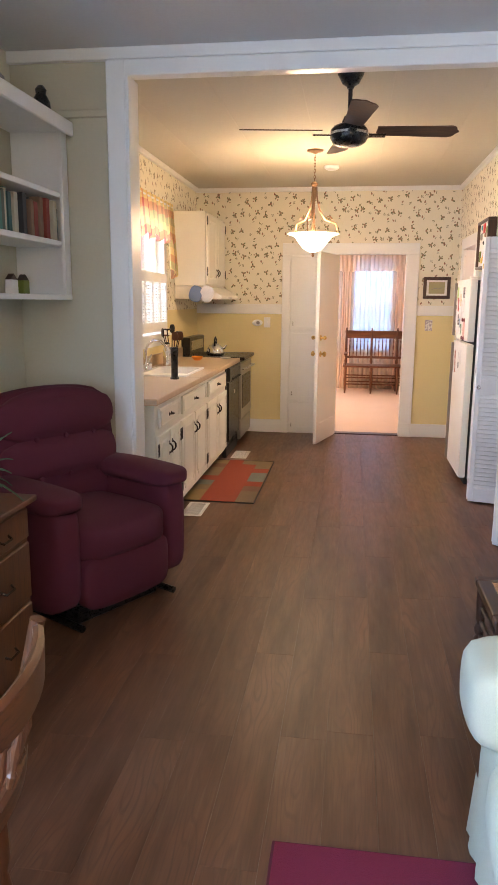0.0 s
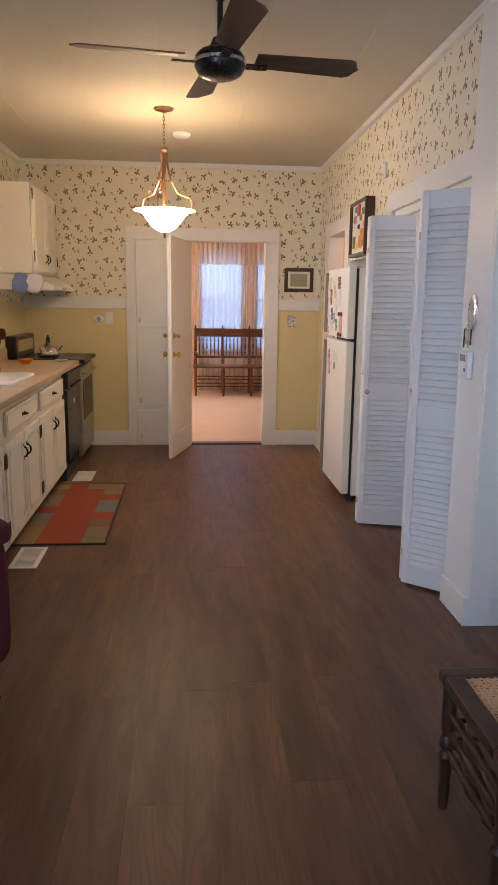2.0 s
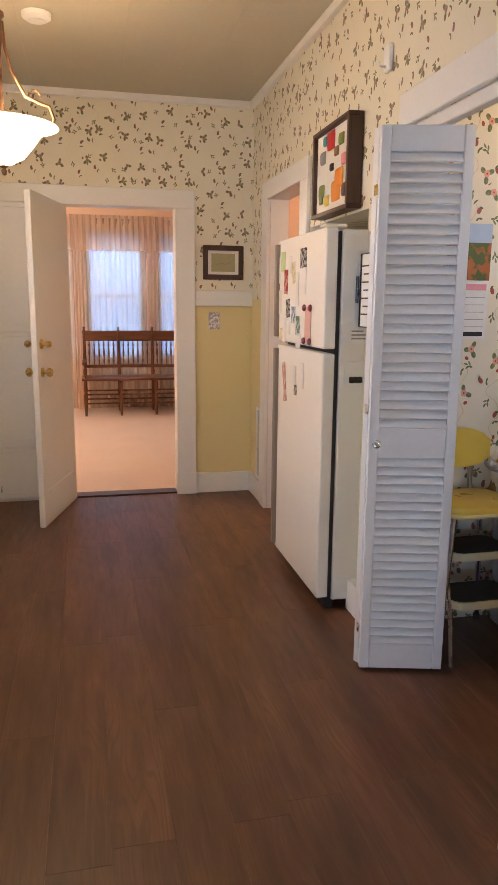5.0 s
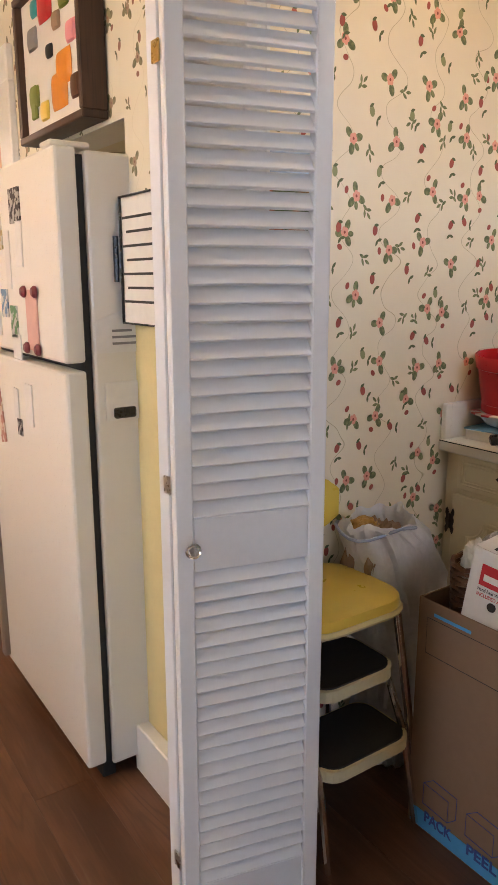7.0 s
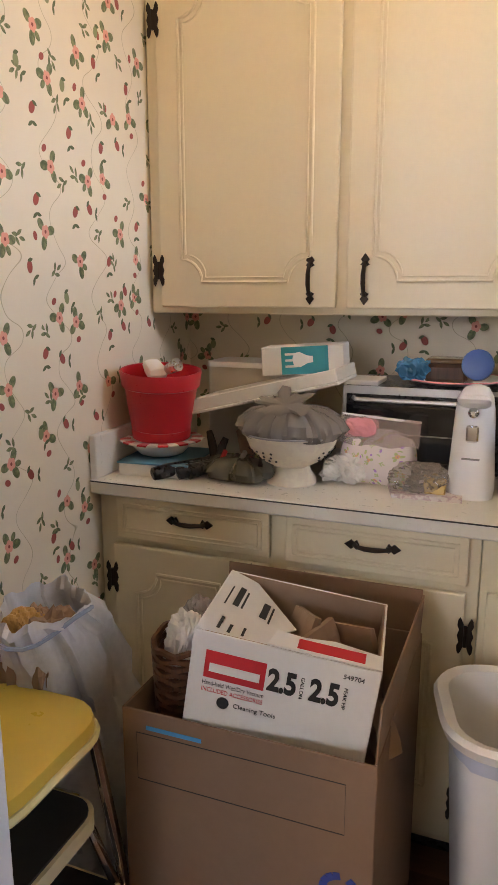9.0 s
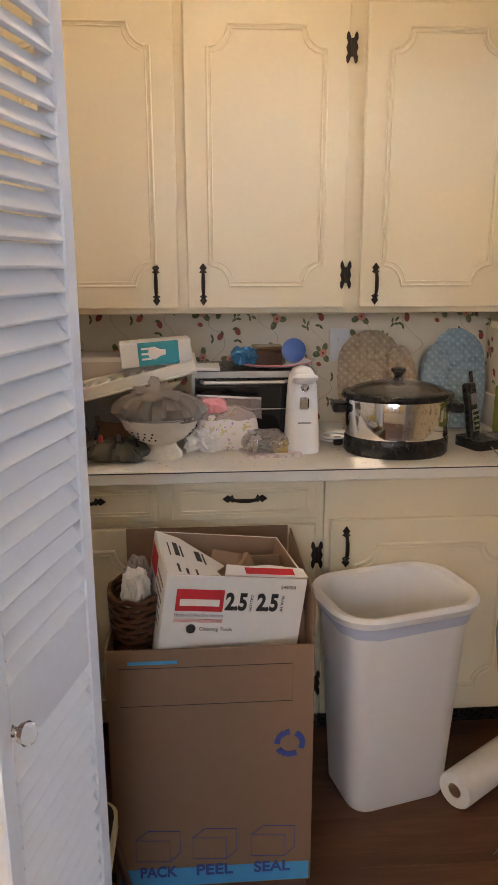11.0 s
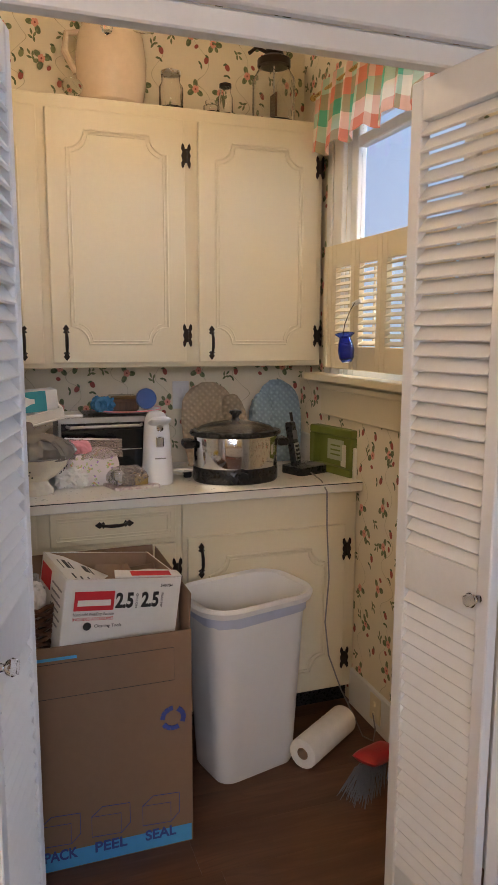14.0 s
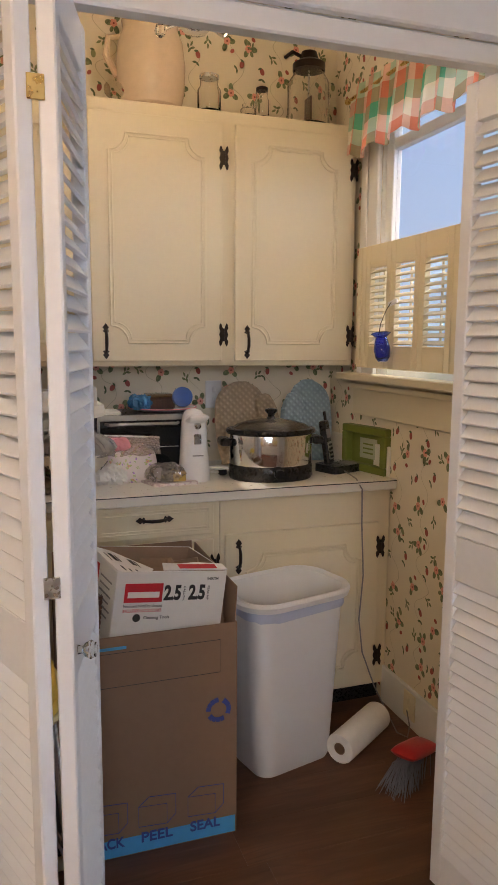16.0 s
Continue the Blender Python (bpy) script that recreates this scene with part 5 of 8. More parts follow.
BOOKS = ((0.03, 0.09, 0.09), (0.05, 0.16, 0.13), (0.25, 0.04, 0.03), (0.02, 0.02, 0.025), (0.45, 0.4, 0.3), (0.06, 0.08, 0.06), (0.2, 0.12, 0.08))
bm_ = [plain(f"book_cloth_{i}", c, 0.6) for i, c in enumerate(BOOKS)]
y = 4.28
k = 0
rng = random.Random(4)
while y > 2.6:
    w = rng.uniform(0.02, 0.045)
    h = rng.uniform(0.17, 0.215)
    b = thing("book", "cloth-bound book standing on the wall shelf", "book", pose(-1.36, y - w, 1.53 + 0.304), "books on the wall shelf")
    d = rng.uniform(0.14, 0.19) + 0.08
    part("cover", boxed(0, d, 0, w, 0, h, bevel=0.002), bm_[k % len(bm_)], b)
    part("page_block", boxed(0.004, d - 0.006, 0.003, w - 0.003, h - 0.002, h + 0.0005), PAPER, b)
    y -= w + 0.002
    k += 3 if k % 2 else 1
for y, h, mt, lab in ((3.85, 0.07, CARD_WHITE, "small painted tile plaque"), (3.98, 0.07, GREEN, "small green painted figurine house"), (3.55, 0.09, GREY_INK, "small grey stone ornament")):
    b = thing("ornament", lab, "ornament", pose(-1.2, y, 1.544))
    part("body", boxed(-0.02, 0.02, -0.035, 0.035, 0, h, bevel=0.004), mt, b)
    part("cap", slabbed([(-0.04, 0), (0.04, 0), (0, 0.03)], -0.015, 0.015, pose(0, 0, h, 90, 0, 90)), DARK_WOOD, b)
for y, r, lab in ((4.13, 0.05, "dark carved bird figure"), (3.6, 0.055, "rounded grey stone ornament lump")):
    b = thing("figurine", lab, "figurine", pose(-1.12, y, 2.445))
    bm = turned([(r * 0.7, 0), (r, r * 0.7), (r * 0.9, r * 1.6), (r * 0.5, r * 2.3), (r * 0.6, r * 2.7), (r * 0.3, r * 3.1), (0, r * 3.2)], 14)
    if r > 0.052:
        bmesh.ops.scale(bm, vec=(1.1, 1.2, 0.62), verts=bm.verts)
    part("body", bm, BLACK if r < 0.052 else GREY_INK, b, smooth=True)


# ---- hanging fixtures ----
fan = thing("ceiling_fan", "black ceiling fan with four dark wooden blades", "ceiling fan", pose(0.465, 4.53, ZC))
part("canopy", turned([(0.075, 0), (0.07, -0.03), (0.045, -0.075), (0.02, -0.09), (0.018, -0.1)], 24), BLACK, fan, smooth=True)
part("downrod", piped([(0, 0, -0.09), (0, 0, -0.27)], 0.012, 12), BLACK, fan, smooth=True)
part("motor", turned([(0.03, -0.24), (0.045, -0.275), (0.085, -0.29), (0.102, -0.31), (0.105, -0.35), (0.09, -0.375), (0.06, -0.39), (0, -0.392)], 32), BLACK, fan, smooth=True)
part("motor_band", turned([(0.1045, -0.323), (0.107, -0.325), (0.107, -0.335), (0.1045, -0.337)], 32), STEEL, fan, smooth=True)
for k in range(4):
    m = pose(0, 0, 0, 0, 0, 8 + 90 * k)
    part("blade_iron", boxed(0.09, 0.2, -0.02, 0.02, -0.34, -0.332, bevel=0.003, m=m @ Matrix.Translation((0, 0, -0.336)) @ pose(0, 0, 0, -12, 0, 0) @ Matrix.Translation((0, 0, 0.336))), BLACK, fan)
    outline = [(0.15, -0.05), (0.55, -0.066), (0.575, -0.05), (0.585, -0.02), (0.6, 0.0), (0.585, 0.02), (0.575, 0.05), (0.55, 0.066), (0.15, 0.05)]
    part("blade", slabbed(outline, -0.003, 0.003, m @ Matrix.Translation((0, 0, -0.312)) @ pose(0, 0, 0, -12, 0, 0)), FAN_WOOD, fan)

pend = thing("pendant_light", "copper pendant lamp with a frosted glass bowl, lit", "pendant lamp", pose(0.165, 6.62, ZC))
part("ceiling_rose", turned([(0.07, 0), (0.065, -0.012), (0.03, -0.022), (0.01, -0.03)], 24), COPPER, pend, smooth=True)
for i in range(9):
    z = -0.03 - i * 0.024
    part("chain_link", piped([(0.007 * math.cos(a) * (i % 2), 0.007 * math.cos(a) * (1 - i % 2), z - 0.014 + 0.016 * math.sin(a)) for a in [k * math.pi / 5 for k in range(10)]], 0.002, 5, True), COPPER, pend)
part("stem", turned([(0.012, -0.25), (0.028, -0.262), (0.03, -0.275), (0.018, -0.29), (0.022, -0.34), (0.012, -0.40), (0.010, -0.59), (0.02, -0.62), (0.012, -0.65)], 16), COPPER, pend, smooth=True)
for k in range(3):
    a = radians(20 + 120 * k)
    path = [(0.02, -0.29), (0.026, -0.38), (0.05, -0.47), (0.10, -0.55), (0.15, -0.565), (0.195, -0.575), (0.212, -0.62), (0.20, -0.668)]
    part("arm", piped([(r * math.cos(a), r * math.sin(a), z) for r, z in path], 0.0065, 8), COPPER, pend, smooth=True)
    curl = [(0.135 + 0.024 * math.cos(t), -0.545 + 0.024 * math.sin(t)) for t in [i * 0.5 for i in range(9)]]
    part("scroll", piped([(r * math.cos(a), r * math.sin(a), z) for r, z in curl], 0.004, 6), COPPER, pend, smooth=True)
bowl_mat = Nodes("frosted_lamp_glass")
bowl_mat = bowl_mat.finish((0.9, 0.88, 0.8), 0.4, 0.0, Emission_Color=(1.0, 0.82, 0.55, 1), Emission_Strength=5.0)
shade = part("shade", turned([(0.0, -0.82), (0.03, -0.817), (0.08, -0.79), (0.118, -0.745), (0.15, -0.70), (0.185, -0.678), (0.218, -0.672), (0.214, -0.668), (0.18, -0.674), (0.145, -0.696), (0.11, -0.74), (0.07, -0.782), (0, -0.81)], 40), bowl_mat, pend, "glowing frosted glass bowl", True)
shade.visible_shadow = False
part("finial", turned([(0.0, -0.86), (0.008, -0.855), (0.012, -0.84), (0.006, -0.832), (0.02, -0.823), (0.0, -0.817)], 14), COPPER, pend, smooth=True)
smoke = thing("smoke_detector", "flat white ceiling smoke detector", "smoke detector", pose(0.28, 7.35, ZC))
part("body", turned([(0.07, 0), (0.068, -0.02), (0.05, -0.032), (0, -0.034)], 24), WHITE_PLASTIC, smoke, smooth=True)
part("vent_ring", turned([(0.04, -0.033), (0.042, -0.036), (0.03, -0.037), (0, -0.036)], 20), WHITE_PLASTIC, smoke, smooth=True)

# ---- things in the pantry ----
def step_stool():
    s = thing("step_stool", "yellow enamel kitchen step stool with chrome legs and black treads", "step stool", pose(1.955, 6.005, 0))
    # local x: towards the room's depth; front to -x... the treads fold out along -y
    seat = rounded(0.335, 0.30, 0.08)
    bm = bmesh.new()
    loft(bm, [[(x * 0.99, y * 0.99, 0.585) for x, y in seat], [(x, y, 0.592) for x, y in seat], [(x, y, 0.618) for x, y in seat], [(x * 0.985, y * 0.985, 0.626) for x, y in seat], [(x * 0.9, y * 0.9, 0.630) for x, y in seat]])
    part("seat", bm, STOOL_YELLOW, s, smooth=True)
    part("seat_rim", piped([(x * 1.003, y * 1.003, 0.594) for x, y in seat], 0.009, 6, True), paint("pale_yellow_vinyl", (0.78, 0.66, 0.34), 0.4), s, smooth=True)
    bm = bmesh.new()
    rings = []
    for i in range(11):
        a = (i / 10 * 2 - 1)
        x, y = a * 0.165, 0.175 - 0.03 * a * a
        h = 0.085 * (1 - 0.55 * a ** 4)
        rings.append([(x, y - 0.008, 0.80 - h), (x, y + 0.008, 0.80 - h), (x, y + 0.008, 0.80 + h), (x, y - 0.008, 0.80 + h)])
    loft(bm, rings)
    part("backrest", bm, STOOL_YELLOW, s, smooth=True)
    for x in (-0.1, 0.1):
        part("back_post", piped([(x, 0.15, 0.58), (x, 0.175, 0.64), (x, 0.178, 0.76)], 0.011, 8), CHROME, s, smooth=True)
    for sx in (-1, 1):
        part("leg", piped([(sx * 0.13, -0.13, 0.59), (sx * 0.165, -0.155, 0.3), (sx * 0.19, -0.175, 0.012)], 0.0115, 10), CHROME, s, smooth=True)
        part("leg", piped([(sx * 0.13, 0.13, 0.59), (sx * 0.165, 0.165, 0.3), (sx * 0.19, 0.19, 0.012)], 0.0115, 10), CHROME, s, smooth=True)
        part("tread_arm", piped([(sx * 0.135, 0.14, 0.43), (sx * 0.14, -0.08, 0.43), (sx * 0.145, -0.165, 0.24), (sx * 0.15, -0.21, 0.012)], 0.010, 8), CHROME, s, smooth=True)
        for y in (-0.175, 0.19):
            part("foot", turned([(0.014, 0), (0.015, 0.02), (0.012, 0.03)], 10, pose(sx * 0.19, y, 0)), RUBBER, s)
    for y, z, w in ((-0.05, 0.445, 0.26), (-0.10, 0.265, 0.29)):
        t = rounded(w, 0.2, 0.05)
        tread = part("tread", slabbed([(a, b + y) for a, b in t], z - 0.03, z), paint("cream_enamel", (0.78, 0.68, 0.42), 0.4), s, "cream enamel tread rim")
        part("mat", slabbed([(a * 0.94, b * 0.92 + y) for a, b in t], z, z + 0.005), RUBBER, tread, "ribbed black rubber mat")
    return s


step_stool()


def carton(name, label, m, w, d, h, material, wall_=0.005, flaps=()):
    """An open box, width along x, depth along y, with upright flaps given as (side, length, lean)."""
    c = thing(name, label, "box", m)
    panels = {"front": (0, w, 0, wall_), "back": (0, w, d - wall_, d), "west": (0, wall_, wall_, d - wall_), "east": (w - wall_, w, wall_, d - wall_)}
    for key, a in panels.items():
        part("side_panel", boxed(*a, 0, h, bevel=0.0015), material, c)
    part("bottom_panel", boxed(wall_, w - wall_, wall_, d - wall_, 0.001, wall_), material, c)
    for side, length, lean in flaps:
        if side == "front":
            part("flap", boxed(0.004, w - 0.004, 0, wall_ * 0.8, 0, length, bevel=0.001), material, c, m=pose(0, 0, h, lean, 0, 0))
        elif side == "back":
            part("flap", boxed(0.004, w - 0.004, -wall_ * 0.8, 0, 0, length, bevel=0.001), material, c, m=pose(0, d, h, -lean, 0, 0))
        elif side == "east":
            part("flap", boxed(-wall_ * 0.8, 0, 0.004, d - 0.004, 0, length, bevel=0.001), material, c, m=pose(w, 0, h, 0, lean, 0))
        else:
            part("flap", boxed(0, wall_ * 0.8, 0.004, d - 0.004, 0, length, bevel=0.001), material, c, m=pose(0, 0, h, 0, -lean, 0))
    return c


# large moving carton: its front looks to -x
BW, BD, BH = 0.47, 0.49, 0.64
big = carton("moving_box", "tall brown cardboard moving box with blue printing, open", pose(2.11, 5.825, 0, 0, 0, -90), BW, BD, BH, BOX_CARD)
part("flap", boxed(0, 0.004, 0.01, BD - 0.02, -0.02, 0.10, bevel=0.001), BOX_CARD, big, m=pose(BW - 0.006, 0, BH, 0, 3, 0))
part("flap", boxed(0.004, BW - 0.004, -0.004, 0, 0, 0.10, bevel=0.001), BOX_CARD, big, m=pose(0, BD, BH, -4, 0, 0))
part("print_band", boxed(0.01, BW - 0.005, -0.001, 0, 0.004, 0.055), SKY_INK, big, "light blue printed band")
for i, (word, x) in enumerate((("PACK", 0.10), ("PEEL", 0.235), ("SEAL", 0.375))):
    text("lettering", word, 0.042, BLUE_INK, big, pose(x, -0.0012, 0.045, 90, 0, 0), 0.088, bold=0.0011)
    bx = [(x - 0.05, -0.0015, 0.08), (x + 0.03, -0.0015, 0.075), (x + 0.03, -0.0015, 0.135), (x - 0.05, -0.0015, 0.14)]
    part("line_drawing", piped(bx, 0.001, 4, True), BLUE_INK, big, "thin blue printed box outline")
    part("line_drawing", piped([(x - 0.05, -0.0015, 0.14), (x - 0.02, -0.0015, 0.165), (x + 0.055, -0.0015, 0.16), (x + 0.055, -0.0015, 0.1), (x + 0.03, -0.0015, 0.075)], 0.001, 4), BLUE_INK, big)
for k in range(3):
    a = math.pi / 2 + k * 2 * math.pi / 3
    pts = [(0.415 + 0.03 * math.cos(a + t), 0.388 + 0.03 * math.sin(a + t)) for t in (0.0, 0.4, 0.8, 1.2, 1.6)]
    bm = bmesh.new()
    for (xa, za), (xb, zb) in zip(pts, pts[1:]):
        tube(bm, [(xa, -0.001, za), (xb, -0.001, zb)], 0.0095, 4)
    bmesh.ops.scale(bm, vec=(1, 0.15, 1), verts=bm.verts)
    part("recycling_arrow", bm, BLUE_INK, big, "dark blue printed recycling mark")
part("printed_frame", piped([(0.03, -0.001, 0.50), (0.42, -0.001, 0.50), (0.42, -0.001, 0.595), (0.03, -0.001, 0.595)], 0.0008, 4, True), BLACK_INK, big)
part("print_line", boxed(0.05, 0.16, -0.001, 0, 0.604, 0.612), SKY_INK, big)

# vacuum carton lying in it: its printed face looks to -x and a little up
VW, VD, VH = 0.325, 0.27, 0.25
vac = carton("vacuum_box", "white printed vacuum cleaner carton with torn flap, inside moving box", pose(2.12, 5.717, 0.565, 0, 8, -81), VW, VD, VH, CARD_WHITE, 0.004)
for a in ((0.004, VW - 0.004, VD - 0.0062, VD - 0.004), (VW - 0.0062, VW - 0.004, 0.006, VD - 0.0062), (0.004, 0.0062, 0.006, VD - 0.0062), (0.0062, VW - 0.0062, 0.004, 0.0062)):
    part("lining", boxed(*a, 0.01, VH - 0.001), CARD, vac, "plain brown inner face")
flap_at = pose(0.002, 0.0, VH, 0, 14, 0)
part("torn_flap", slabbed([(0.0, 0.004), (0.12, 0.012), (0.15, 0.05), (0.135, 0.10), (0.165, 0.15), (0.06, VD - 0.01), (0.0, VD - 0.004)], 0, 0.003, flap_at), CARD_WHITE, vac, "torn white flap with black print")
for a, b, c, d in ((0.035, 0.047, 0.13, 0.21), (0.052, 0.056, 0.13, 0.20), (0.09, 0.104, 0.13, 0.19), (0.109, 0.113, 0.12, 0.185), (0.03, 0.036, 0.03, 0.075), (0.05, 0.056, 0.03, 0.06), (0.075, 0.08, 0.04, 0.07), (0.02, 0.023, 0.12, 0.20)):
    part("print_bar", boxed(a, b, c, d, 0.0032, 0.0038, m=flap_at), BLACK_INK, vac)
lip = pose(0, 0.0, VH, 12, 0, 0)
part("lid_flap", slabbed([(0.13, 0), (VW, 0), (VW - 0.004, 0.034), (0.24, 0.044), (0.19, 0.036), (0.14, 0.04)], 0.002, 0.005, lip), CARD_WHITE, vac)
part("lid_patch", boxed(0.18, 0.295, 0.006, 0.03, 0.0052, 0.0058, m=lip), RED_INK, vac, "red printed lid patch")
part("logo_patch", boxed(0.027, 0.135, -0.0012, 0, VH - 0.085, VH - 0.033), RED_INK, vac, "red printed patch")
part("logo_bar", boxed(0.036, 0.126, -0.002, -0.001, VH - 0.072, VH - 0.056), PAPER, vac)
text("lettering", "2.5", 0.056, BLACK_INK, vac, pose(0.165, -0.0012, VH - 0.062, 90, 0, 0), 0.05, bold=0.0022)
text("lettering", "2.5", 0.056, BLACK_INK, vac, pose(0.238, -0.0012, VH - 0.062, 90, 0, 0), 0.05, bold=0.0022)
text("lettering", "549704", 0.012, BLACK_INK, vac, pose(0.282, -0.0012, VH - 0.022, 90, 0, 0))
text("lettering", "GALLON", 0.009, BLACK_INK, vac, pose(0.199, -0.0012, VH - 0.062, 90, 90, 0), 0.04)
text("lettering", "PEAK HP", 0.009, BLACK_INK, vac, pose(0.272, -0.0012, VH - 0.062, 90, 90, 0), 0.04)
text("lettering", "Hand-held Wet/Dry Vacuum", 0.012, BLACK_INK, vac, pose(0.082, -0.0012, VH - 0.095, 90, 0, 0), 0.11)
text("lettering", "INCLUDED ACCESSORIES", 0.012, RED_INK, vac, pose(0.082, -0.0012, VH - 0.108, 90, 0, 0), 0.11)
text("lettering", "Cleaning Tools", 0.012, BLACK_INK, vac, pose(0.125, -0.0012, VH - 0.128, 90, 0, 0), 0.075)
part("emblem", turned([(0.011, 0), (0.011, 0.001), (0, 0.0012)], 20, pose(0.068, 0, VH - 0.128, 90, 0, 0)), BLACK_INK, vac)
part("side_patch", boxed(-0.0012, 0, 0.15, 0.255, VH - 0.075, VH - 0.02), RED_INK, vac)
for k in range(6):
    part("side_print", boxed(-0.0012, 0, 0.03 + 0.015 * (k % 2), 0.13, VH - 0.045 - k * 0.02, VH - 0.04 - k * 0.02), GREY_INK, vac)
for i, (x, y, z, turn, lean) in enumerate(((2.31, 5.56, 0.70, 40, 18), (2.27, 5.50, 0.69, -20, -14), (2.33, 5.45, 0.68, 70, 12), (2.27, 5.41, 0.66, 25, -20))):
    bag = thing("paper_bag", "folded brown paper bag inside the vacuum carton", "paper bag", pose(x, y, z, lean, 10, turn), "brown paper in the carton")
    bm = bmesh.new()
    rings = []
    for k in range(7):
        t = k / 6
        w_, d_ = 0.055 - 0.006 * t, 0.022 * (1 - 0.8 * t) + 0.002
        rings.append([(sx * w_, sy * d_ + 0.01 * math.sin(5 * t + i), -0.08 + 0.16 * t + 0.012 * sx * (i % 2)) for sx, sy in ((1, -1), (1.06, 0), (1, 1), (0.3, 0.75), (-0.35, 1.05), (-1, 1), (-1.06, 0), (-1, -1), (-0.3, -0.7), (0.35, -1.1))])
    loft(bm, rings)
    part("sheet", bm, CARD, bag)

# waste bin
can = thing("waste_bin", "tall white plastic waste bin lined with a bag", "waste bin", pose(2.44, 5.085, 0, 0, 0, 14))
bm = bmesh.new()
def bin_ring(w, d, z, r):
    return [(x, y, z) for x, y in rounded(w, d, r, 6)]
loft(bm, [bin_ring(0.20, 0.29, 0.0, 0.05), bin_ring(0.215, 0.305, 0.013, 0.06), bin_ring(0.26, 0.37, 0.545, 0.08), bin_ring(0.265, 0.375, 0.576, 0.08), bin_ring(0.30, 0.42, 0.581, 0.10), bin_ring(0.315, 0.435, 0.6, 0.11), bin_ring(0.30, 0.42, 0.611, 0.10), bin_ring(0.265, 0.375, 0.605, 0.08), bin_ring(0.25, 0.36, 0.536, 0.07), bin_ring(0.205, 0.295, 0.018, 0.05)])
part("body", bm, WHITE_PLASTIC, can, smooth=True)
bm = bmesh.new()
def bag_ring(s, z, amp, k):
    return [(x * s * (1 + amp * math.sin(k * i)), y * s * (1 + amp * math.cos(1.7 * k * i)), z + amp * 0.2 * math.sin(2.3 * i)) for i, (x, y) in enumerate(rounded(0.285, 0.395, 0.08, 6))]
loft(bm, [bag_ring(0.955, 0.545, 0.012, 1.1), bag_ring(0.962, 0.562, 0.006, 1.4), bag_ring(0.97, 0.578, 0.004, 1.0)], False)
part("bag_edge", bm, plain("grey_blue_film", (0.5, 0.55, 0.68), 0.35), can, "grey plastic bag edge", True)

roll = thing("paper_towel_roll", "white paper towel roll lying on the floor", "paper roll", pose(2.40, 4.805, 0.052, 0, 90, 124))
bm = turned([(0.021, -0.14), (0.050, -0.14), (0.052, -0.135), (0.052, 0.135), (0.050, 0.14), (0.021, 0.14), (0.021, -0.14)], 32)
part("paper", bm, PAPER, roll, smooth=True)
part("core", turned([(0.0205, -0.139), (0.0205, 0.139), (0.019, 0.139), (0.019, -0.139), (0.0205, -0.139)], 20), CARD, roll, "brown card core")

brush = thing("dustpan_brush", "red hand brush with grey bristles on the floor", "brush", pose(2.165, 4.755, 0.0, 0, 0, -60) @ Matrix.Scale(0.88, 4))
bm = bmesh.new()
pillow(bm, 0.22, 0.10, 0.05, pose(0.06, 0, 0.10, 0, 12, 0), 8)
part("handle", bm, RED, brush, "red plastic", True)
rb = random.Random(7)
bm = bmesh.new()
for i in range(160):
    x, y = rb.uniform(-0.06, 0.13), rb.uniform(-0.03, 0.03)
    tube(bm, [(x, y, 0.09), (x - 0.06 + rb.uniform(-0.03, 0.02), y * 1.8 + rb.uniform(-0.02, 0.02), 0.004)], [0.0022, 0.0012], 3)
part("bristles", bm, plain("grey_bristle", (0.22, 0.25, 0.32), 0.6), brush, "grey bristles")


# ---- fabrics at the windows ----
def drape(x0, x1, z0, z1, waves, amp, slack=0.0, rows=10, cols=None, flare=0.0, gather=1.0):
    """A hanging cloth in local x and z with vertical folds; its UV runs along the cloth in metres."""
    bm = bmesh.new()
    uv = bm.loops.layers.uv.new("UVMap")
    cols = cols or int(waves * 10)
    grid = []
    for j in range(rows + 1):
        f = j / rows
        line = []
        for i in range(cols + 1):
            g = i / cols
            ph = 2 * math.pi * waves * g
            a = amp * (0.35 + 0.65 * f) * (math.sin(ph) + 0.3 * math.sin(2.3 * ph + 1.0))
            z = z1 + (z0 - z1) * f + (slack * math.sin(ph * 0.5 + 0.7) * f)
            line.append(bm.verts.new((x0 + (x1 - x0) * g, a - flare * f, z)))
        grid.append(line)
    for j in range(rows):
        for i in range(cols):
            f = bm.faces.new((grid[j][i], grid[j + 1][i], grid[j + 1][i + 1], grid[j][i + 1]))
            for loop, (jj, ii) in zip(f.loops, ((j, i), (j + 1, i), (j + 1, i + 1), (j, i + 1))):
                loop[uv].uv = (gather * (x1 - x0) * ii / cols, (z1 - z0) * jj / rows)
    return bm


PLAID = checked("pastel_plaid", ((0.86, 0.80, 0.66), (0.75, 0.25, 0.16), (0.10, 0.48, 0.30)), 0.055)
PLAID_WARM = checked("warm_plaid", ((0.80, 0.62, 0.3), (0.6, 0.16, 0.13), (0.42, 0.42, 0.22)), 0.07)


def voile(name, color, clear):
    """Thin woven net: part cloth, part open mesh."""
    m = cloth(name, color, 0.9, 300, 0.06, 0.0, 0.6)
    tree = m.node_tree
    out = tree.nodes["Material Output"]
    woven = out.inputs[0].links[0].from_socket
    open_ = tree.nodes.new("ShaderNodeBsdfTransparent")
    both = tree.nodes.new("ShaderNodeMixShader")
    both.inputs[0].default_value = clear
    tree.links.new(woven, both.inputs[1])
    tree.links.new(open_.outputs[0], both.inputs[2])
    tree.links.new(both.outputs[0], out.inputs[0])
    return m


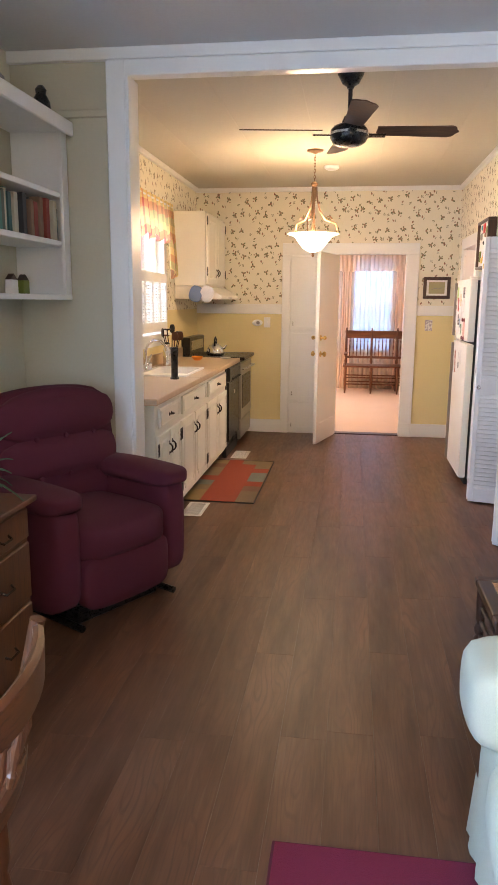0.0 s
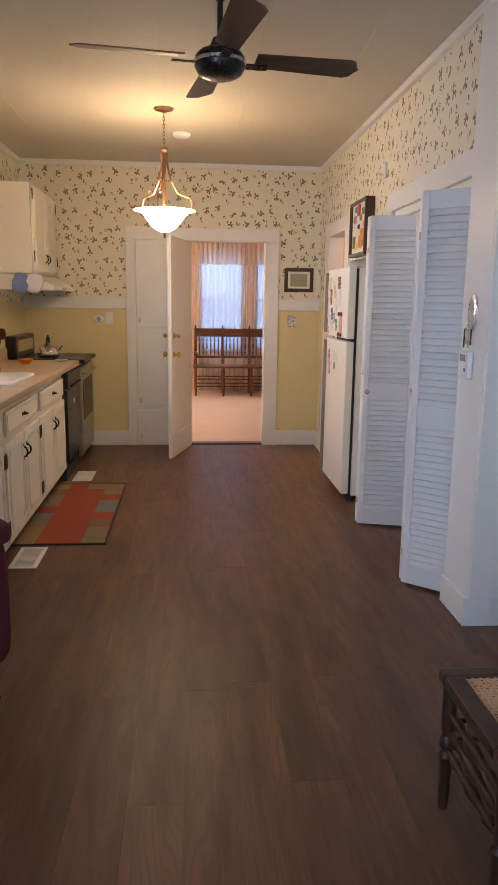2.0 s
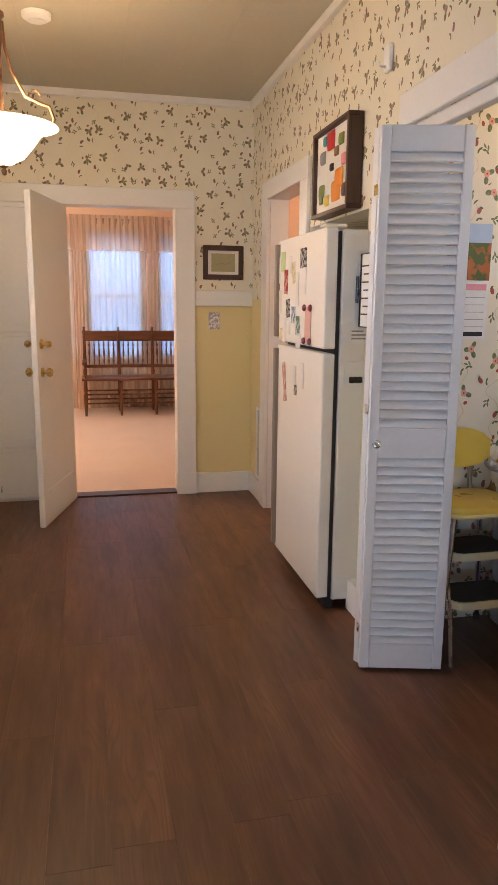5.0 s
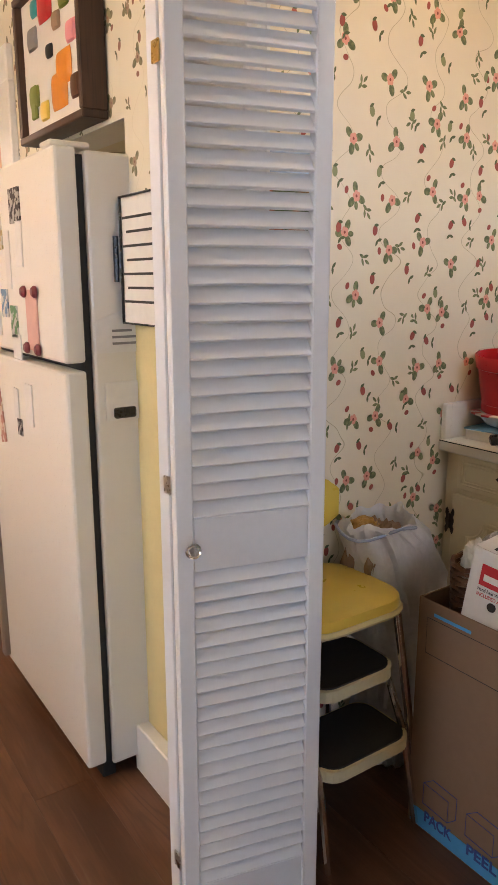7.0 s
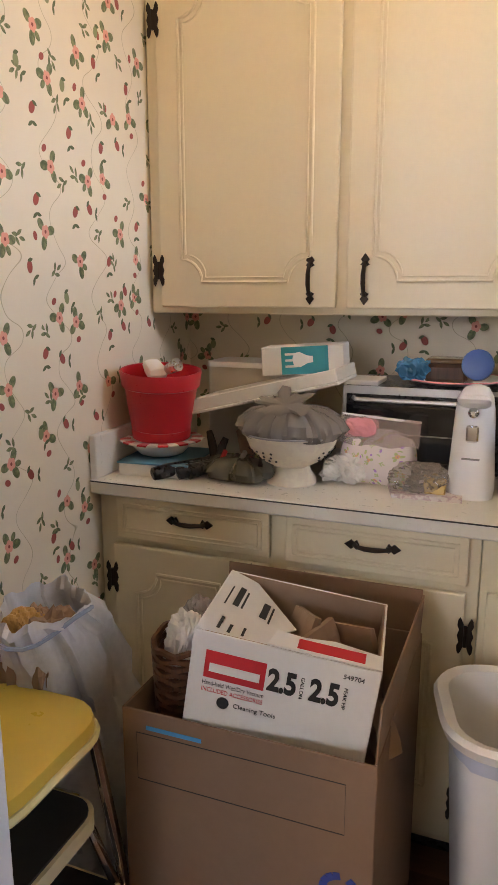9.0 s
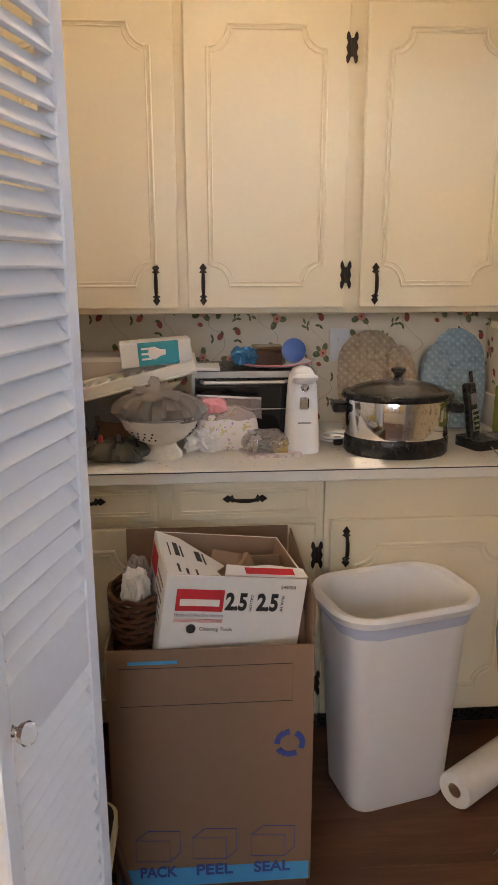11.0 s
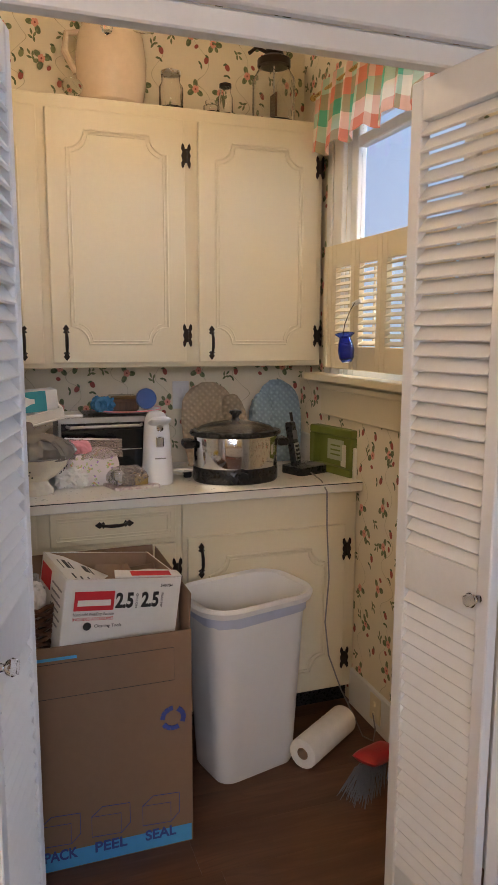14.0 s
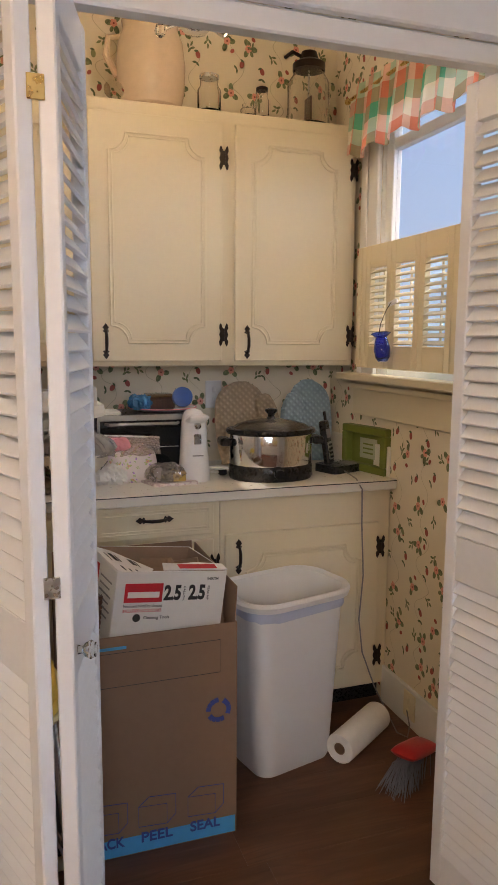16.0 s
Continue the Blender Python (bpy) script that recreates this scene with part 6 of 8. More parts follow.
SHEER = voile("sheer_peach_voile", (0.80, 0.74, 0.68), 0.6)
DRAPE = voile("peach_drape", (0.82, 0.68, 0.58), 0.15)

val = thing("valance", "pastel plaid ruffled valance over the pantry window", "valance", pose(2.95, 4.625, 0, 0, 0, 180))
part("cloth", drape(0.0, 0.86, 2.12, 2.38, 9, 0.014, 0.02, 8, 110, 0.02, 1.5), PLAID, val, smooth=True)
part("rod", piped([(-0.02, 0.0, 2.345), (0.88, 0.0, 2.345)], 0.007, 8), BRASS, val)
part("rod_end", turned([(0.0, 0), (0.012, 0.006), (0.012, 0.016), (0, 0.02)], 12, pose(-0.04, 0, 2.345, 0, 90, 0)), BRASS, val, smooth=True)

kval = thing("valance", "warm plaid ruffled valance over the kitchen window", "valance", pose(-1.20, 5.42, 0, 0, 0, 90))
part("cloth", drape(0.0, 1.72, 2.05, 2.40, 13, 0.022, 0.03, 8, 130, 0.02, 1.5), PLAID_WARM, kval, smooth=True)
part("jabot", drape(1.62, 1.78, 1.76, 2.40, 3, 0.022, 0.05, 8, 30, 0.03, 1.5), PLAID_WARM, kval, smooth=True)
part("rod", piped([(-0.02, 0, 2.37), (1.8, 0, 2.37)], 0.008, 8), WHITE, kval)

for a, b in FAR_WINDOWS:
    sheer = thing("sheer_curtain", "peach sheer floor-length curtain at a tall window", "curtain", pose(0, 12.98, 0), "sheer curtains")
    part("cloth", drape(a - 0.02, b + 0.02, 0.02, 2.42, 9, 0.022, 0.0, 6, 108), SHEER, sheer, smooth=True)
    part("heading", drape(a - 0.09, b + 0.09, 2.02, 2.46, 12, 0.02, 0.01, 4, 132, 0.05), DRAPE, sheer, "ruffled peach valance", True)
    for x0, x1 in ((a - 0.09, a - 0.005), (b + 0.005, b + 0.09)):
        part("side_drape", drape(x0, x1, 0.02, 2.42, 2, 0.024, 0.0, 6, 24), DRAPE, sheer, "gathered peach side panel", True)
for i, (a, b) in enumerate(FAR_WINDOWS):
    blind = thing("window_blind", "white slatted blind lowered behind the sheers", "blind", pose(0, 13.07, 0), "blinds")
    bm = bmesh.new()
    for k in range(46):
        z = 0.68 + k * 0.035
        box(bm, a + 0.02, b - 0.02, -0.012, 0.012, z, z + 0.002, m=Matrix.Translation((0, 0, z)) @ pose(0, 0, 0, 25, 0, 0) @ Matrix.Translation((0, 0, -z)))
    tagged(part("slats", bm, WHITE, blind), kind="stuff")
    part("head_box", boxed(a + 0.01, b - 0.01, -0.02, 0.02, 2.26, 2.295, bevel=0.003), WHITE, blind)
tagged(part("backdrop_garden", boxed(-9, 9, 19.0, 19.05, -1, 6), glow("hazy_garden_light", (0.25, 0.5, 0.95), 0.8)), "hazy daylight garden", kind="structure")
tagged(part("backdrop_west", boxed(-5.05, -5.0, -6, 45, -1, 9), glow("hazy_sky_light", (0.25, 0.5, 1.0), 0.75)), "hazy daylight sky", kind="structure")
tagged(part("backdrop_porch", boxed(1.0, 32.0, -3.05, -3.0, -1, 10), glow("porch_daylight", (0.36, 0.54, 0.8), 0.75)), "hazy daylight beyond porch", kind="structure")


def shutter(name, label, m, widths, h, mat_, group):
    """Small louvered café shutters, leaf beside leaf along local x."""
    s = thing(name, label, "shutter", m, group)
    x = 0.0
    for w in widths:
        leaf = part("leaf", boxed(x + 0.001, x + 0.032, -0.011, 0.011, 0, h, bevel=0.002), mat_, s)
        part("stile", boxed(x + w - 0.032, x + w - 0.001, -0.011, 0.011, 0, h, bevel=0.002), mat_, leaf)
        part("rail", boxed(x + 0.032, x + w - 0.032, -0.011, 0.011, 0, 0.085, bevel=0.002), mat_, leaf)
        part("rail", boxed(x + 0.032, x + w - 0.032, -0.011, 0.011, h - 0.085, h, bevel=0.002), mat_, leaf)
        n_ = int((h - 0.17) / 0.024)
        for k in range(n_):
            z = 0.085 + (k + 0.5) * (h - 0.17) / n_
            part("slat", boxed(x + 0.032, x + w - 0.032, -0.014, 0.014, -0.002, 0.002, m=Matrix.Translation((0, 0, z)) @ pose(0, 0, 0, 28, 0, 0)), mat_, leaf)
        part("tilt_rod", boxed(x + w / 2 - 0.004, x + w / 2 + 0.004, 0.014, 0.022, 0.1, h - 0.1, bevel=0.001), mat_, leaf)
        x += w
    return s


# local +y looks into the room, x to the west
shutter("cafe_shutter", "cream folding café shutters across the lower window", pose(2.885, 4.598, 1.315, 0, 0, 180), (0.07, 0.185, 0.19, 0.19, 0.19), 0.46, CREAM, "pantry shutters")
shutter("cafe_shutter", "white folding café shutters over the sink window", pose(-1.225, 7.02, 1.235, 0, 0, -90), (0.24, 0.24, 0.24, 0.24), 0.52, WHITE, "kitchen shutters")
casing("casing_window_pantry", "x", 2.06, 2.80, 4.56, 4.580, 1.28, 2.25, 0.06)
trim("reveal_window_pantry", 2.86, 2.95, 4.56, 4.572, 1.28, 2.31)
trim("reveal_bead_pantry", 2.885, 2.905, 4.572, 4.582, 1.28, 2.31)
trim("sill_window_pantry", 2.0, 3.0, 4.56, 4.64, 1.262, 1.29, mat=CREAM)
trim("apron_window_pantry", 2.0, 2.96, 4.56, 4.578, 1.12, 1.262, mat=CREAM)
trim("apron_bead_pantry", 2.0, 2.96, 4.578, 4.588, 1.225, 1.25, mat=CREAM)

vase = thing("hanging_vase", "small cobalt glass vase hung from the shutters by a wire", "vase", pose(2.585, 4.655, 1.345, 0, 12, 0))
part("body", turned([(0.016, 0.0), (0.026, 0.015), (0.030, 0.045), (0.024, 0.075), (0.020, 0.088), (0.036, 0.102), (0.033, 0.102), (0.018, 0.088), (0.021, 0.075), (0.026, 0.045), (0.02, 0.012), (0, 0.008)], 20), BLUE_GLASS, vase, smooth=True)
part("wire", piped([(0.02, 0, 0.09), (0.015, -0.01, 0.14), (0.0, -0.03, 0.19), (-0.03, -0.035, 0.21)], 0.0015, 5), BLACK_IRON, vase)
part("hook", boxed(-0.06, 0.0, -0.045, -0.034, 0.20, 0.216, bevel=0.003), WHITE_PLASTIC, vase)

# ---- pictures and small wall things ----
def picture(name, label, m, w, h, bar, depth, frame_mat, ground, back=0.008):
    """A framed picture in local x and z, face to -y."""
    p = thing(name, label, "picture", m)
    for a in ((0, w, 0, bar), (0, w, h - bar, h), (0, bar, bar, h - bar), (w - bar, w, bar, h - bar)):
        part("frame_bar", boxed(a[0], a[1], -depth, 0, a[2], a[3], bevel=0.003), frame_mat, p)
    part("picture_ground", boxed(bar, w - bar, -back, -0.002, bar, h - bar), ground, p)
    return p


pic = picture("framed_picture", "small dark-framed print with a pale mat", pose(1.28, 8.598, 1.555), 0.29, 0.235, 0.035, 0.02, DARK_WOOD, PAPER)
part("mat_inner", boxed(0.06, 0.23, -0.0095, -0.008, 0.055, 0.18), plain("olive_print", (0.38, 0.34, 0.18), 0.6), pic)
part("image", piped([(0.09, -0.010, 0.10), (0.13, -0.010, 0.115), (0.16, -0.010, 0.105), (0.20, -0.010, 0.12)], 0.004, 4), GREY_INK, pic)
shadow = picture("shadow_box", "deep brown wooden shadow box with coloured vegetables", pose(1.638, 7.0, 1.80, 0, 0, -90), 0.495, 0.395, 0.02, 0.07, DARK_WOOD, CARD_WHITE, 0.048)
for x, z, r, mt in ((0.22, 0.33, 0.05, RED), (0.30, 0.10, 0.055, ORANGE), (0.34, 0.15, 0.05, ORANGE), (0.18, 0.07, 0.03, STOOL_YELLOW), (0.11, 0.27, 0.035, GREY_INK), (0.10, 0.12, 0.035, GREEN), (0.24, 0.21, 0.02, BLACK_INK), (0.36, 0.31, 0.03, GREEN), (0.14, 0.34, 0.025, TEAL), (0.40, 0.22, 0.03, PINK), (0.42, 0.09, 0.035, OAK), (0.30, 0.27, 0.025, CARD)):
    bm = bmesh.new()
    pillow(bm, r * 2, r * 1.7, 0.02, pose(x, -0.05, z, 90, 0, 0), 6)
    part("vegetable", bm, mt, shadow, smooth=True)
part("bottle", boxed(0.08, 0.12, -0.058, -0.048, 0.06, 0.15, bevel=0.004), GREEN, shadow)

grille = thing("air_grille", "white louvered return air grille low on the wall", "air grille", pose(1.638, 8.385, 0.16, 0, 0, -90))
for a in ((0, 0.14, 0, 0.02), (0, 0.14, 0.49, 0.51), (0, 0.02, 0.02, 0.49), (0.12, 0.14, 0.02, 0.49)):
    part("frame", boxed(a[0], a[1], -0.012, 0, a[2], a[3], bevel=0.002), WHITE, grille)
# grey sheet gives the dark of the duct behind the slats as colour
part("backing", boxed(0.02, 0.12, -0.003, 0, 0.02, 0.49), GREY_INK, grille)
for k in range(22):
    part("slat", boxed(0.02, 0.12, -0.009, -0.003, 0.03 + k * 0.021, 0.036 + k * 0.021), WHITE, grille)


def plate(name, label, m, w=0.075, h=0.115, toggles=1, mat_=WHITE_PLASTIC):
    p = thing(name, label, "switch", m)
    part("cover", boxed(-w / 2, w / 2, -0.006, 0, -h / 2, h / 2, bevel=0.002), mat_, p)
    for k in range(toggles):
        part("toggle", boxed(-0.006, 0.006, -0.014, -0.006, (k - (toggles - 1) / 2) * 0.04 - 0.01, (k - (toggles - 1) / 2) * 0.04 + 0.01, bevel=0.002), mat_, p)
    return p


plate("light_switch", "floral light switch plate on the yellow wall", pose(1.36, 8.598, 1.265), 0.08, 0.12, 1, blotched("floral_plate", (0.75, 0.72, 0.7), (0.4, 0.35, 0.4), 60))
plate("wall_outlet", "white outlet plate on the yellow wall", pose(-0.45, 8.598, 1.275))
telephone = thing("wall_timer", "grey plug-in timer at the wall outlet", "timer", pose(-0.56, 8.598, 1.27))
part("body", turned([(0.045, 0), (0.045, 0.03), (0.035, 0.04), (0, 0.042)], 20, pose(0, 0, 0, 90, 0, 0), 1.3, 0.8), WHITE_PLASTIC, telephone, smooth=True)
part("dial", turned([(0.02, 0.04), (0.02, 0.046), (0, 0.047)], 16, pose(0.01, 0, 0, 90, 0, 0)), GREY_INK, telephone)
plate("wall_outlet", "beige outlet low on the pantry baseboard", pose(2.44, 4.577, 0.09, 0, 0, 180), 0.075, 0.1, 2, CREAM)
plate("wall_outlet", "white double outlet above the worktop", pose(3.218, 5.105, 1.19, 0, 0, -90), 0.07, 0.115, 2)
bracket = thing("door_chime", "small white wall bracket above the fridge", "bracket", pose(1.638, 6.25, 2.32))
part("body", boxed(-0.02, 0, -0.025, 0.025, -0.05, 0.05, bevel=0.005), WHITE_PLASTIC, bracket)
part("peg", piped([(-0.02, 0, -0.03), (-0.045, 0, -0.03), (-0.05, 0, -0.015)], 0.005, 6), WHITE_PLASTIC, bracket)

thermo = thing("thermostat", "white wall thermostat on the jamb", "thermostat", pose(1.60, 4.52, 1.19))
part("body", boxed(-0.028, 0, -0.055, 0.055, -0.06, 0.06, bevel=0.005, seg=2), WHITE_PLASTIC, thermo)
part("display", boxed(-0.0295, -0.027, -0.03, 0.03, 0.015, 0.045), GREY_INK, thermo)
part("button", boxed(-0.031, -0.028, -0.04, -0.025, -0.03, -0.015), GREY_INK, thermo)
keys = thing("key_rack", "round metal key rack with hanging keys", "key rack", pose(1.60, 4.50, 1.42))
part("plaque", turned([(0.055, 0), (0.055, 0.008), (0.042, 0.012), (0.04, 0.009), (0, 0.009)], 24, pose(0, 0, 0.0, 0, -90, 0), 1.5, 0.9), STEEL, keys, smooth=True)
for k in range(4):
    part("key", boxed(-0.02, -0.017, -0.04 + k * 0.025, -0.026 + k * 0.025, -0.14 - 0.015 * (k % 2), -0.07, bevel=0.001), (BLACK, BRASS, STEEL, BLACK)[k], keys)
part("key_ring", piped([(-0.02, 0.02 * math.cos(a), -0.07 + 0.02 * math.sin(a)) for a in [k * math.pi / 8 for k in range(16)]], 0.002, 5, True), STEEL, keys)
ext = thing("fire_extinguisher", "red wall-mounted fire extinguisher with a white label", "fire extinguisher", pose(1.652, 4.227, 1.675))
part("cylinder", turned([(0.03, 0), (0.042, 0.008), (0.045, 0.03), (0.045, 0.24), (0.038, 0.275), (0.018, 0.295), (0.016, 0.31)], 24), RED, ext, smooth=True)
part("label", turned([(0.0456, 0.08), (0.0458, 0.082), (0.0458, 0.20), (0.0456, 0.202)], 24), PAPER, ext, "printed white label")
part("valve", boxed(-0.012, 0.012, -0.02, 0.02, 0.31, 0.335, bevel=0.003), STEEL, ext)
part("lever", piped([(0, 0, 0.34), (-0.04, 0, 0.355), (-0.075, 0, 0.345)], 0.006, 6), STEEL, ext)
part("bracket", boxed(-0.02, 0.02, 0.04, 0.085, 0.0, 0.3, bevel=0.003), BLACK, ext)

cal = thing("calendar", "wall calendar with a canyon photograph", "calendar", pose(1.90, 6.217, 1.255))
part("picture_sheet", boxed(0.0, 0.20, -0.004, 0, 0.24, 0.465), blotched("canyon_print", (0.45, 0.14, 0.05), (0.10, 0.13, 0.05), 16), cal, "red canyon photograph")
part("sky_strip", boxed(0.0, 0.20, -0.005, -0.0035, 0.39, 0.465), plain("pale_sky_print", (0.42, 0.52, 0.66), 0.6), cal)
part("date_sheet", boxed(0.0, 0.20, -0.003, 0, 0.0, 0.238), PAPER, cal)
part("month_bar", boxed(0.01, 0.19, -0.0042, -0.003, 0.20, 0.225), PINK, cal)
for r_ in range(5):
    part("date_row", boxed(0.015, 0.185, -0.0038, -0.003, 0.05 + r_ * 0.03, 0.052 + r_ * 0.03), GREY_INK, cal)
part("footer_bar", boxed(0.015, 0.185, -0.0038, -0.003, 0.012, 0.03), BLACK_INK, cal)
board = thing("memo_board", "white memo board with handwriting and a black rim", "memo board", pose(1.605, 6.418, 1.30, 0, 0, 0))
part("sheet", boxed(0.0, 0.03, -0.30, -0.035, 0.0, 0.30, bevel=0.002), PAPER, board)
part("rim", piped([(-0.004, -0.30, 0.0), (-0.004, -0.035, 0.0), (-0.004, -0.035, 0.30), (-0.004, -0.30, 0.30)], 0.004, 6, True), BLACK, board)
for k in range(7):
    part("writing_line", boxed(-0.0012, 0, -0.28 + 0.02 * (k % 3), -0.04 - 0.02 * (k % 2), 0.05 + k * 0.033, 0.056 + k * 0.033), BLACK_INK, board)
part("marker", piped([(-0.01, -0.016, 0.10), (-0.01, -0.016, 0.21)], 0.007, 8), BLACK, board)

# ---- kitchen floor pieces ----
krug = thing("kitchen_rug", "patchwork rug of red, tan and grey-green blocks", "rug", pose(-0.745, 5.535, 0))
RW, RL = 0.57, 1.445
patch = [carpet_material(f"rug_patch_{i}", c) for i, c in enumerate(((0.33, 0.06, 0.03), (0.24, 0.18, 0.11), (0.17, 0.19, 0.18), (0.22, 0.12, 0.08), (0.30, 0.22, 0.10)))]
part("backing", slabbed([(0, 0), (RW, 0), (RW, RL), (0, RL)], 0, 0.006), patch[3], krug)
LAY = ("4001", "4001", "1003", "2000", "0002", "1002", "1000", "3001", "4011")
for j, line in enumerate(LAY):
    for i, c in enumerate(line):
        part("block", boxed(0.01 + i * 0.1375, 0.01 + (i + 1) * 0.1375, 0.01 + j * 0.158, 0.01 + (j + 1) * 0.158, 0.005, 0.0105, bevel=0.001), patch[int(c)], krug)
part("binding", piped([(0, 0, 0.005), (RW, 0, 0.005), (RW, RL, 0.005), (0, RL, 0.005)], 0.006, 5, True), RUBBER, krug)
for y in (5.16, 7.10):
    vent = thing("floor_vent", "white metal floor register", "floor vent", pose(-0.66 if y < 6 else -0.62, y, 0), "floor registers")
    part("frame", boxed(0, 0.155, 0, 0.34, 0.0, 0.004, bevel=0.001), WHITE, vent)
    # flat grey plate on the frame, its colour standing for the shaded opening
    part("throat_shade", boxed(0.025, 0.13, 0.025, 0.315, 0.004, 0.0045), GREY_INK, vent)
    for k in range(16):
        part("fin", boxed(0.025, 0.13, 0.03 + k * 0.018, 0.036 + k * 0.018, 0.0045, 0.0065), WHITE, vent)

# ---- the bench in the far room ----
bench = thing("spindle_bench", "dark oak spindle-back bench with three seats", "bench", pose(0.43, 12.38, 0))
SW, N = 0.43, 4
for i in range(N + 1):
    x = i * SW
    part("front_leg", turned([(0.014, 0), (0.02, 0.1), (0.026, 0.25), (0.016, 0.29), (0.024, 0.33), (0.02, 0.44)], 10, pose(x, 0, 0)), OAK, bench, smooth=True)
    part("back_post", turned([(0.014, 0), (0.02, 0.2), (0.02, 0.44), (0.026, 0.52), (0.018, 0.56), (0.024, 0.62), (0.018, 0.98), (0.024, 1.02), (0.012, 1.05), (0.016, 1.07), (0, 1.085)], 10, pose(x, 0.42, 0, -3, 0, 0)), OAK, bench, smooth=True)
part("seat", boxed(-0.04, N * SW + 0.04, -0.03, 0.43, 0.44, 0.47, bevel=0.01, seg=2), OAK_X, bench)
for z in (0.16, 0.27):
    part("stretcher", piped([(0, 0, z), (N * SW, 0, z)], 0.011, 8), OAK, bench, smooth=True)
    part("stretcher", piped([(0, 0.42, z), (N * SW, 0.42, z)], 0.011, 8), OAK, bench, smooth=True)
for i in range(N):
    x = i * SW
    part("crest_rail", boxed(x + 0.015, x + SW - 0.015, 0.455, 0.48, 0.90, 1.03, bevel=0.006), OAK_X, bench)
    part("lower_rail", boxed(x + 0.015, x + SW - 0.015, 0.435, 0.46, 0.56, 0.60, bevel=0.004), OAK_X, bench)
    for k in range(6):
        part("spindle", turned(SPIN(0.31), 8, pose(x + 0.06 + k * 0.061, 0.45, 0.595, -3, 0, 0), 0.75, 0.75), OAK, bench, smooth=True)
part("armrest", boxed(-0.03, 0.03, -0.06, 0.43, 0.64, 0.67, bevel=0.008, seg=2), OAK, bench)
part("arm_post", turned(SPIN(0.17), 10, pose(0, -0.01, 0.47)), OAK, bench, smooth=True)

# ---- on and above the pantry worktop ----
WT = 0.905
book = thing("book", "thick book with a blue cover under the bowl", "book", pose(2.80, 6.085, WT, 0, 0, 5))
part("page_block", boxed(-0.11, 0.10, -0.095, 0.095, 0.003, 0.032), PAPER, book)
part("cover", boxed(-0.115, 0.105, -0.10, 0.10, 0.032, 0.037, bevel=0.001), plain("blue_cover", (0.12, 0.3, 0.42), 0.5), book)
part("cover", boxed(-0.115, 0.105, -0.10, 0.10, 0.0, 0.003), CARD_WHITE, book)
rbowl = thing("bowl", "white enamel bowl with a red and white striped rim", "bowl", pose(2.79, 6.10, WT + 0.037))
part("body", turned([(0.035, 0), (0.06, 0.008), (0.08, 0.03), (0.088, 0.045), (0.084, 0.045), (0.06, 0.015), (0, 0.01)], 28), WHITE_PLASTIC, rbowl, smooth=True)
for k in range(24):
    a = k * math.pi / 12
    part("rim_stripe", boxed(0.083, 0.112, -0.0135, 0.0135, 0.043, 0.048, bevel=0.001, m=pose(0, 0, 0, 0, 0, math.degrees(a))), (RED, PAPER)[k % 2], rbowl)
pot = thing("plant_pot", "red plastic plant pot holding white tools", "pot", pose(2.79, 6.10, WT + 0.085, 3, -4, 0))
part("body", turned([(0.068, 0), (0.076, 0.03), (0.08, 0.032), (0.098, 0.145), (0.095, 0.145), (0.07, 0.012), (0, 0.01)], 36), RED, pot, smooth=True)
part("rim", turned([(0.098, 0.143), (0.104, 0.146), (0.109, 0.184), (0.107, 0.188), (0.103, 0.187), (0.099, 0.148)], 36), RED, pot, smooth=True)
part("foot_ring", turned([(0.0685, -0.001), (0.079, 0.006), (0.0805, 0.024), (0.0775, 0.03)], 36), RED, pot, smooth=True)
bm = bmesh.new()
pillow(bm, 0.11, 0.05, 0.045, pose(-0.01, 0.01, 0.185, 0, -10, 40), 6)
stuff_ = thing("mixer_beater", "white plastic handheld tool lying in the red pot", "tool", pose(2.79, 6.10, WT + 0.085))
part("body", bm, WHITE_PLASTIC, stuff_, smooth=True)
part("tip", piped([(-0.03, -0.04, 0.19), (-0.04, -0.075, 0.205)], [0.014, 0.018], 10), STEEL, stuff_, smooth=True)
for k, (x, y, a, l) in enumerate(((2.66, 6.055, 52, 0.21), (2.69, 6.0, 40, 0.17), (2.70, 5.975, 66, 0.16), (2.75, 5.94, 20, 0.14))):
    kn = thing("knife", "black-handled kitchen tool on the worktop", "knife", pose(x, y, WT + 0.016, 0, 0, a - 90), "black kitchen tools")
    part("handle", piped([(-0.004, 0, 0.0), (0.0, 0, 0.001), (l * 0.2, 0.003, 0.005), (l * 0.5, 0.004, 0.01), (l * 0.85, 0, 0.012), (l, 0, 0.013)], [0.011, 0.017, 0.019, 0.016, 0.018, 0.012], 12), BLACK, kn, smooth=True)
    part("blade", boxed(l, l + 0.07, -0.001, 0.001, 0.0, 0.022), STEEL, kn)
rg = random.Random(11)


def crumple(w, d, h, seed, amp=0.12, n=10, power=0.45):
    """A crumpled bag-like lump standing on z=0, with creased folds."""
    bm = bmesh.new()
    pillow(bm, w, d, h, None, max(n, 16), power)
    for v in bm.verts:
        p = v.co * (1.6 / max(w, d)) + Vector((seed, seed * 2.0, 0))
        out = v.co.normalized()
        crease = 0.9 * (0.32 - abs(noise.noise(p * 1.7))) + 0.7 * (0.3 - abs(noise.noise(p * 4.1))) + 0.45 * (0.3 - abs(noise.noise(p * 9.0)))
        v.co += out * crease * amp * h * 2.2 + Vector((noise.noise(p), noise.noise(p + Vector((9, 0, 0))), 0)) * amp * h * 0.6
        v.co.z = max(v.co.z, -h / 2) + h / 2
    return bm


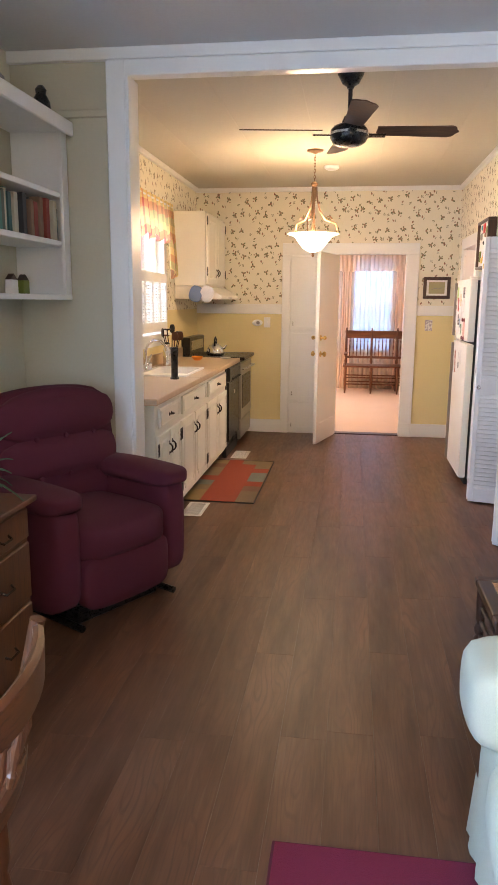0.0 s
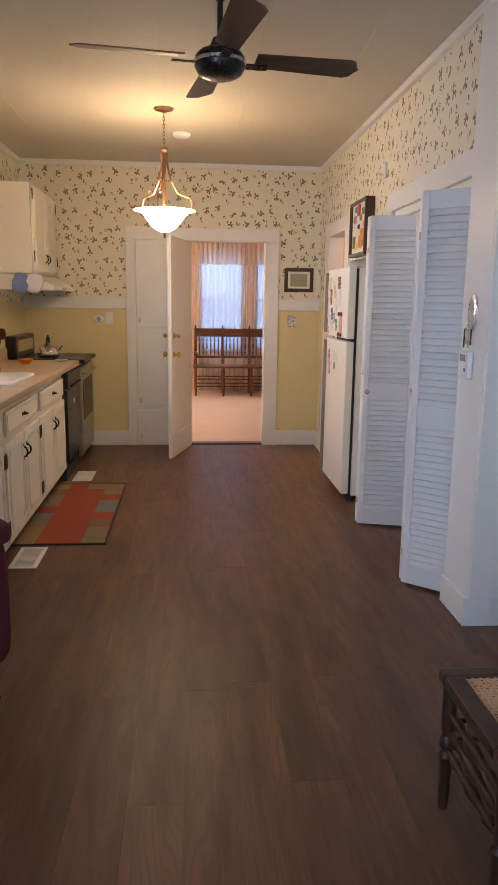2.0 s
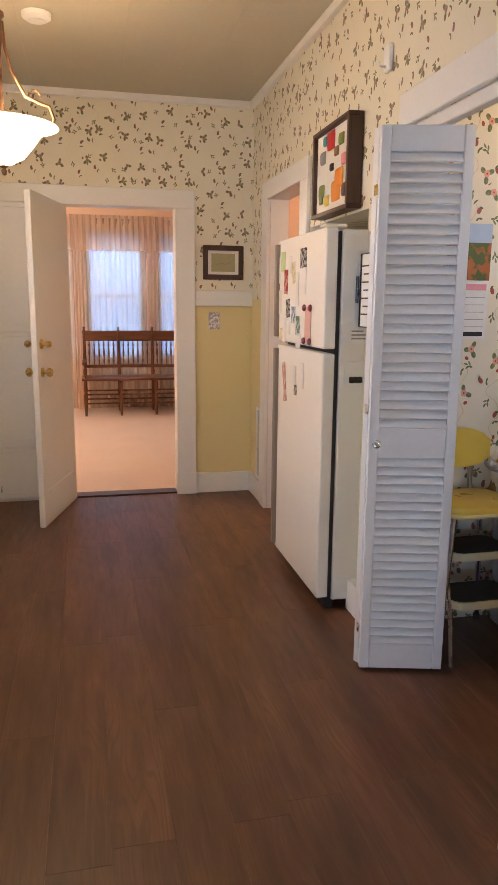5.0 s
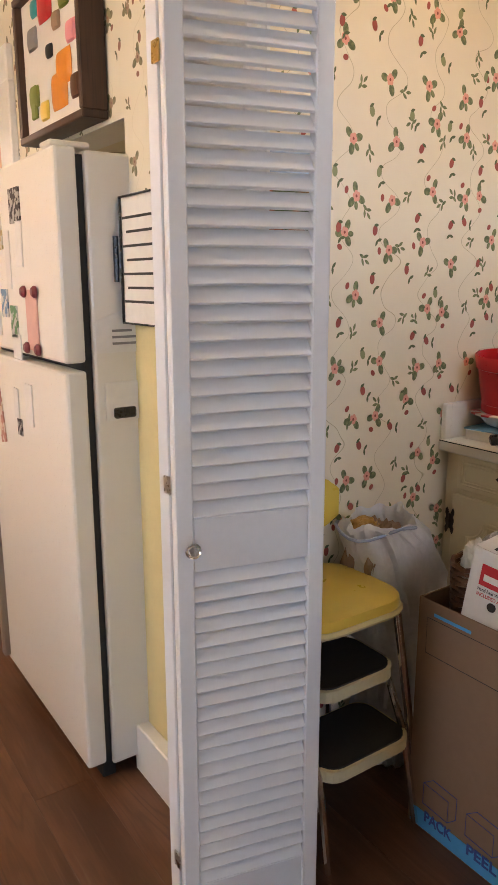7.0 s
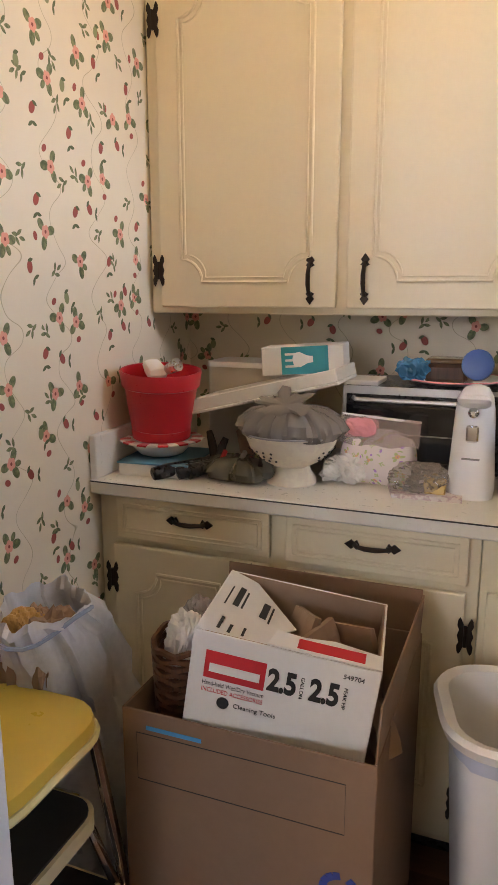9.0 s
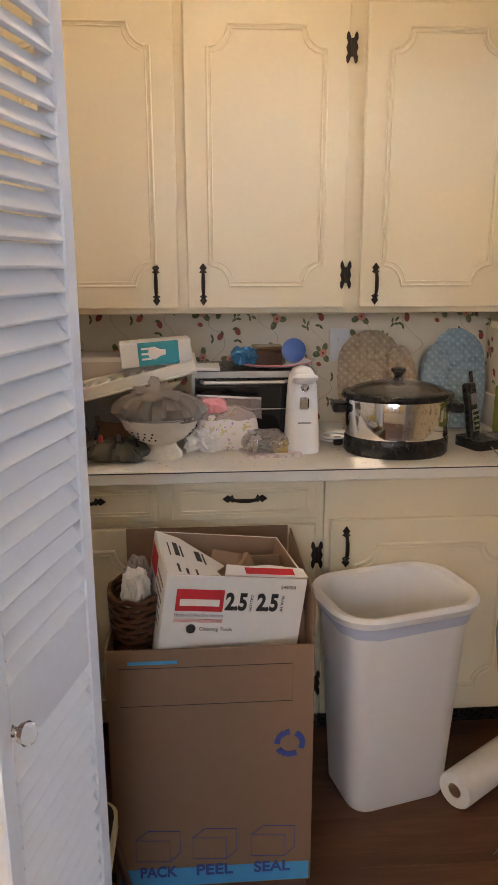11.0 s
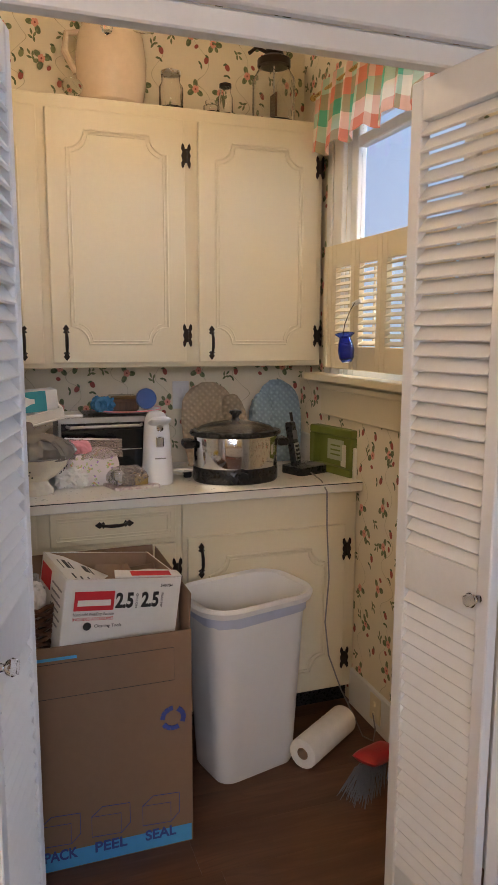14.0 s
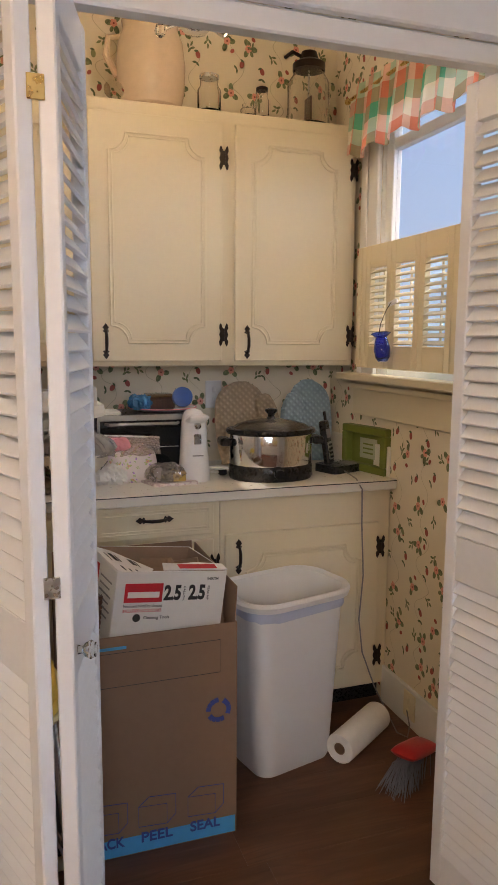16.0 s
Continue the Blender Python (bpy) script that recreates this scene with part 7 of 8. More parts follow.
def film(name, color, rough=0.3, clear=0.35):
    n = Nodes(name)
    return n.finish(color, rough, 0.0, Transmission_Weight=clear)

def pleated(bm, profile, pleats, amp, seed, m=None, ex=1.0, ey=1.0, seg=96):
    """A gathered skin turned about z: profile of (radius, height, pleat depth)."""
    rings = []
    for rad, z, deep in profile:
        ring = []
        for i in range(seg):
            a = 2 * math.pi * i / seg
            q = Vector((math.cos(a) * 2, math.sin(a) * 2, seed))
            fold = math.sin(pleats * a + 3 * noise.noise(q)) + 0.6 * math.sin(pleats * 1.7 * a + 5 * noise.noise(q * 1.4))
            f = 1 + amp * deep * fold + 0.2 * noise.noise(q * 1.3 + Vector((0, 0, z * 14))) + 0.12 * (0.3 - abs(noise.noise(q * 3.1 + Vector((0, 0, z * 30)))))
            ring.append((ex * rad * f * math.cos(a), ey * rad * f * math.sin(a), z + 0.25 * amp * deep * rad * fold + 0.05 * rad * noise.noise(q * 0.8)))
        rings.append(ring)
    made = loft(bm, rings)
    if m is not None:
        bmesh.ops.transform(bm, matrix=m, verts=[v for ring in made for v in ring])


gb = thing("parts_bag", "clear bag of small dark metal parts", "bag", pose(2.76, 5.85, WT))
bm = bmesh.new()
pleated(bm, ((0.05, 0.0, 0.2), (0.078, 0.01, 0.4), (0.08, 0.028, 0.6), (0.06, 0.05, 0.9), (0.03, 0.06, 1.0), (0.008, 0.058, 0.4)), 6, 0.2, 8.0, None, 0.85, 1.15)
part("film", bm, film("smoky_film", (0.20, 0.20, 0.16), 0.2, 0.45), gb, smooth=True)
for k in range(7):
    part("metal_part", piped([(-0.03 + 0.02 * (k % 3), -0.06 + 0.018 * k, 0.045 + 0.008 * (k % 2)), (0.01 + 0.01 * (k % 2), -0.05 + 0.017 * k, 0.066 - 0.005 * (k % 3))], 0.007, 6), (BLACK_IRON, GREEN, RED, STEEL)[k % 4], gb)
snips = thing("garden_shears", "dark folded garden tool leaning on the worktop", "shears", pose(2.79, 5.935, WT))
for k, (dx, dy, dz) in enumerate(((-0.07, 0.05, 0.035), (0.03, 0.035, 0.105), (0.015, -0.02, 0.095), (-0.05, -0.03, 0.05))):
    part("blade_arm", piped([(0, 0, 0.012), (dx * 0.5, dy * 0.6, dz * 0.7 + 0.006), (dx, dy, dz)], [0.014, 0.012, 0.009], 8), BLACK_IRON if k % 2 else BLACK, snips, smooth=True)
cont = thing("food_tub", "pale plastic food tub at the back of worktop", "tub", pose(3.08, 5.93, WT))
part("body", slabbed(rounded(0.16, 0.26, 0.02), 0, 0.26), film("milky_plastic", (0.6, 0.55, 0.47), 0.4, 0.2), cont)
part("lid", slabbed(rounded(0.165, 0.265, 0.02), 0.26, 0.275), WHITE_PLASTIC, cont)
wick = thing("basket", "small wicker basket behind the tray", "basket", pose(2.98, 5.84, WT))
part("weave", turned([(0.09, 0), (0.1, 0.03), (0.105, 0.06), (0.11, 0.085), (0.1, 0.085), (0.09, 0.01), (0, 0.01)], 20), CARD, wick, smooth=True)
tray = thing("paint_tray", "cream plastic tray lying slanted over the basket", "tray", pose(2.90, 5.815, 1.105, -14, 0, 0))
bm = bmesh.new()
for a in ((-0.10, 0.10, -0.21, 0.21, 0, 0.008), (-0.10, -0.09, -0.21, 0.21, 0.008, 0.04), (0.09, 0.10, -0.21, 0.21, 0.008, 0.04), (-0.09, 0.09, 0.20, 0.21, 0.008, 0.04), (-0.09, 0.09, -0.21, -0.20, 0.008, 0.04)):
    box(bm, *a, bevel=0.002)
part("shell", bm, KITCHEN_CREAM, tray)
for k in range(9):
    part("rib", boxed(-0.085, 0.085, -0.17 + k * 0.04, -0.155 + k * 0.04, 0.008, 0.03, bevel=0.003), KITCHEN_CREAM, tray)
bulb = thing("bulb_box", "teal and white light bulb carton", "box", pose(2.95, 5.74, 1.165, -4, 0, 6))
part("carton", boxed(-0.05, 0.06, -0.11, 0.11, 0, 0.075, bevel=0.002), CARD_WHITE, bulb)
part("print_panel", boxed(-0.0512, -0.05, -0.07, 0.055, 0.002, 0.074), TEAL, bulb)
part("bulb_print", turned([(0.008, 0), (0.01, 0.015), (0.02, 0.035), (0.018, 0.05), (0, 0.056)], 12, Matrix.Translation((-0.0515, -0.03, 0.04)) @ Matrix.Scale(0.05, 4, (1, 0, 0)) @ pose(0, 0, 0, -90, 0, 0)), PAPER, bulb)
for k in range(3):
    part("print_line", boxed(-0.0516, -0.0512, 0.015, 0.045, 0.02 + k * 0.016, 0.026 + k * 0.016), PAPER, bulb)

col = thing("colander", "cream enamel colander with holes and a floral band", "colander", pose(2.785, 5.725, WT))
ENAMEL = blotched("cream_enamel_floral", (0.74, 0.68, 0.55), (0.70, 0.63, 0.52), 30)
part("body", turned([(0.064, 0), (0.064, 0.012), (0.05, 0.03), (0.046, 0.045), (0.075, 0.06), (0.105, 0.09), (0.12, 0.125), (0.126, 0.127), (0.126, 0.131), (0.116, 0.127), (0.1, 0.095), (0.07, 0.065), (0, 0.05)], 36), ENAMEL, col, smooth=True)
part("rim", piped([(0.124 * math.cos(k * math.pi / 18), 0.124 * math.sin(k * math.pi / 18), 0.13) for k in range(36)], 0.003, 6, True), GREY_INK, col)
# perforations are black discs on the enamel; their darkness is painted in
for j, (r, z) in enumerate(((0.099, 0.08), (0.108, 0.092), (0.089, 0.07))):
    for k in range(30):
        if (k // 5) % 2 == 0:
            a = k * math.pi / 15 + j * 0.05
            part("hole_disc", turned([(0.0032, 0), (0.0032, 0.002), (0, 0.0022)], 6, pose(0, 0, 0, 0, 0, math.degrees(a)) @ pose(r + 0.0005, 0, z, 0, 130, 0)), BLACK_INK, col)
sack = thing("grey_bag", "knotted grey plastic bag in the colander", "bag", pose(2.785, 5.725, WT + 0.112))

SMOKE = film("grey_film", (0.30, 0.27, 0.25), 0.18, 0.3)
bm = bmesh.new()
pleated(bm, ((0.085, 0.0, 0.1), (0.118, 0.012, 0.2), (0.13, 0.03, 0.35), (0.122, 0.052, 0.5), (0.092, 0.072, 0.8), (0.055, 0.082, 1.0), (0.022, 0.082, 1.0)), 21, 0.06, 2.0, None, 0.92, 1.05)
part("film", bm, SMOKE, sack, smooth=True)
bm = bmesh.new()
pleated(bm, ((0.016, 0.0, 0.6), (0.013, 0.012, 0.8), (0.026, 0.022, 1.0), (0.042, 0.034, 1.0), (0.03, 0.036, 0.8), (0.008, 0.03, 0.3)), 5, 0.25, 5.0, pose(-0.035, 0.0, 0.07, 0, -35, 0), 1.0, 1.5, 48)
part("knot", bm, SMOKE, sack, smooth=True)
tis = thing("tissue", "crumpled white tissue on the worktop", "tissue", pose(2.84, 5.60, WT))
part("sheet", crumple(0.08, 0.09, 0.06, 12, 0.28), PAPER, tis)

oven = thing("toaster_oven", "black and steel countertop toaster oven", "toaster oven", pose(2.935, 5.23, WT))
part("body", boxed(0, 0.26, 0, 0.40, 0.02, 0.235, bevel=0.006), BLACK, oven)
part("front_frame", boxed(-0.012, 0, 0.0, 0.40, 0.03, 0.235, bevel=0.004), BLACK, oven)
part("top_trim", boxed(-0.016, -0.012, 0.0, 0.40, 0.215, 0.236, bevel=0.001), SMOOTH_STEEL, oven)
part("side_trim", boxed(-0.016, -0.012, 0.39, 0.40, 0.03, 0.215, bevel=0.001), SMOOTH_STEEL, oven)
part("door_glass", boxed(-0.02, -0.012, 0.085, 0.39, 0.045, 0.19, bevel=0.003), plain("oven_glass", (0.012, 0.013, 0.015), 0.1, 0.0, 0.0), oven, "dark glossy glass door")
part("control_panel", boxed(-0.018, -0.012, 0.005, 0.075, 0.035, 0.225, bevel=0.003), BLACK, oven)
part("door_handle", piped([(-0.02, 0.10, 0.205), (-0.045, 0.11, 0.205), (-0.045, 0.36, 0.205), (-0.02, 0.37, 0.205)], 0.006, 8), SMOOTH_STEEL, oven, smooth=True)
for z in (0.07, 0.13, 0.19):
    part("knob", turned([(0.016, 0), (0.015, 0.012), (0, 0.014)], 14, pose(-0.018, 0.04, z, 0, -90, 0)), STEEL, oven, smooth=True)
part("rack", piped([(-0.021, 0.10, 0.115), (-0.021, 0.38, 0.115)], 0.002, 6), STEEL, oven)
for y in (0.03, 0.37):
    part("foot", turned([(0.012, 0), (0.01, 0.02)], 10, pose(0.03, y, 0)), RUBBER, oven)
plate_ = thing("dinner_plate", "white plate with pink rim on the toaster oven", "plate", pose(3.05, 5.36, WT + 0.236))
part("disc", turned([(0.07, 0), (0.09, 0.003), (0.13, 0.014), (0.132, 0.017), (0.09, 0.008), (0, 0.005)], 32), WHITE_PLASTIC, plate_, smooth=True)
part("rim_line", piped([(0.131 * math.cos(k * math.pi / 16), 0.131 * math.sin(k * math.pi / 16), 0.016) for k in range(32)], 0.0025, 5, True), PINK, plate_)
tins = thing("food_packet", "dark wrapped packet on the plate", "packet", pose(3.03, 5.38, WT + 0.244))
part("body", boxed(-0.05, 0.05, -0.055, 0.055, 0, 0.05, bevel=0.01), DARK_WOOD, tins)
part("lid", boxed(-0.045, 0.045, -0.05, 0.05, 0.05, 0.062, bevel=0.004), film("amber_film", (0.25, 0.16, 0.08), 0.2, 0.3), tins)
lidj = thing("jar_lid", "round blue jar lid standing on the plate", "lid", pose(2.97, 5.30, WT + 0.295))
part("disc", turned([(0.038, -0.01), (0.040, 0.0), (0.038, 0.012), (0.03, 0.014), (0, 0.013)], 24, pose(0, 0, 0, 0, -80, 0)), plain("blue_tin", (0.03, 0.09, 0.3), 0.35), lidj, smooth=True)
clothb = thing("blue_packet", "small crumpled blue packet on the plate", "packet", pose(2.99, 5.46, WT + 0.25))
part("film", crumple(0.06, 0.07, 0.05, 21, 0.22), film("blue_film", (0.05, 0.25, 0.5), 0.25, 0.3), clothb)
pad = thing("note_pad", "small white card pad on the toaster oven", "pad", pose(2.98, 5.585, WT + 0.236))
part("sheet", boxed(-0.05, 0.07, -0.045, 0.045, 0, 0.012, bevel=0.002), PAPER, pad)

fb = thing("floral_bag", "zip bag of pastel floral napkins", "bag", pose(2.86, 5.52, WT))
FLORAL = wallpaper("pastel_floral_film", (0.80, 0.72, 0.70), (0.45, 0.55, 0.28), (0.6, 0.62, 0.3), (0.52, 0.30, 0.66), (0.82, 0.48, 0.25), 0.045, 0.009, 0.0)
part("napkin_pack", soft_box(0.075, 0.17, 0.115, 0.012, pose(0, 0, 0.001, 0, 6, 0)), FLORAL, fb, smooth=True)
part("pink_roll", crumple(0.06, 0.08, 0.05, 17, 0.1), PINK, fb, "pink paper roll", m=pose(0.005, 0.045, 0.112))
CLEAR = film("clear_zip_film", (0.86, 0.78, 0.76), 0.12, 0.8)
bm = bmesh.new()
grid = [[bm.verts.new((-0.035 + 0.03 * t + 0.006 * math.sin(9 * u + 4 * t), -0.105 + 0.2 * u, 0.10 + 0.062 * t + 0.012 * u * t + 0.004 * math.sin(14 * u))) for u in [i / 20 for i in range(21)]] for t in [k / 5 for k in range(6)]]
for a, b in zip(grid, grid[1:]):
    for i in range(20):
        bm.faces.new((a[i], a[i + 1], b[i + 1], b[i]))
bmesh.ops.solidify(bm, geom=list(bm.faces), thickness=0.0015)
part("bag_top", bm, CLEAR, fb, "clear zip bag top", True)
part("zip_strip", piped([(-0.006, -0.105 + 0.2 * u, 0.160 + 0.012 * u) for u in [i / 8 for i in range(9)]], 0.0035, 6), WHITE_PLASTIC, fb, smooth=True)
cut = thing("cookie_cutters", "metal cookie cutters on a folded napkin", "cookie cutters", pose(2.79, 5.39, WT))
part("napkin", slabbed([(-0.05, -0.09), (0.06, -0.08), (0.05, 0.10), (-0.06, 0.07)], 0, 0.01), blotched("striped_napkin", (0.7, 0.62, 0.58), (0.55, 0.42, 0.42), 60), cut)
part("film", crumple(0.11, 0.13, 0.055, 23, 0.18), film("clear_film", (0.75, 0.68, 0.62), 0.15, 0.75), cut, m=pose(0.01, 0.02, 0.01))
part("cutter", boxed(-0.035, -0.01, -0.05, 0.0, 0.01, 0.045, bevel=0.003), BRASS, cut)
opener = thing("can_opener", "tall white electric can opener", "can opener", pose(2.83, 5.29, WT))
bm = bmesh.new()
rings = []
for z, w, d, off in ((0, 0.105, 0.12, 0), (0.02, 0.108, 0.122, 0), (0.10, 0.10, 0.105, 0.004), (0.20, 0.09, 0.09, 0.008), (0.235, 0.078, 0.085, 0.01), (0.255, 0.055, 0.065, 0.012), (0.262, 0.02, 0.03, 0.012)):
    rings.append([(x + off, y, z) for x, y in rounded(d, w, min(w, d) * 0.42, 6)])
loft(bm, rings)
part("body", bm, WHITE_PLASTIC, opener, smooth=True)
bm = bmesh.new()
pillow(bm, 0.10, 0.075, 0.03, pose(-0.035, 0, 0.228, 0, 14, 0), 8)
part("lever", bm, WHITE_PLASTIC, opener, smooth=True)
part("cutter", turned([(0.012, 0), (0.012, 0.012), (0.005, 0.02), (0, 0.02)], 14, pose(-0.042, 0, 0.205, 0, -90, 0)), CHROME, opener, smooth=True)
part("magnet_arm", boxed(-0.052, -0.04, -0.014, 0.014, 0.135, 0.175, bevel=0.004), CHROME, opener)
part("slot", boxed(-0.0515, -0.048, -0.009, 0.009, 0.145, 0.165), BLACK, opener)
part("print_line", boxed(-0.0565, -0.054, -0.02, 0.02, 0.095, 0.099), GREY_INK, opener)
cordw = thing("power_cord", "white appliance cord looped on the worktop", "cord", pose(2.95, 5.17, WT))
part("cable", piped([(0.05 * math.cos(a) - 0.02 * a / 3, 0.045 * math.sin(a), 0.004 + 0.003 * a) for a in [k * 0.35 for k in range(30)]], 0.003, 6), WHITE_PLASTIC, cordw, smooth=True)
part("plug", boxed(-0.08, -0.05, -0.02, 0.01, 0, 0.025, bevel=0.005), BLACK, cordw)

slow = thing("slow_cooker", "oval stainless slow cooker with a black lid and glass top", "slow cooker", pose(2.80, 5.0, WT, 0, 0, -6))
EX, EY = 0.78, 1.0
part("base", turned([(0.155, 0), (0.160, 0.008), (0.160, 0.05), (0.155, 0.056)], 44, None, EX, EY), BLACK, slow, smooth=True)
part("shell", turned([(0.156, 0.056), (0.158, 0.06), (0.158, 0.165), (0.156, 0.17)], 44, None, EX, EY), CHROME, slow, smooth=True)
part("crock_rim", turned([(0.150, 0.168), (0.168, 0.17), (0.172, 0.178), (0.168, 0.187), (0.15, 0.19), (0.14, 0.185)], 44, None, EX, EY), BLACK, slow, smooth=True)
part("lid", turned([(0.150, 0.188), (0.13, 0.203), (0.09, 0.215), (0.04, 0.222), (0, 0.224)], 44, None, EX, EY), film("smoked_lid_glass", (0.10, 0.09, 0.08), 0.05, 0.4), slow, "dark glass lid", True)
part("lid_knob", turned([(0.018, 0.222), (0.012, 0.232), (0.014, 0.24), (0.024, 0.25), (0.022, 0.258), (0, 0.262)], 18), BLACK, slow, smooth=True)
for s in (-1, 1):
    part("handle", boxed(-0.04, 0.04, s * 0.178 - 0.022, s * 0.178 + 0.022, 0.125, 0.155, bevel=0.01, seg=2), BLACK, slow)
part("control_knob", turned([(0.02, 0), (0.018, 0.015), (0, 0.017)], 16, pose(-0.124, 0, 0.03, 0, -90, 0)), BLACK, slow, smooth=True)


def quilted(color):
    n = Nodes("quilted_cotton")
    p = n.place()
    x, y, z = n.node("ShaderNodeSeparateXYZ", p).outputs
    a = n.math("PINGPONG", n.math("ADD", y, z), 0.014)
    b = n.math("PINGPONG", n.math("SUBTRACT", y, z), 0.014)
    h = n.math("MULTIPLY", n.math("MULTIPLY", a, 70.0, True), n.math("MULTIPLY", b, 70.0, True))
    n.bump(h, 0.9, 0.006)
    # sunken seams are also darkened in the colour, as crease shade
    return n.finish(n.mix(h, dim(color, 0.7), color), 0.95)


for lab, y, c, w, hh, lean in (("tan quilted oven mitt leaning on the wall", 5.0, (0.66, 0.52, 0.37), 0.22, 0.345, -8), ("pale blue quilted oven mitt leaning on the wall", 4.70, (0.40, 0.56, 0.66), 0.19, 0.35, 4)):
    mt = thing("oven_mitt", lab, "oven mitt", pose(3.10, y, WT, 0, 10, 0), "oven mitts")
    bm = bmesh.new()
    rings = []
    for k in range(15):
        t = k / 14
        half = w / 2 * (0.9 + 0.12 * math.sin(t * 3.1)) * (1 if t < 0.75 else math.sqrt(max(0.02, 1 - ((t - 0.75) / 0.26) ** 2)))
        cx = 0.012 * math.sin(t * 3) * (1 if c[0] > 0.5 else -1)
        th = 0.032 * (1 - 0.6 * t)
        rings.append([(th * math.sin(a), cx + half * math.cos(a), t * hh) for a in [i * math.pi / 8 for i in range(16)]])
    loft(bm, rings)
    part("palm", bm, quilted(c), mt, smooth=True)
    bm = bmesh.new()
    s = -1 if c[0] > 0.5 else 1
    pillow(bm, 0.05, 0.09, 0.17, pose(-0.02, s * (w / 2 - 0.01), hh * 0.60, s * 14, 0, 0), 8)
    part("thumb", bm, quilted(c), mt, smooth=True)
    part("binding", piped([(-0.034 * math.sin(a), w / 2 * 0.92 * math.cos(a), 0.006) for a in [i * math.pi / 10 for i in range(20)]], 0.005, 6, True), quilted(c), mt)

phone = thing("cordless_phone", "black and silver cordless phone on its base", "telephone", pose(2.84, 4.70, WT, 0, 0, 20))
part("base", slabbed(rounded(0.12, 0.15, 0.02), 0, 0.03), BLACK, phone)
part("keypad_face", slabbed(rounded(0.06, 0.06, 0.01, 5, -0.02, -0.035), 0.03, 0.034), GREY_INK, phone)
part("display", slabbed(rounded(0.03, 0.035, 0.006, 5, 0.035, -0.035), 0.03, 0.035), STEEL, phone)
hs = part("handset", boxed(-0.024, 0.024, -0.014, 0.014, 0.0, 0.175, bevel=0.009, seg=2), BLACK, phone, m=pose(0.01, 0.035, 0.028, -10, 0, -70))
part("keypad", boxed(-0.019, 0.019, -0.0155, -0.013, 0.02, 0.09, bevel=0.001), STEEL, hs)
for r_ in range(4):
    for c_ in range(3):
        part("key", boxed(-0.015 + c_ * 0.011, -0.007 + c_ * 0.011, -0.017, -0.015, 0.025 + r_ * 0.016, 0.034 + r_ * 0.016), BLACK, hs)
part("screen", boxed(-0.017, 0.017, -0.0155, -0.013, 0.105, 0.14), GREY_INK, hs)
part("antenna", piped([(0.018, 0, 0.17), (0.018, 0, 0.21)], 0.006, 8), BLACK, hs)
gf = thing("green_frame", "deep green wooden picture frame standing on the worktop", "picture frame", pose(2.93, 4.60, WT, 0, 0, -168))
for a in ((0, 0.26, 0, 0.03), (0, 0.26, 0.15, 0.18), (0, 0.03, 0.03, 0.15), (0.23, 0.26, 0.03, 0.15)):
    part("frame_bar", boxed(a[0], a[1], -0.045, 0, a[2], a[3], bevel=0.004), GREEN, gf)
part("picture_ground", boxed(0.03, 0.23, -0.012, -0.006, 0.03, 0.15), GREEN, gf)
part("print", boxed(0.08, 0.18, -0.014, -0.012, 0.05, 0.13), plain("sage_print", (0.45, 0.48, 0.36), 0.6), gf)
for k in range(3):
    part("print_line", boxed(0.10, 0.16, -0.0148, -0.014, 0.068 + k * 0.018, 0.074 + k * 0.018), GREEN, gf)
cordp = thing("phone_cord", "thin grey cord hanging from the phone to the floor outlet", "cord", pose(0, 0, 0))
pts = [(2.78, 4.70, WT + 0.01), (2.64, 4.72, WT + 0.006), (2.59, 4.72, 0.88), (2.595, 4.715, 0.75), (2.60, 4.70, 0.55), (2.595, 4.715, 0.38), (2.59, 4.70, 0.25), (2.56, 4.66, 0.12), (2.50, 4.63, 0.03), (2.42, 4.64, 0.006), (2.38, 4.62, 0.006), (2.41, 4.595, 0.03), (2.44, 4.59, 0.075)]
part("cable", piped(pts, 0.0028, 6), GREY_INK, cordp, smooth=True)

# above the cabinets
TOP = 2.256
crock = thing("stoneware_jug", "large cream stoneware jug with a handle", "jug", pose(3.08, 5.385, TOP))
part("body", turned([(0.10, 0), (0.112, 0.01), (0.125, 0.08), (0.128, 0.16), (0.118, 0.24), (0.10, 0.28), (0.105, 0.31), (0.098, 0.31), (0.09, 0.28), (0, 0.27)], 36), plain("cream_glaze", (0.66, 0.52, 0.38), 0.22), crock, smooth=True)
part("handle", piped([(0, 0.095, 0.25), (0, 0.155, 0.24), (0, 0.165, 0.18), (0, 0.125, 0.11)], 0.012, 8), plain("cream_glaze_handle", (0.66, 0.52, 0.38), 0.22), crock, smooth=True)
for y, r, h, lab in ((5.175, 0.045, 0.125, "clear glass canning jar with a lid"), (5.02, 0.03, 0.05, "small clear glass pot"), (4.965, 0.028, 0.105, "small old glass lantern")):
    j = thing("glass_jar", lab, "jar", pose(3.03, y, TOP), "glassware above the cabinet")
    part("glass", turned([(r * 0.9, 0), (r, 0.008), (r, h * 0.65), (r * 0.75, h * 0.8), (r * 0.78, h), (r * 0.72, h), (r * 0.7, h * 0.8), (r * 0.92, h * 0.64), (r * 0.92, 0.012), (0, 0.01)], 24), GLASS, j, smooth=True)
    if h > 0.06:
        part("cap", turned([(r * 0.82, h), (r * 0.82, h + 0.012), (r * 0.3, h + 0.018), (0, h + 0.02)], 20), STEEL if r > 0.03 else BLACK_IRON, j, smooth=True)
lid2 = thing("glass_saucer", "clear round glass saucer leaning by the jug", "saucer", pose(3.0, 5.535, TOP))
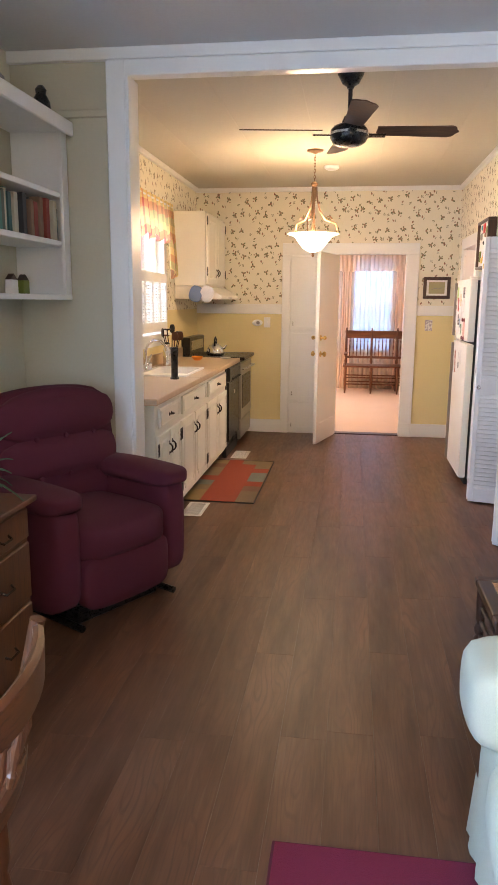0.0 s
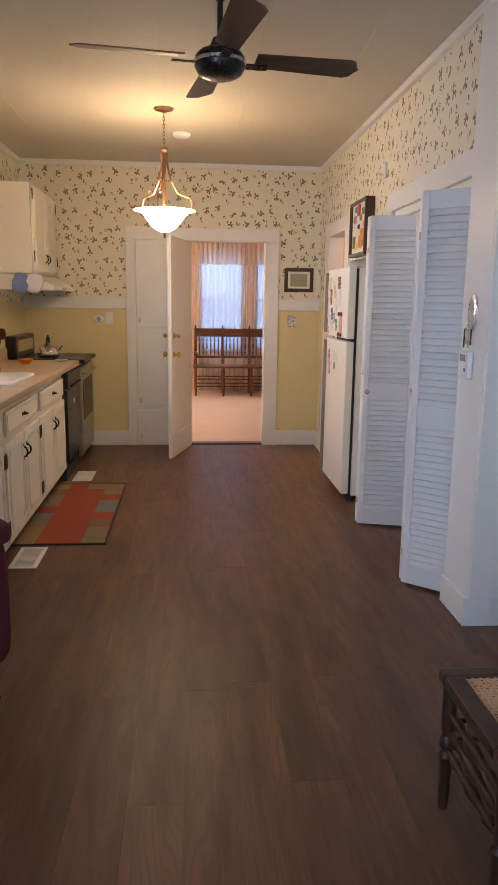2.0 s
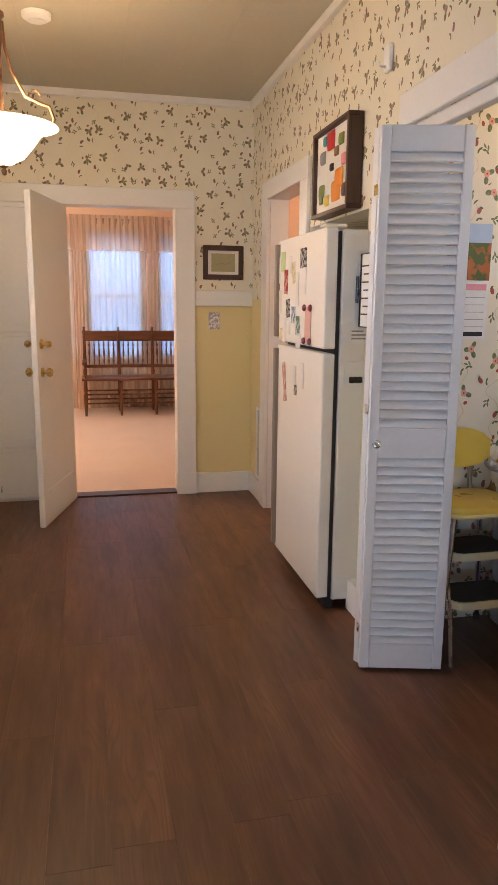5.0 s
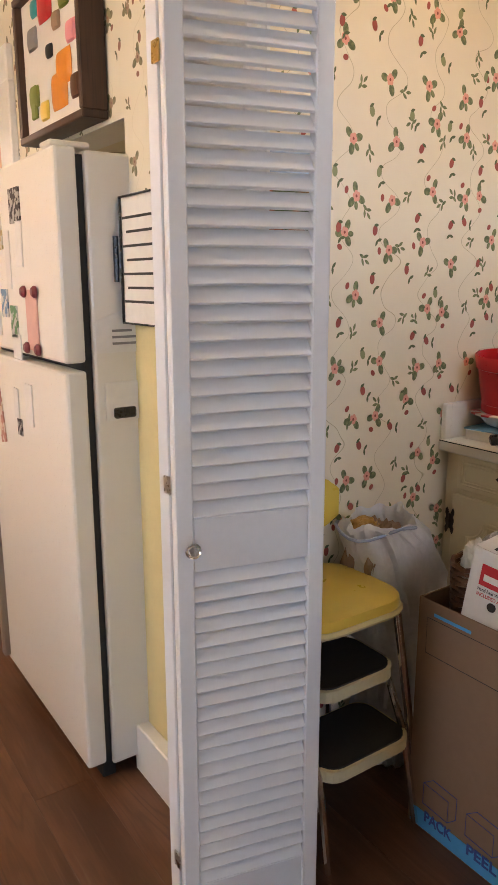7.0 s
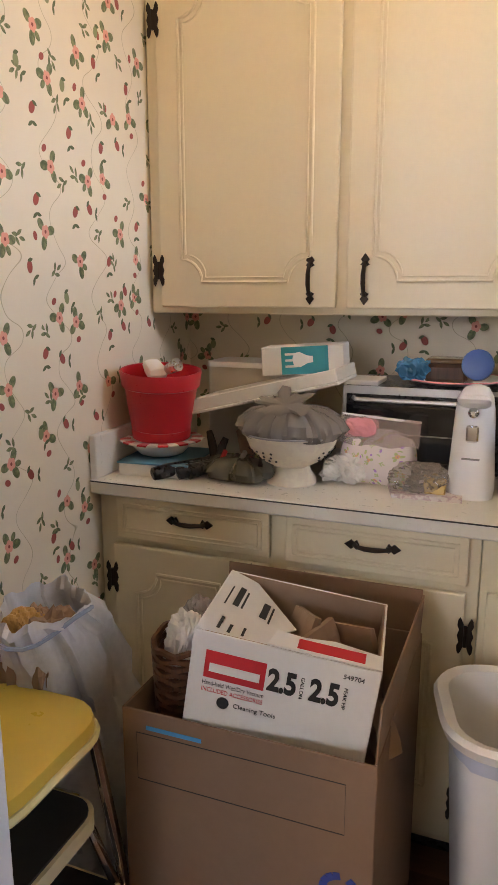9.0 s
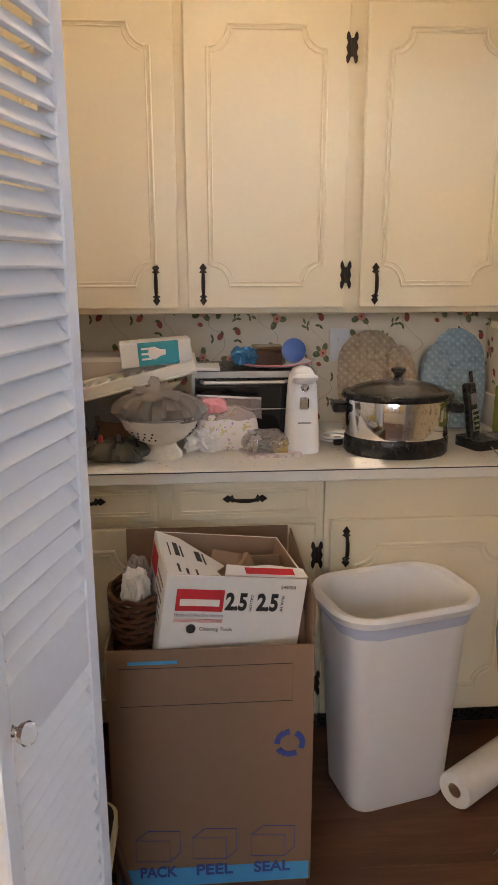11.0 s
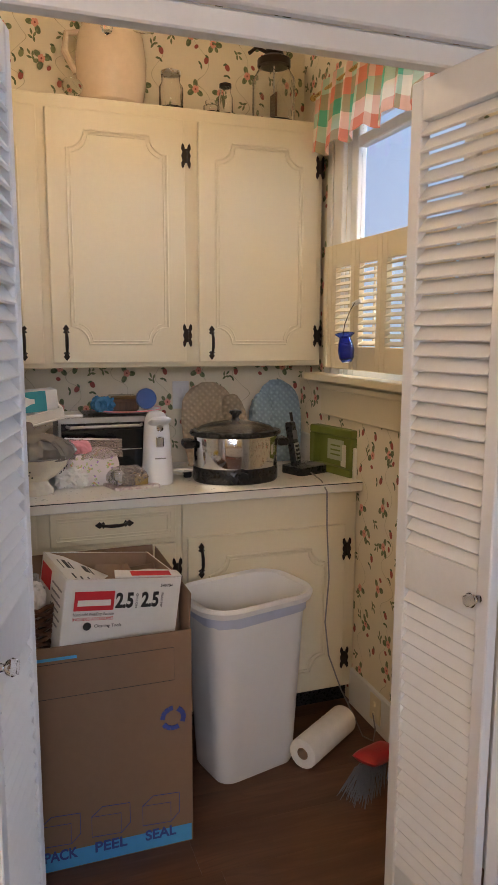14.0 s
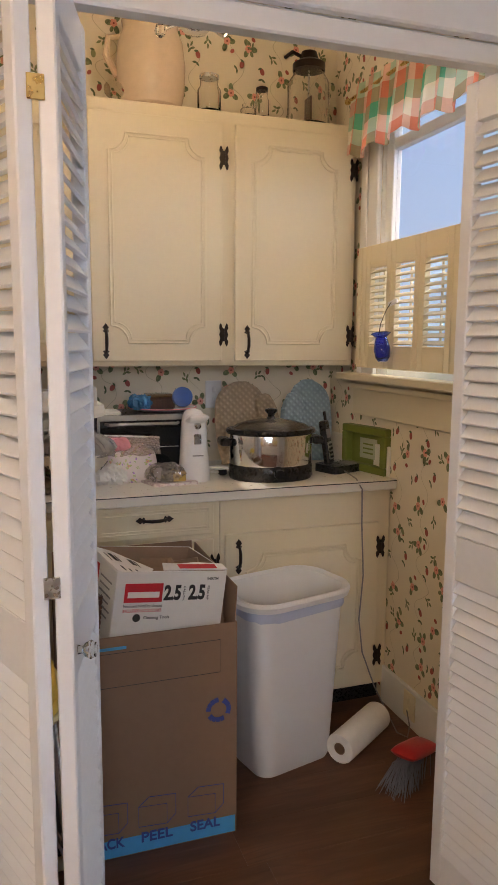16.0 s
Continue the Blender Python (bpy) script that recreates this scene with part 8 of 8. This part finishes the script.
part("disc", turned([(0.035, 0), (0.036, 0.006), (0.02, 0.02), (0, 0.022)], 20, pose(0, 0, 0.035, 0, -75, 0)), GLASS, lid2, smooth=True)
bigj = thing("churn_jar", "large glass churn jar with a black iron crank top", "jar", pose(3.08, 4.75, TOP))
part("glass", turned([(0.075, 0), (0.085, 0.01), (0.085, 0.17), (0.06, 0.21), (0.06, 0.225), (0.055, 0.225), (0.055, 0.21), (0.079, 0.168), (0.079, 0.014), (0, 0.012)], 28), GLASS, bigj, smooth=True)
part("crank_top", turned([(0.065, 0.22), (0.065, 0.245), (0.04, 0.26), (0.03, 0.29), (0, 0.295)], 20), BLACK_IRON, bigj, smooth=True)
part("crank", piped([(0, 0.03, 0.27), (-0.02, 0.08, 0.275), (-0.02, 0.11, 0.25)], 0.007, 8), BLACK_IRON, bigj, smooth=True)
part("paddle", boxed(-0.03, 0.03, -0.004, 0.004, 0.03, 0.12, bevel=0.002), OAK, bigj)
part("dasher_rod", piped([(0, 0, 0.12), (0, 0, 0.24)], 0.004, 6), STEEL, bigj)

# the pantry's ceiling lamp
fix = thing("ceiling_lamp", "brass pantry ceiling lamp with a crystal drop", "ceiling lamp", pose(2.30, 5.42, 2.78))
part("canopy", turned([(0.06, 0), (0.055, -0.02), (0.015, -0.03), (0.01, -0.08)], 24), BRASS, fix, smooth=True)
part("stem", piped([(0, 0, -0.07), (0, 0, -0.29)], 0.007, 10), BRASS, fix, smooth=True)
part("socket", piped([(0, 0, -0.46), (0, 0, -0.50)], 0.007, 10), BRASS, fix, smooth=True)
part("cup", turned([(0.01, -0.49), (0.05, -0.50), (0.055, -0.52), (0.03, -0.545), (0, -0.55)], 24), CHROME, fix, smooth=True)
for s in (-1, 1):
    part("arm", piped([(0, s * 0.03, -0.52), (0, s * 0.08, -0.545), (0, s * 0.10, -0.53), (0, s * 0.095, -0.505)], 0.005, 8), CHROME, fix, smooth=True)
part("crystal", turned([(0, -0.02), (0.012, -0.012), (0.016, 0), (0.012, 0.012), (0, 0.02)], 10, pose(-0.02, 0.10, -0.56)), GLASS, fix, smooth=False)
part("bulb", turned([(0.012, -0.33), (0.03, -0.36), (0.035, -0.39), (0.025, -0.43), (0.012, -0.46)], 16, pose(0, 0.0, 0)), bowl_mat, fix, "lit frosted bulb", True).visible_shadow = False

# floor clutter by the stool and in the carton
bag = thing("plastic_sack", "white plastic sack of paper bags on the floor", "sack", pose(2.33, 6.06, 0))
bm = bmesh.new()
rings = []
PROFILE = ((0.0, 0.14, 0), (0.05, 0.18, 0), (0.12, 0.19, 0), (0.2, 0.185, 0.0), (0.28, 0.195, 0.0), (0.36, 0.185, -0.01), (0.44, 0.185, -0.02), (0.52, 0.17, -0.04), (0.58, 0.175, -0.06), (0.64, 0.155, -0.08), (0.70, 0.15, -0.11), (0.75, 0.13, -0.14), (0.765, 0.12, -0.14), (0.74, 0.11, -0.14), (0.66, 0.1, -0.1))
for z, r_, dx in PROFILE:
    ring = []
    for i in range(72):
        a = i * math.pi / 36
        q = Vector((math.cos(a) * 1.6, math.sin(a) * 1.6, z * 5))
        f = 1.06 - 0.30 * abs(noise.noise(q)) - 0.22 * abs(noise.noise(q * 2.7)) - 0.12 * abs(noise.noise(q * 6.0))
        ring.append((dx + r_ * f * math.cos(a), 0.74 * r_ * f * math.sin(a), z + 0.03 * noise.noise(q * 1.5)))
    rings.append(ring)
loft(bm, rings)
part("film", bm, cloth("white_plastic_film", (0.78, 0.79, 0.82), 0.35, 60, 0.05, 0.0, 0.15, 0.6), bag, smooth=True)
part("drawstring", piped([(-0.14 + 0.13 * math.cos(a), 0.09 * math.sin(a), 0.742 + 0.012 * math.sin(3 * a)) for a in [k * math.pi / 12 for k in range(24)]], 0.005, 5, True), plain("blue_grey_cord", (0.3, 0.36, 0.5), 0.5), bag, "blue-grey drawstring", True)
pb = thing("brown_bag", "brown paper bag poking out of the sack", "paper bag", pose(2.18, 6.05, 0.575))
part("paper", crumple(0.12, 0.10, 0.17, 31, 0.12, 8, 0.25), CARD, pb)
part("amber_roll", crumple(0.07, 0.05, 0.05, 33, 0.1), plain("amber_paper", (0.50, 0.27, 0.07), 0.5), pb, m=pose(-0.03, 0.02, 0.14))
wb = thing("wicker_basket", "woven willow basket inside the moving box", "basket", pose(2.27, 5.765, 0.485))
for k in range(16):
    part("willow_hoop", piped([(0.085 * (1 + 0.01 * k) * math.cos(a) * 0.9, 0.055 * (1 + 0.01 * k) * math.sin(a), 0.02 + k * 0.014 + 0.003 * math.sin(8 * a + k * math.pi)) for a in [i * math.pi / 16 for i in range(32)]], 0.0068, 5, True), OAK, wb, smooth=True)
part("bottom", turned([(0.08, 0.0), (0.08, 0.02)], 20, None, 1, 0.65), OAK, wb)
for k, (x, y, mt) in enumerate(((2.25, 5.765, PAPER), (2.31, 5.765, film("clear_bag_film", (0.7, 0.68, 0.64), 0.2, 0.5)))):
    pp = thing("packing_paper", "loose packing stuffed into the basket", "packing", pose(x, y, 0.665), "packing in the basket")
    part("sheet", crumple(0.07, 0.05, 0.10, 41 + k, 0.12, 12), mt, pp)

# potted plant on the desk
plant = thing("potted_plant", "spiky green house plant in a blue pot", "plant", pose(-0.86, 2.72, 0.76))
part("pot", turned([(0.05, 0), (0.06, 0.01), (0.075, 0.1), (0.08, 0.12), (0.07, 0.12), (0.06, 0.03), (0, 0.03)], 20), TEAL, plant, smooth=True)
LEAF = plain("plant_leaf", (0.05, 0.14, 0.06), 0.45)
for i in range(26):
    a, l = i * 2.4, 0.16 + 0.08 * rg.random()
    up = rg.uniform(0.15, 1.0)
    pts = [Vector((0.02 * math.cos(a), 0.02 * math.sin(a), 0.1)) + Vector((math.cos(a) * t * l * (1.1 - 0.5 * up), math.sin(a) * t * l * (1.1 - 0.5 * up), l * up * t * 1.3 - 0.12 * t * t)) for t in (0, 0.3, 0.6, 0.85, 1.0)]
    bm = bmesh.new()
    side = Vector((-math.sin(a), math.cos(a), 0))
    ws = (0.006, 0.011, 0.010, 0.006, 0.001)
    vs = [(bm.verts.new(p - side * w), bm.verts.new(p + Vector((0, 0, -0.004))), bm.verts.new(p + side * w)) for p, w in zip(pts, ws)]
    for p, q in zip(vs, vs[1:]):
        bm.faces.new((p[0], p[1], q[1], q[0]))
        bm.faces.new((p[1], p[2], q[2], q[1]))
    part("leaf", bm, LEAF, plant, smooth=True)


# ---- floor planks ----
PLANK_W, PLANK_L = 0.165, 1.22
plank_meshes = {}


def plank_mesh(w, l):
    key = (round(w, 3), round(l, 3))
    if key not in plank_meshes:
        bm = bmesh.new()
        g, b = 0.0002, 0.0005
        low, mid, high = [[bm.verts.new((x, y, z)) for x, y in ((-w / 2 + i, -l / 2 + i), (w / 2 - i, -l / 2 + i), (w / 2 - i, l / 2 - i), (-w / 2 + i, l / 2 - i))] for i, z in ((g, -0.0065), (g, -b), (g + b, 0.0))]
        bm.faces.new(high)
        for p, q in ((low, mid), (mid, high)):
            for i in range(4):
                bm.faces.new((p[i], p[(i + 1) % 4], q[(i + 1) % 4], q[i]))
        mesh = bpy.data.meshes.new("plank")
        bm.to_mesh(mesh)
        bm.free()
        mesh.materials.append(PLANK)
        plank_meshes[key] = mesh
    return plank_meshes[key]


floor_ob = bpy.data.objects["floor"]
X0, X1, Y0, Y1 = -1.45, 3.3, -1.3, 8.60
row, left = 0, 0.153 - 10 * PLANK_W
while left < X1:
    if left + PLANK_W > X0:
        at = Y0 - PLANK_L + (row * 0.4337 + 0.19 * (row % 3)) % PLANK_L
        while at < Y1:
            a, b = max(at, Y0), min(at + PLANK_L, Y1)
            if b - a > 0.03:
                ob = new("plank", plank_mesh(PLANK_W, b - a))
                ob.parent = floor_ob
                ob.location = (left + PLANK_W / 2, (a + b) / 2, 0)
            at += PLANK_L
    row += 1
    left += PLANK_W
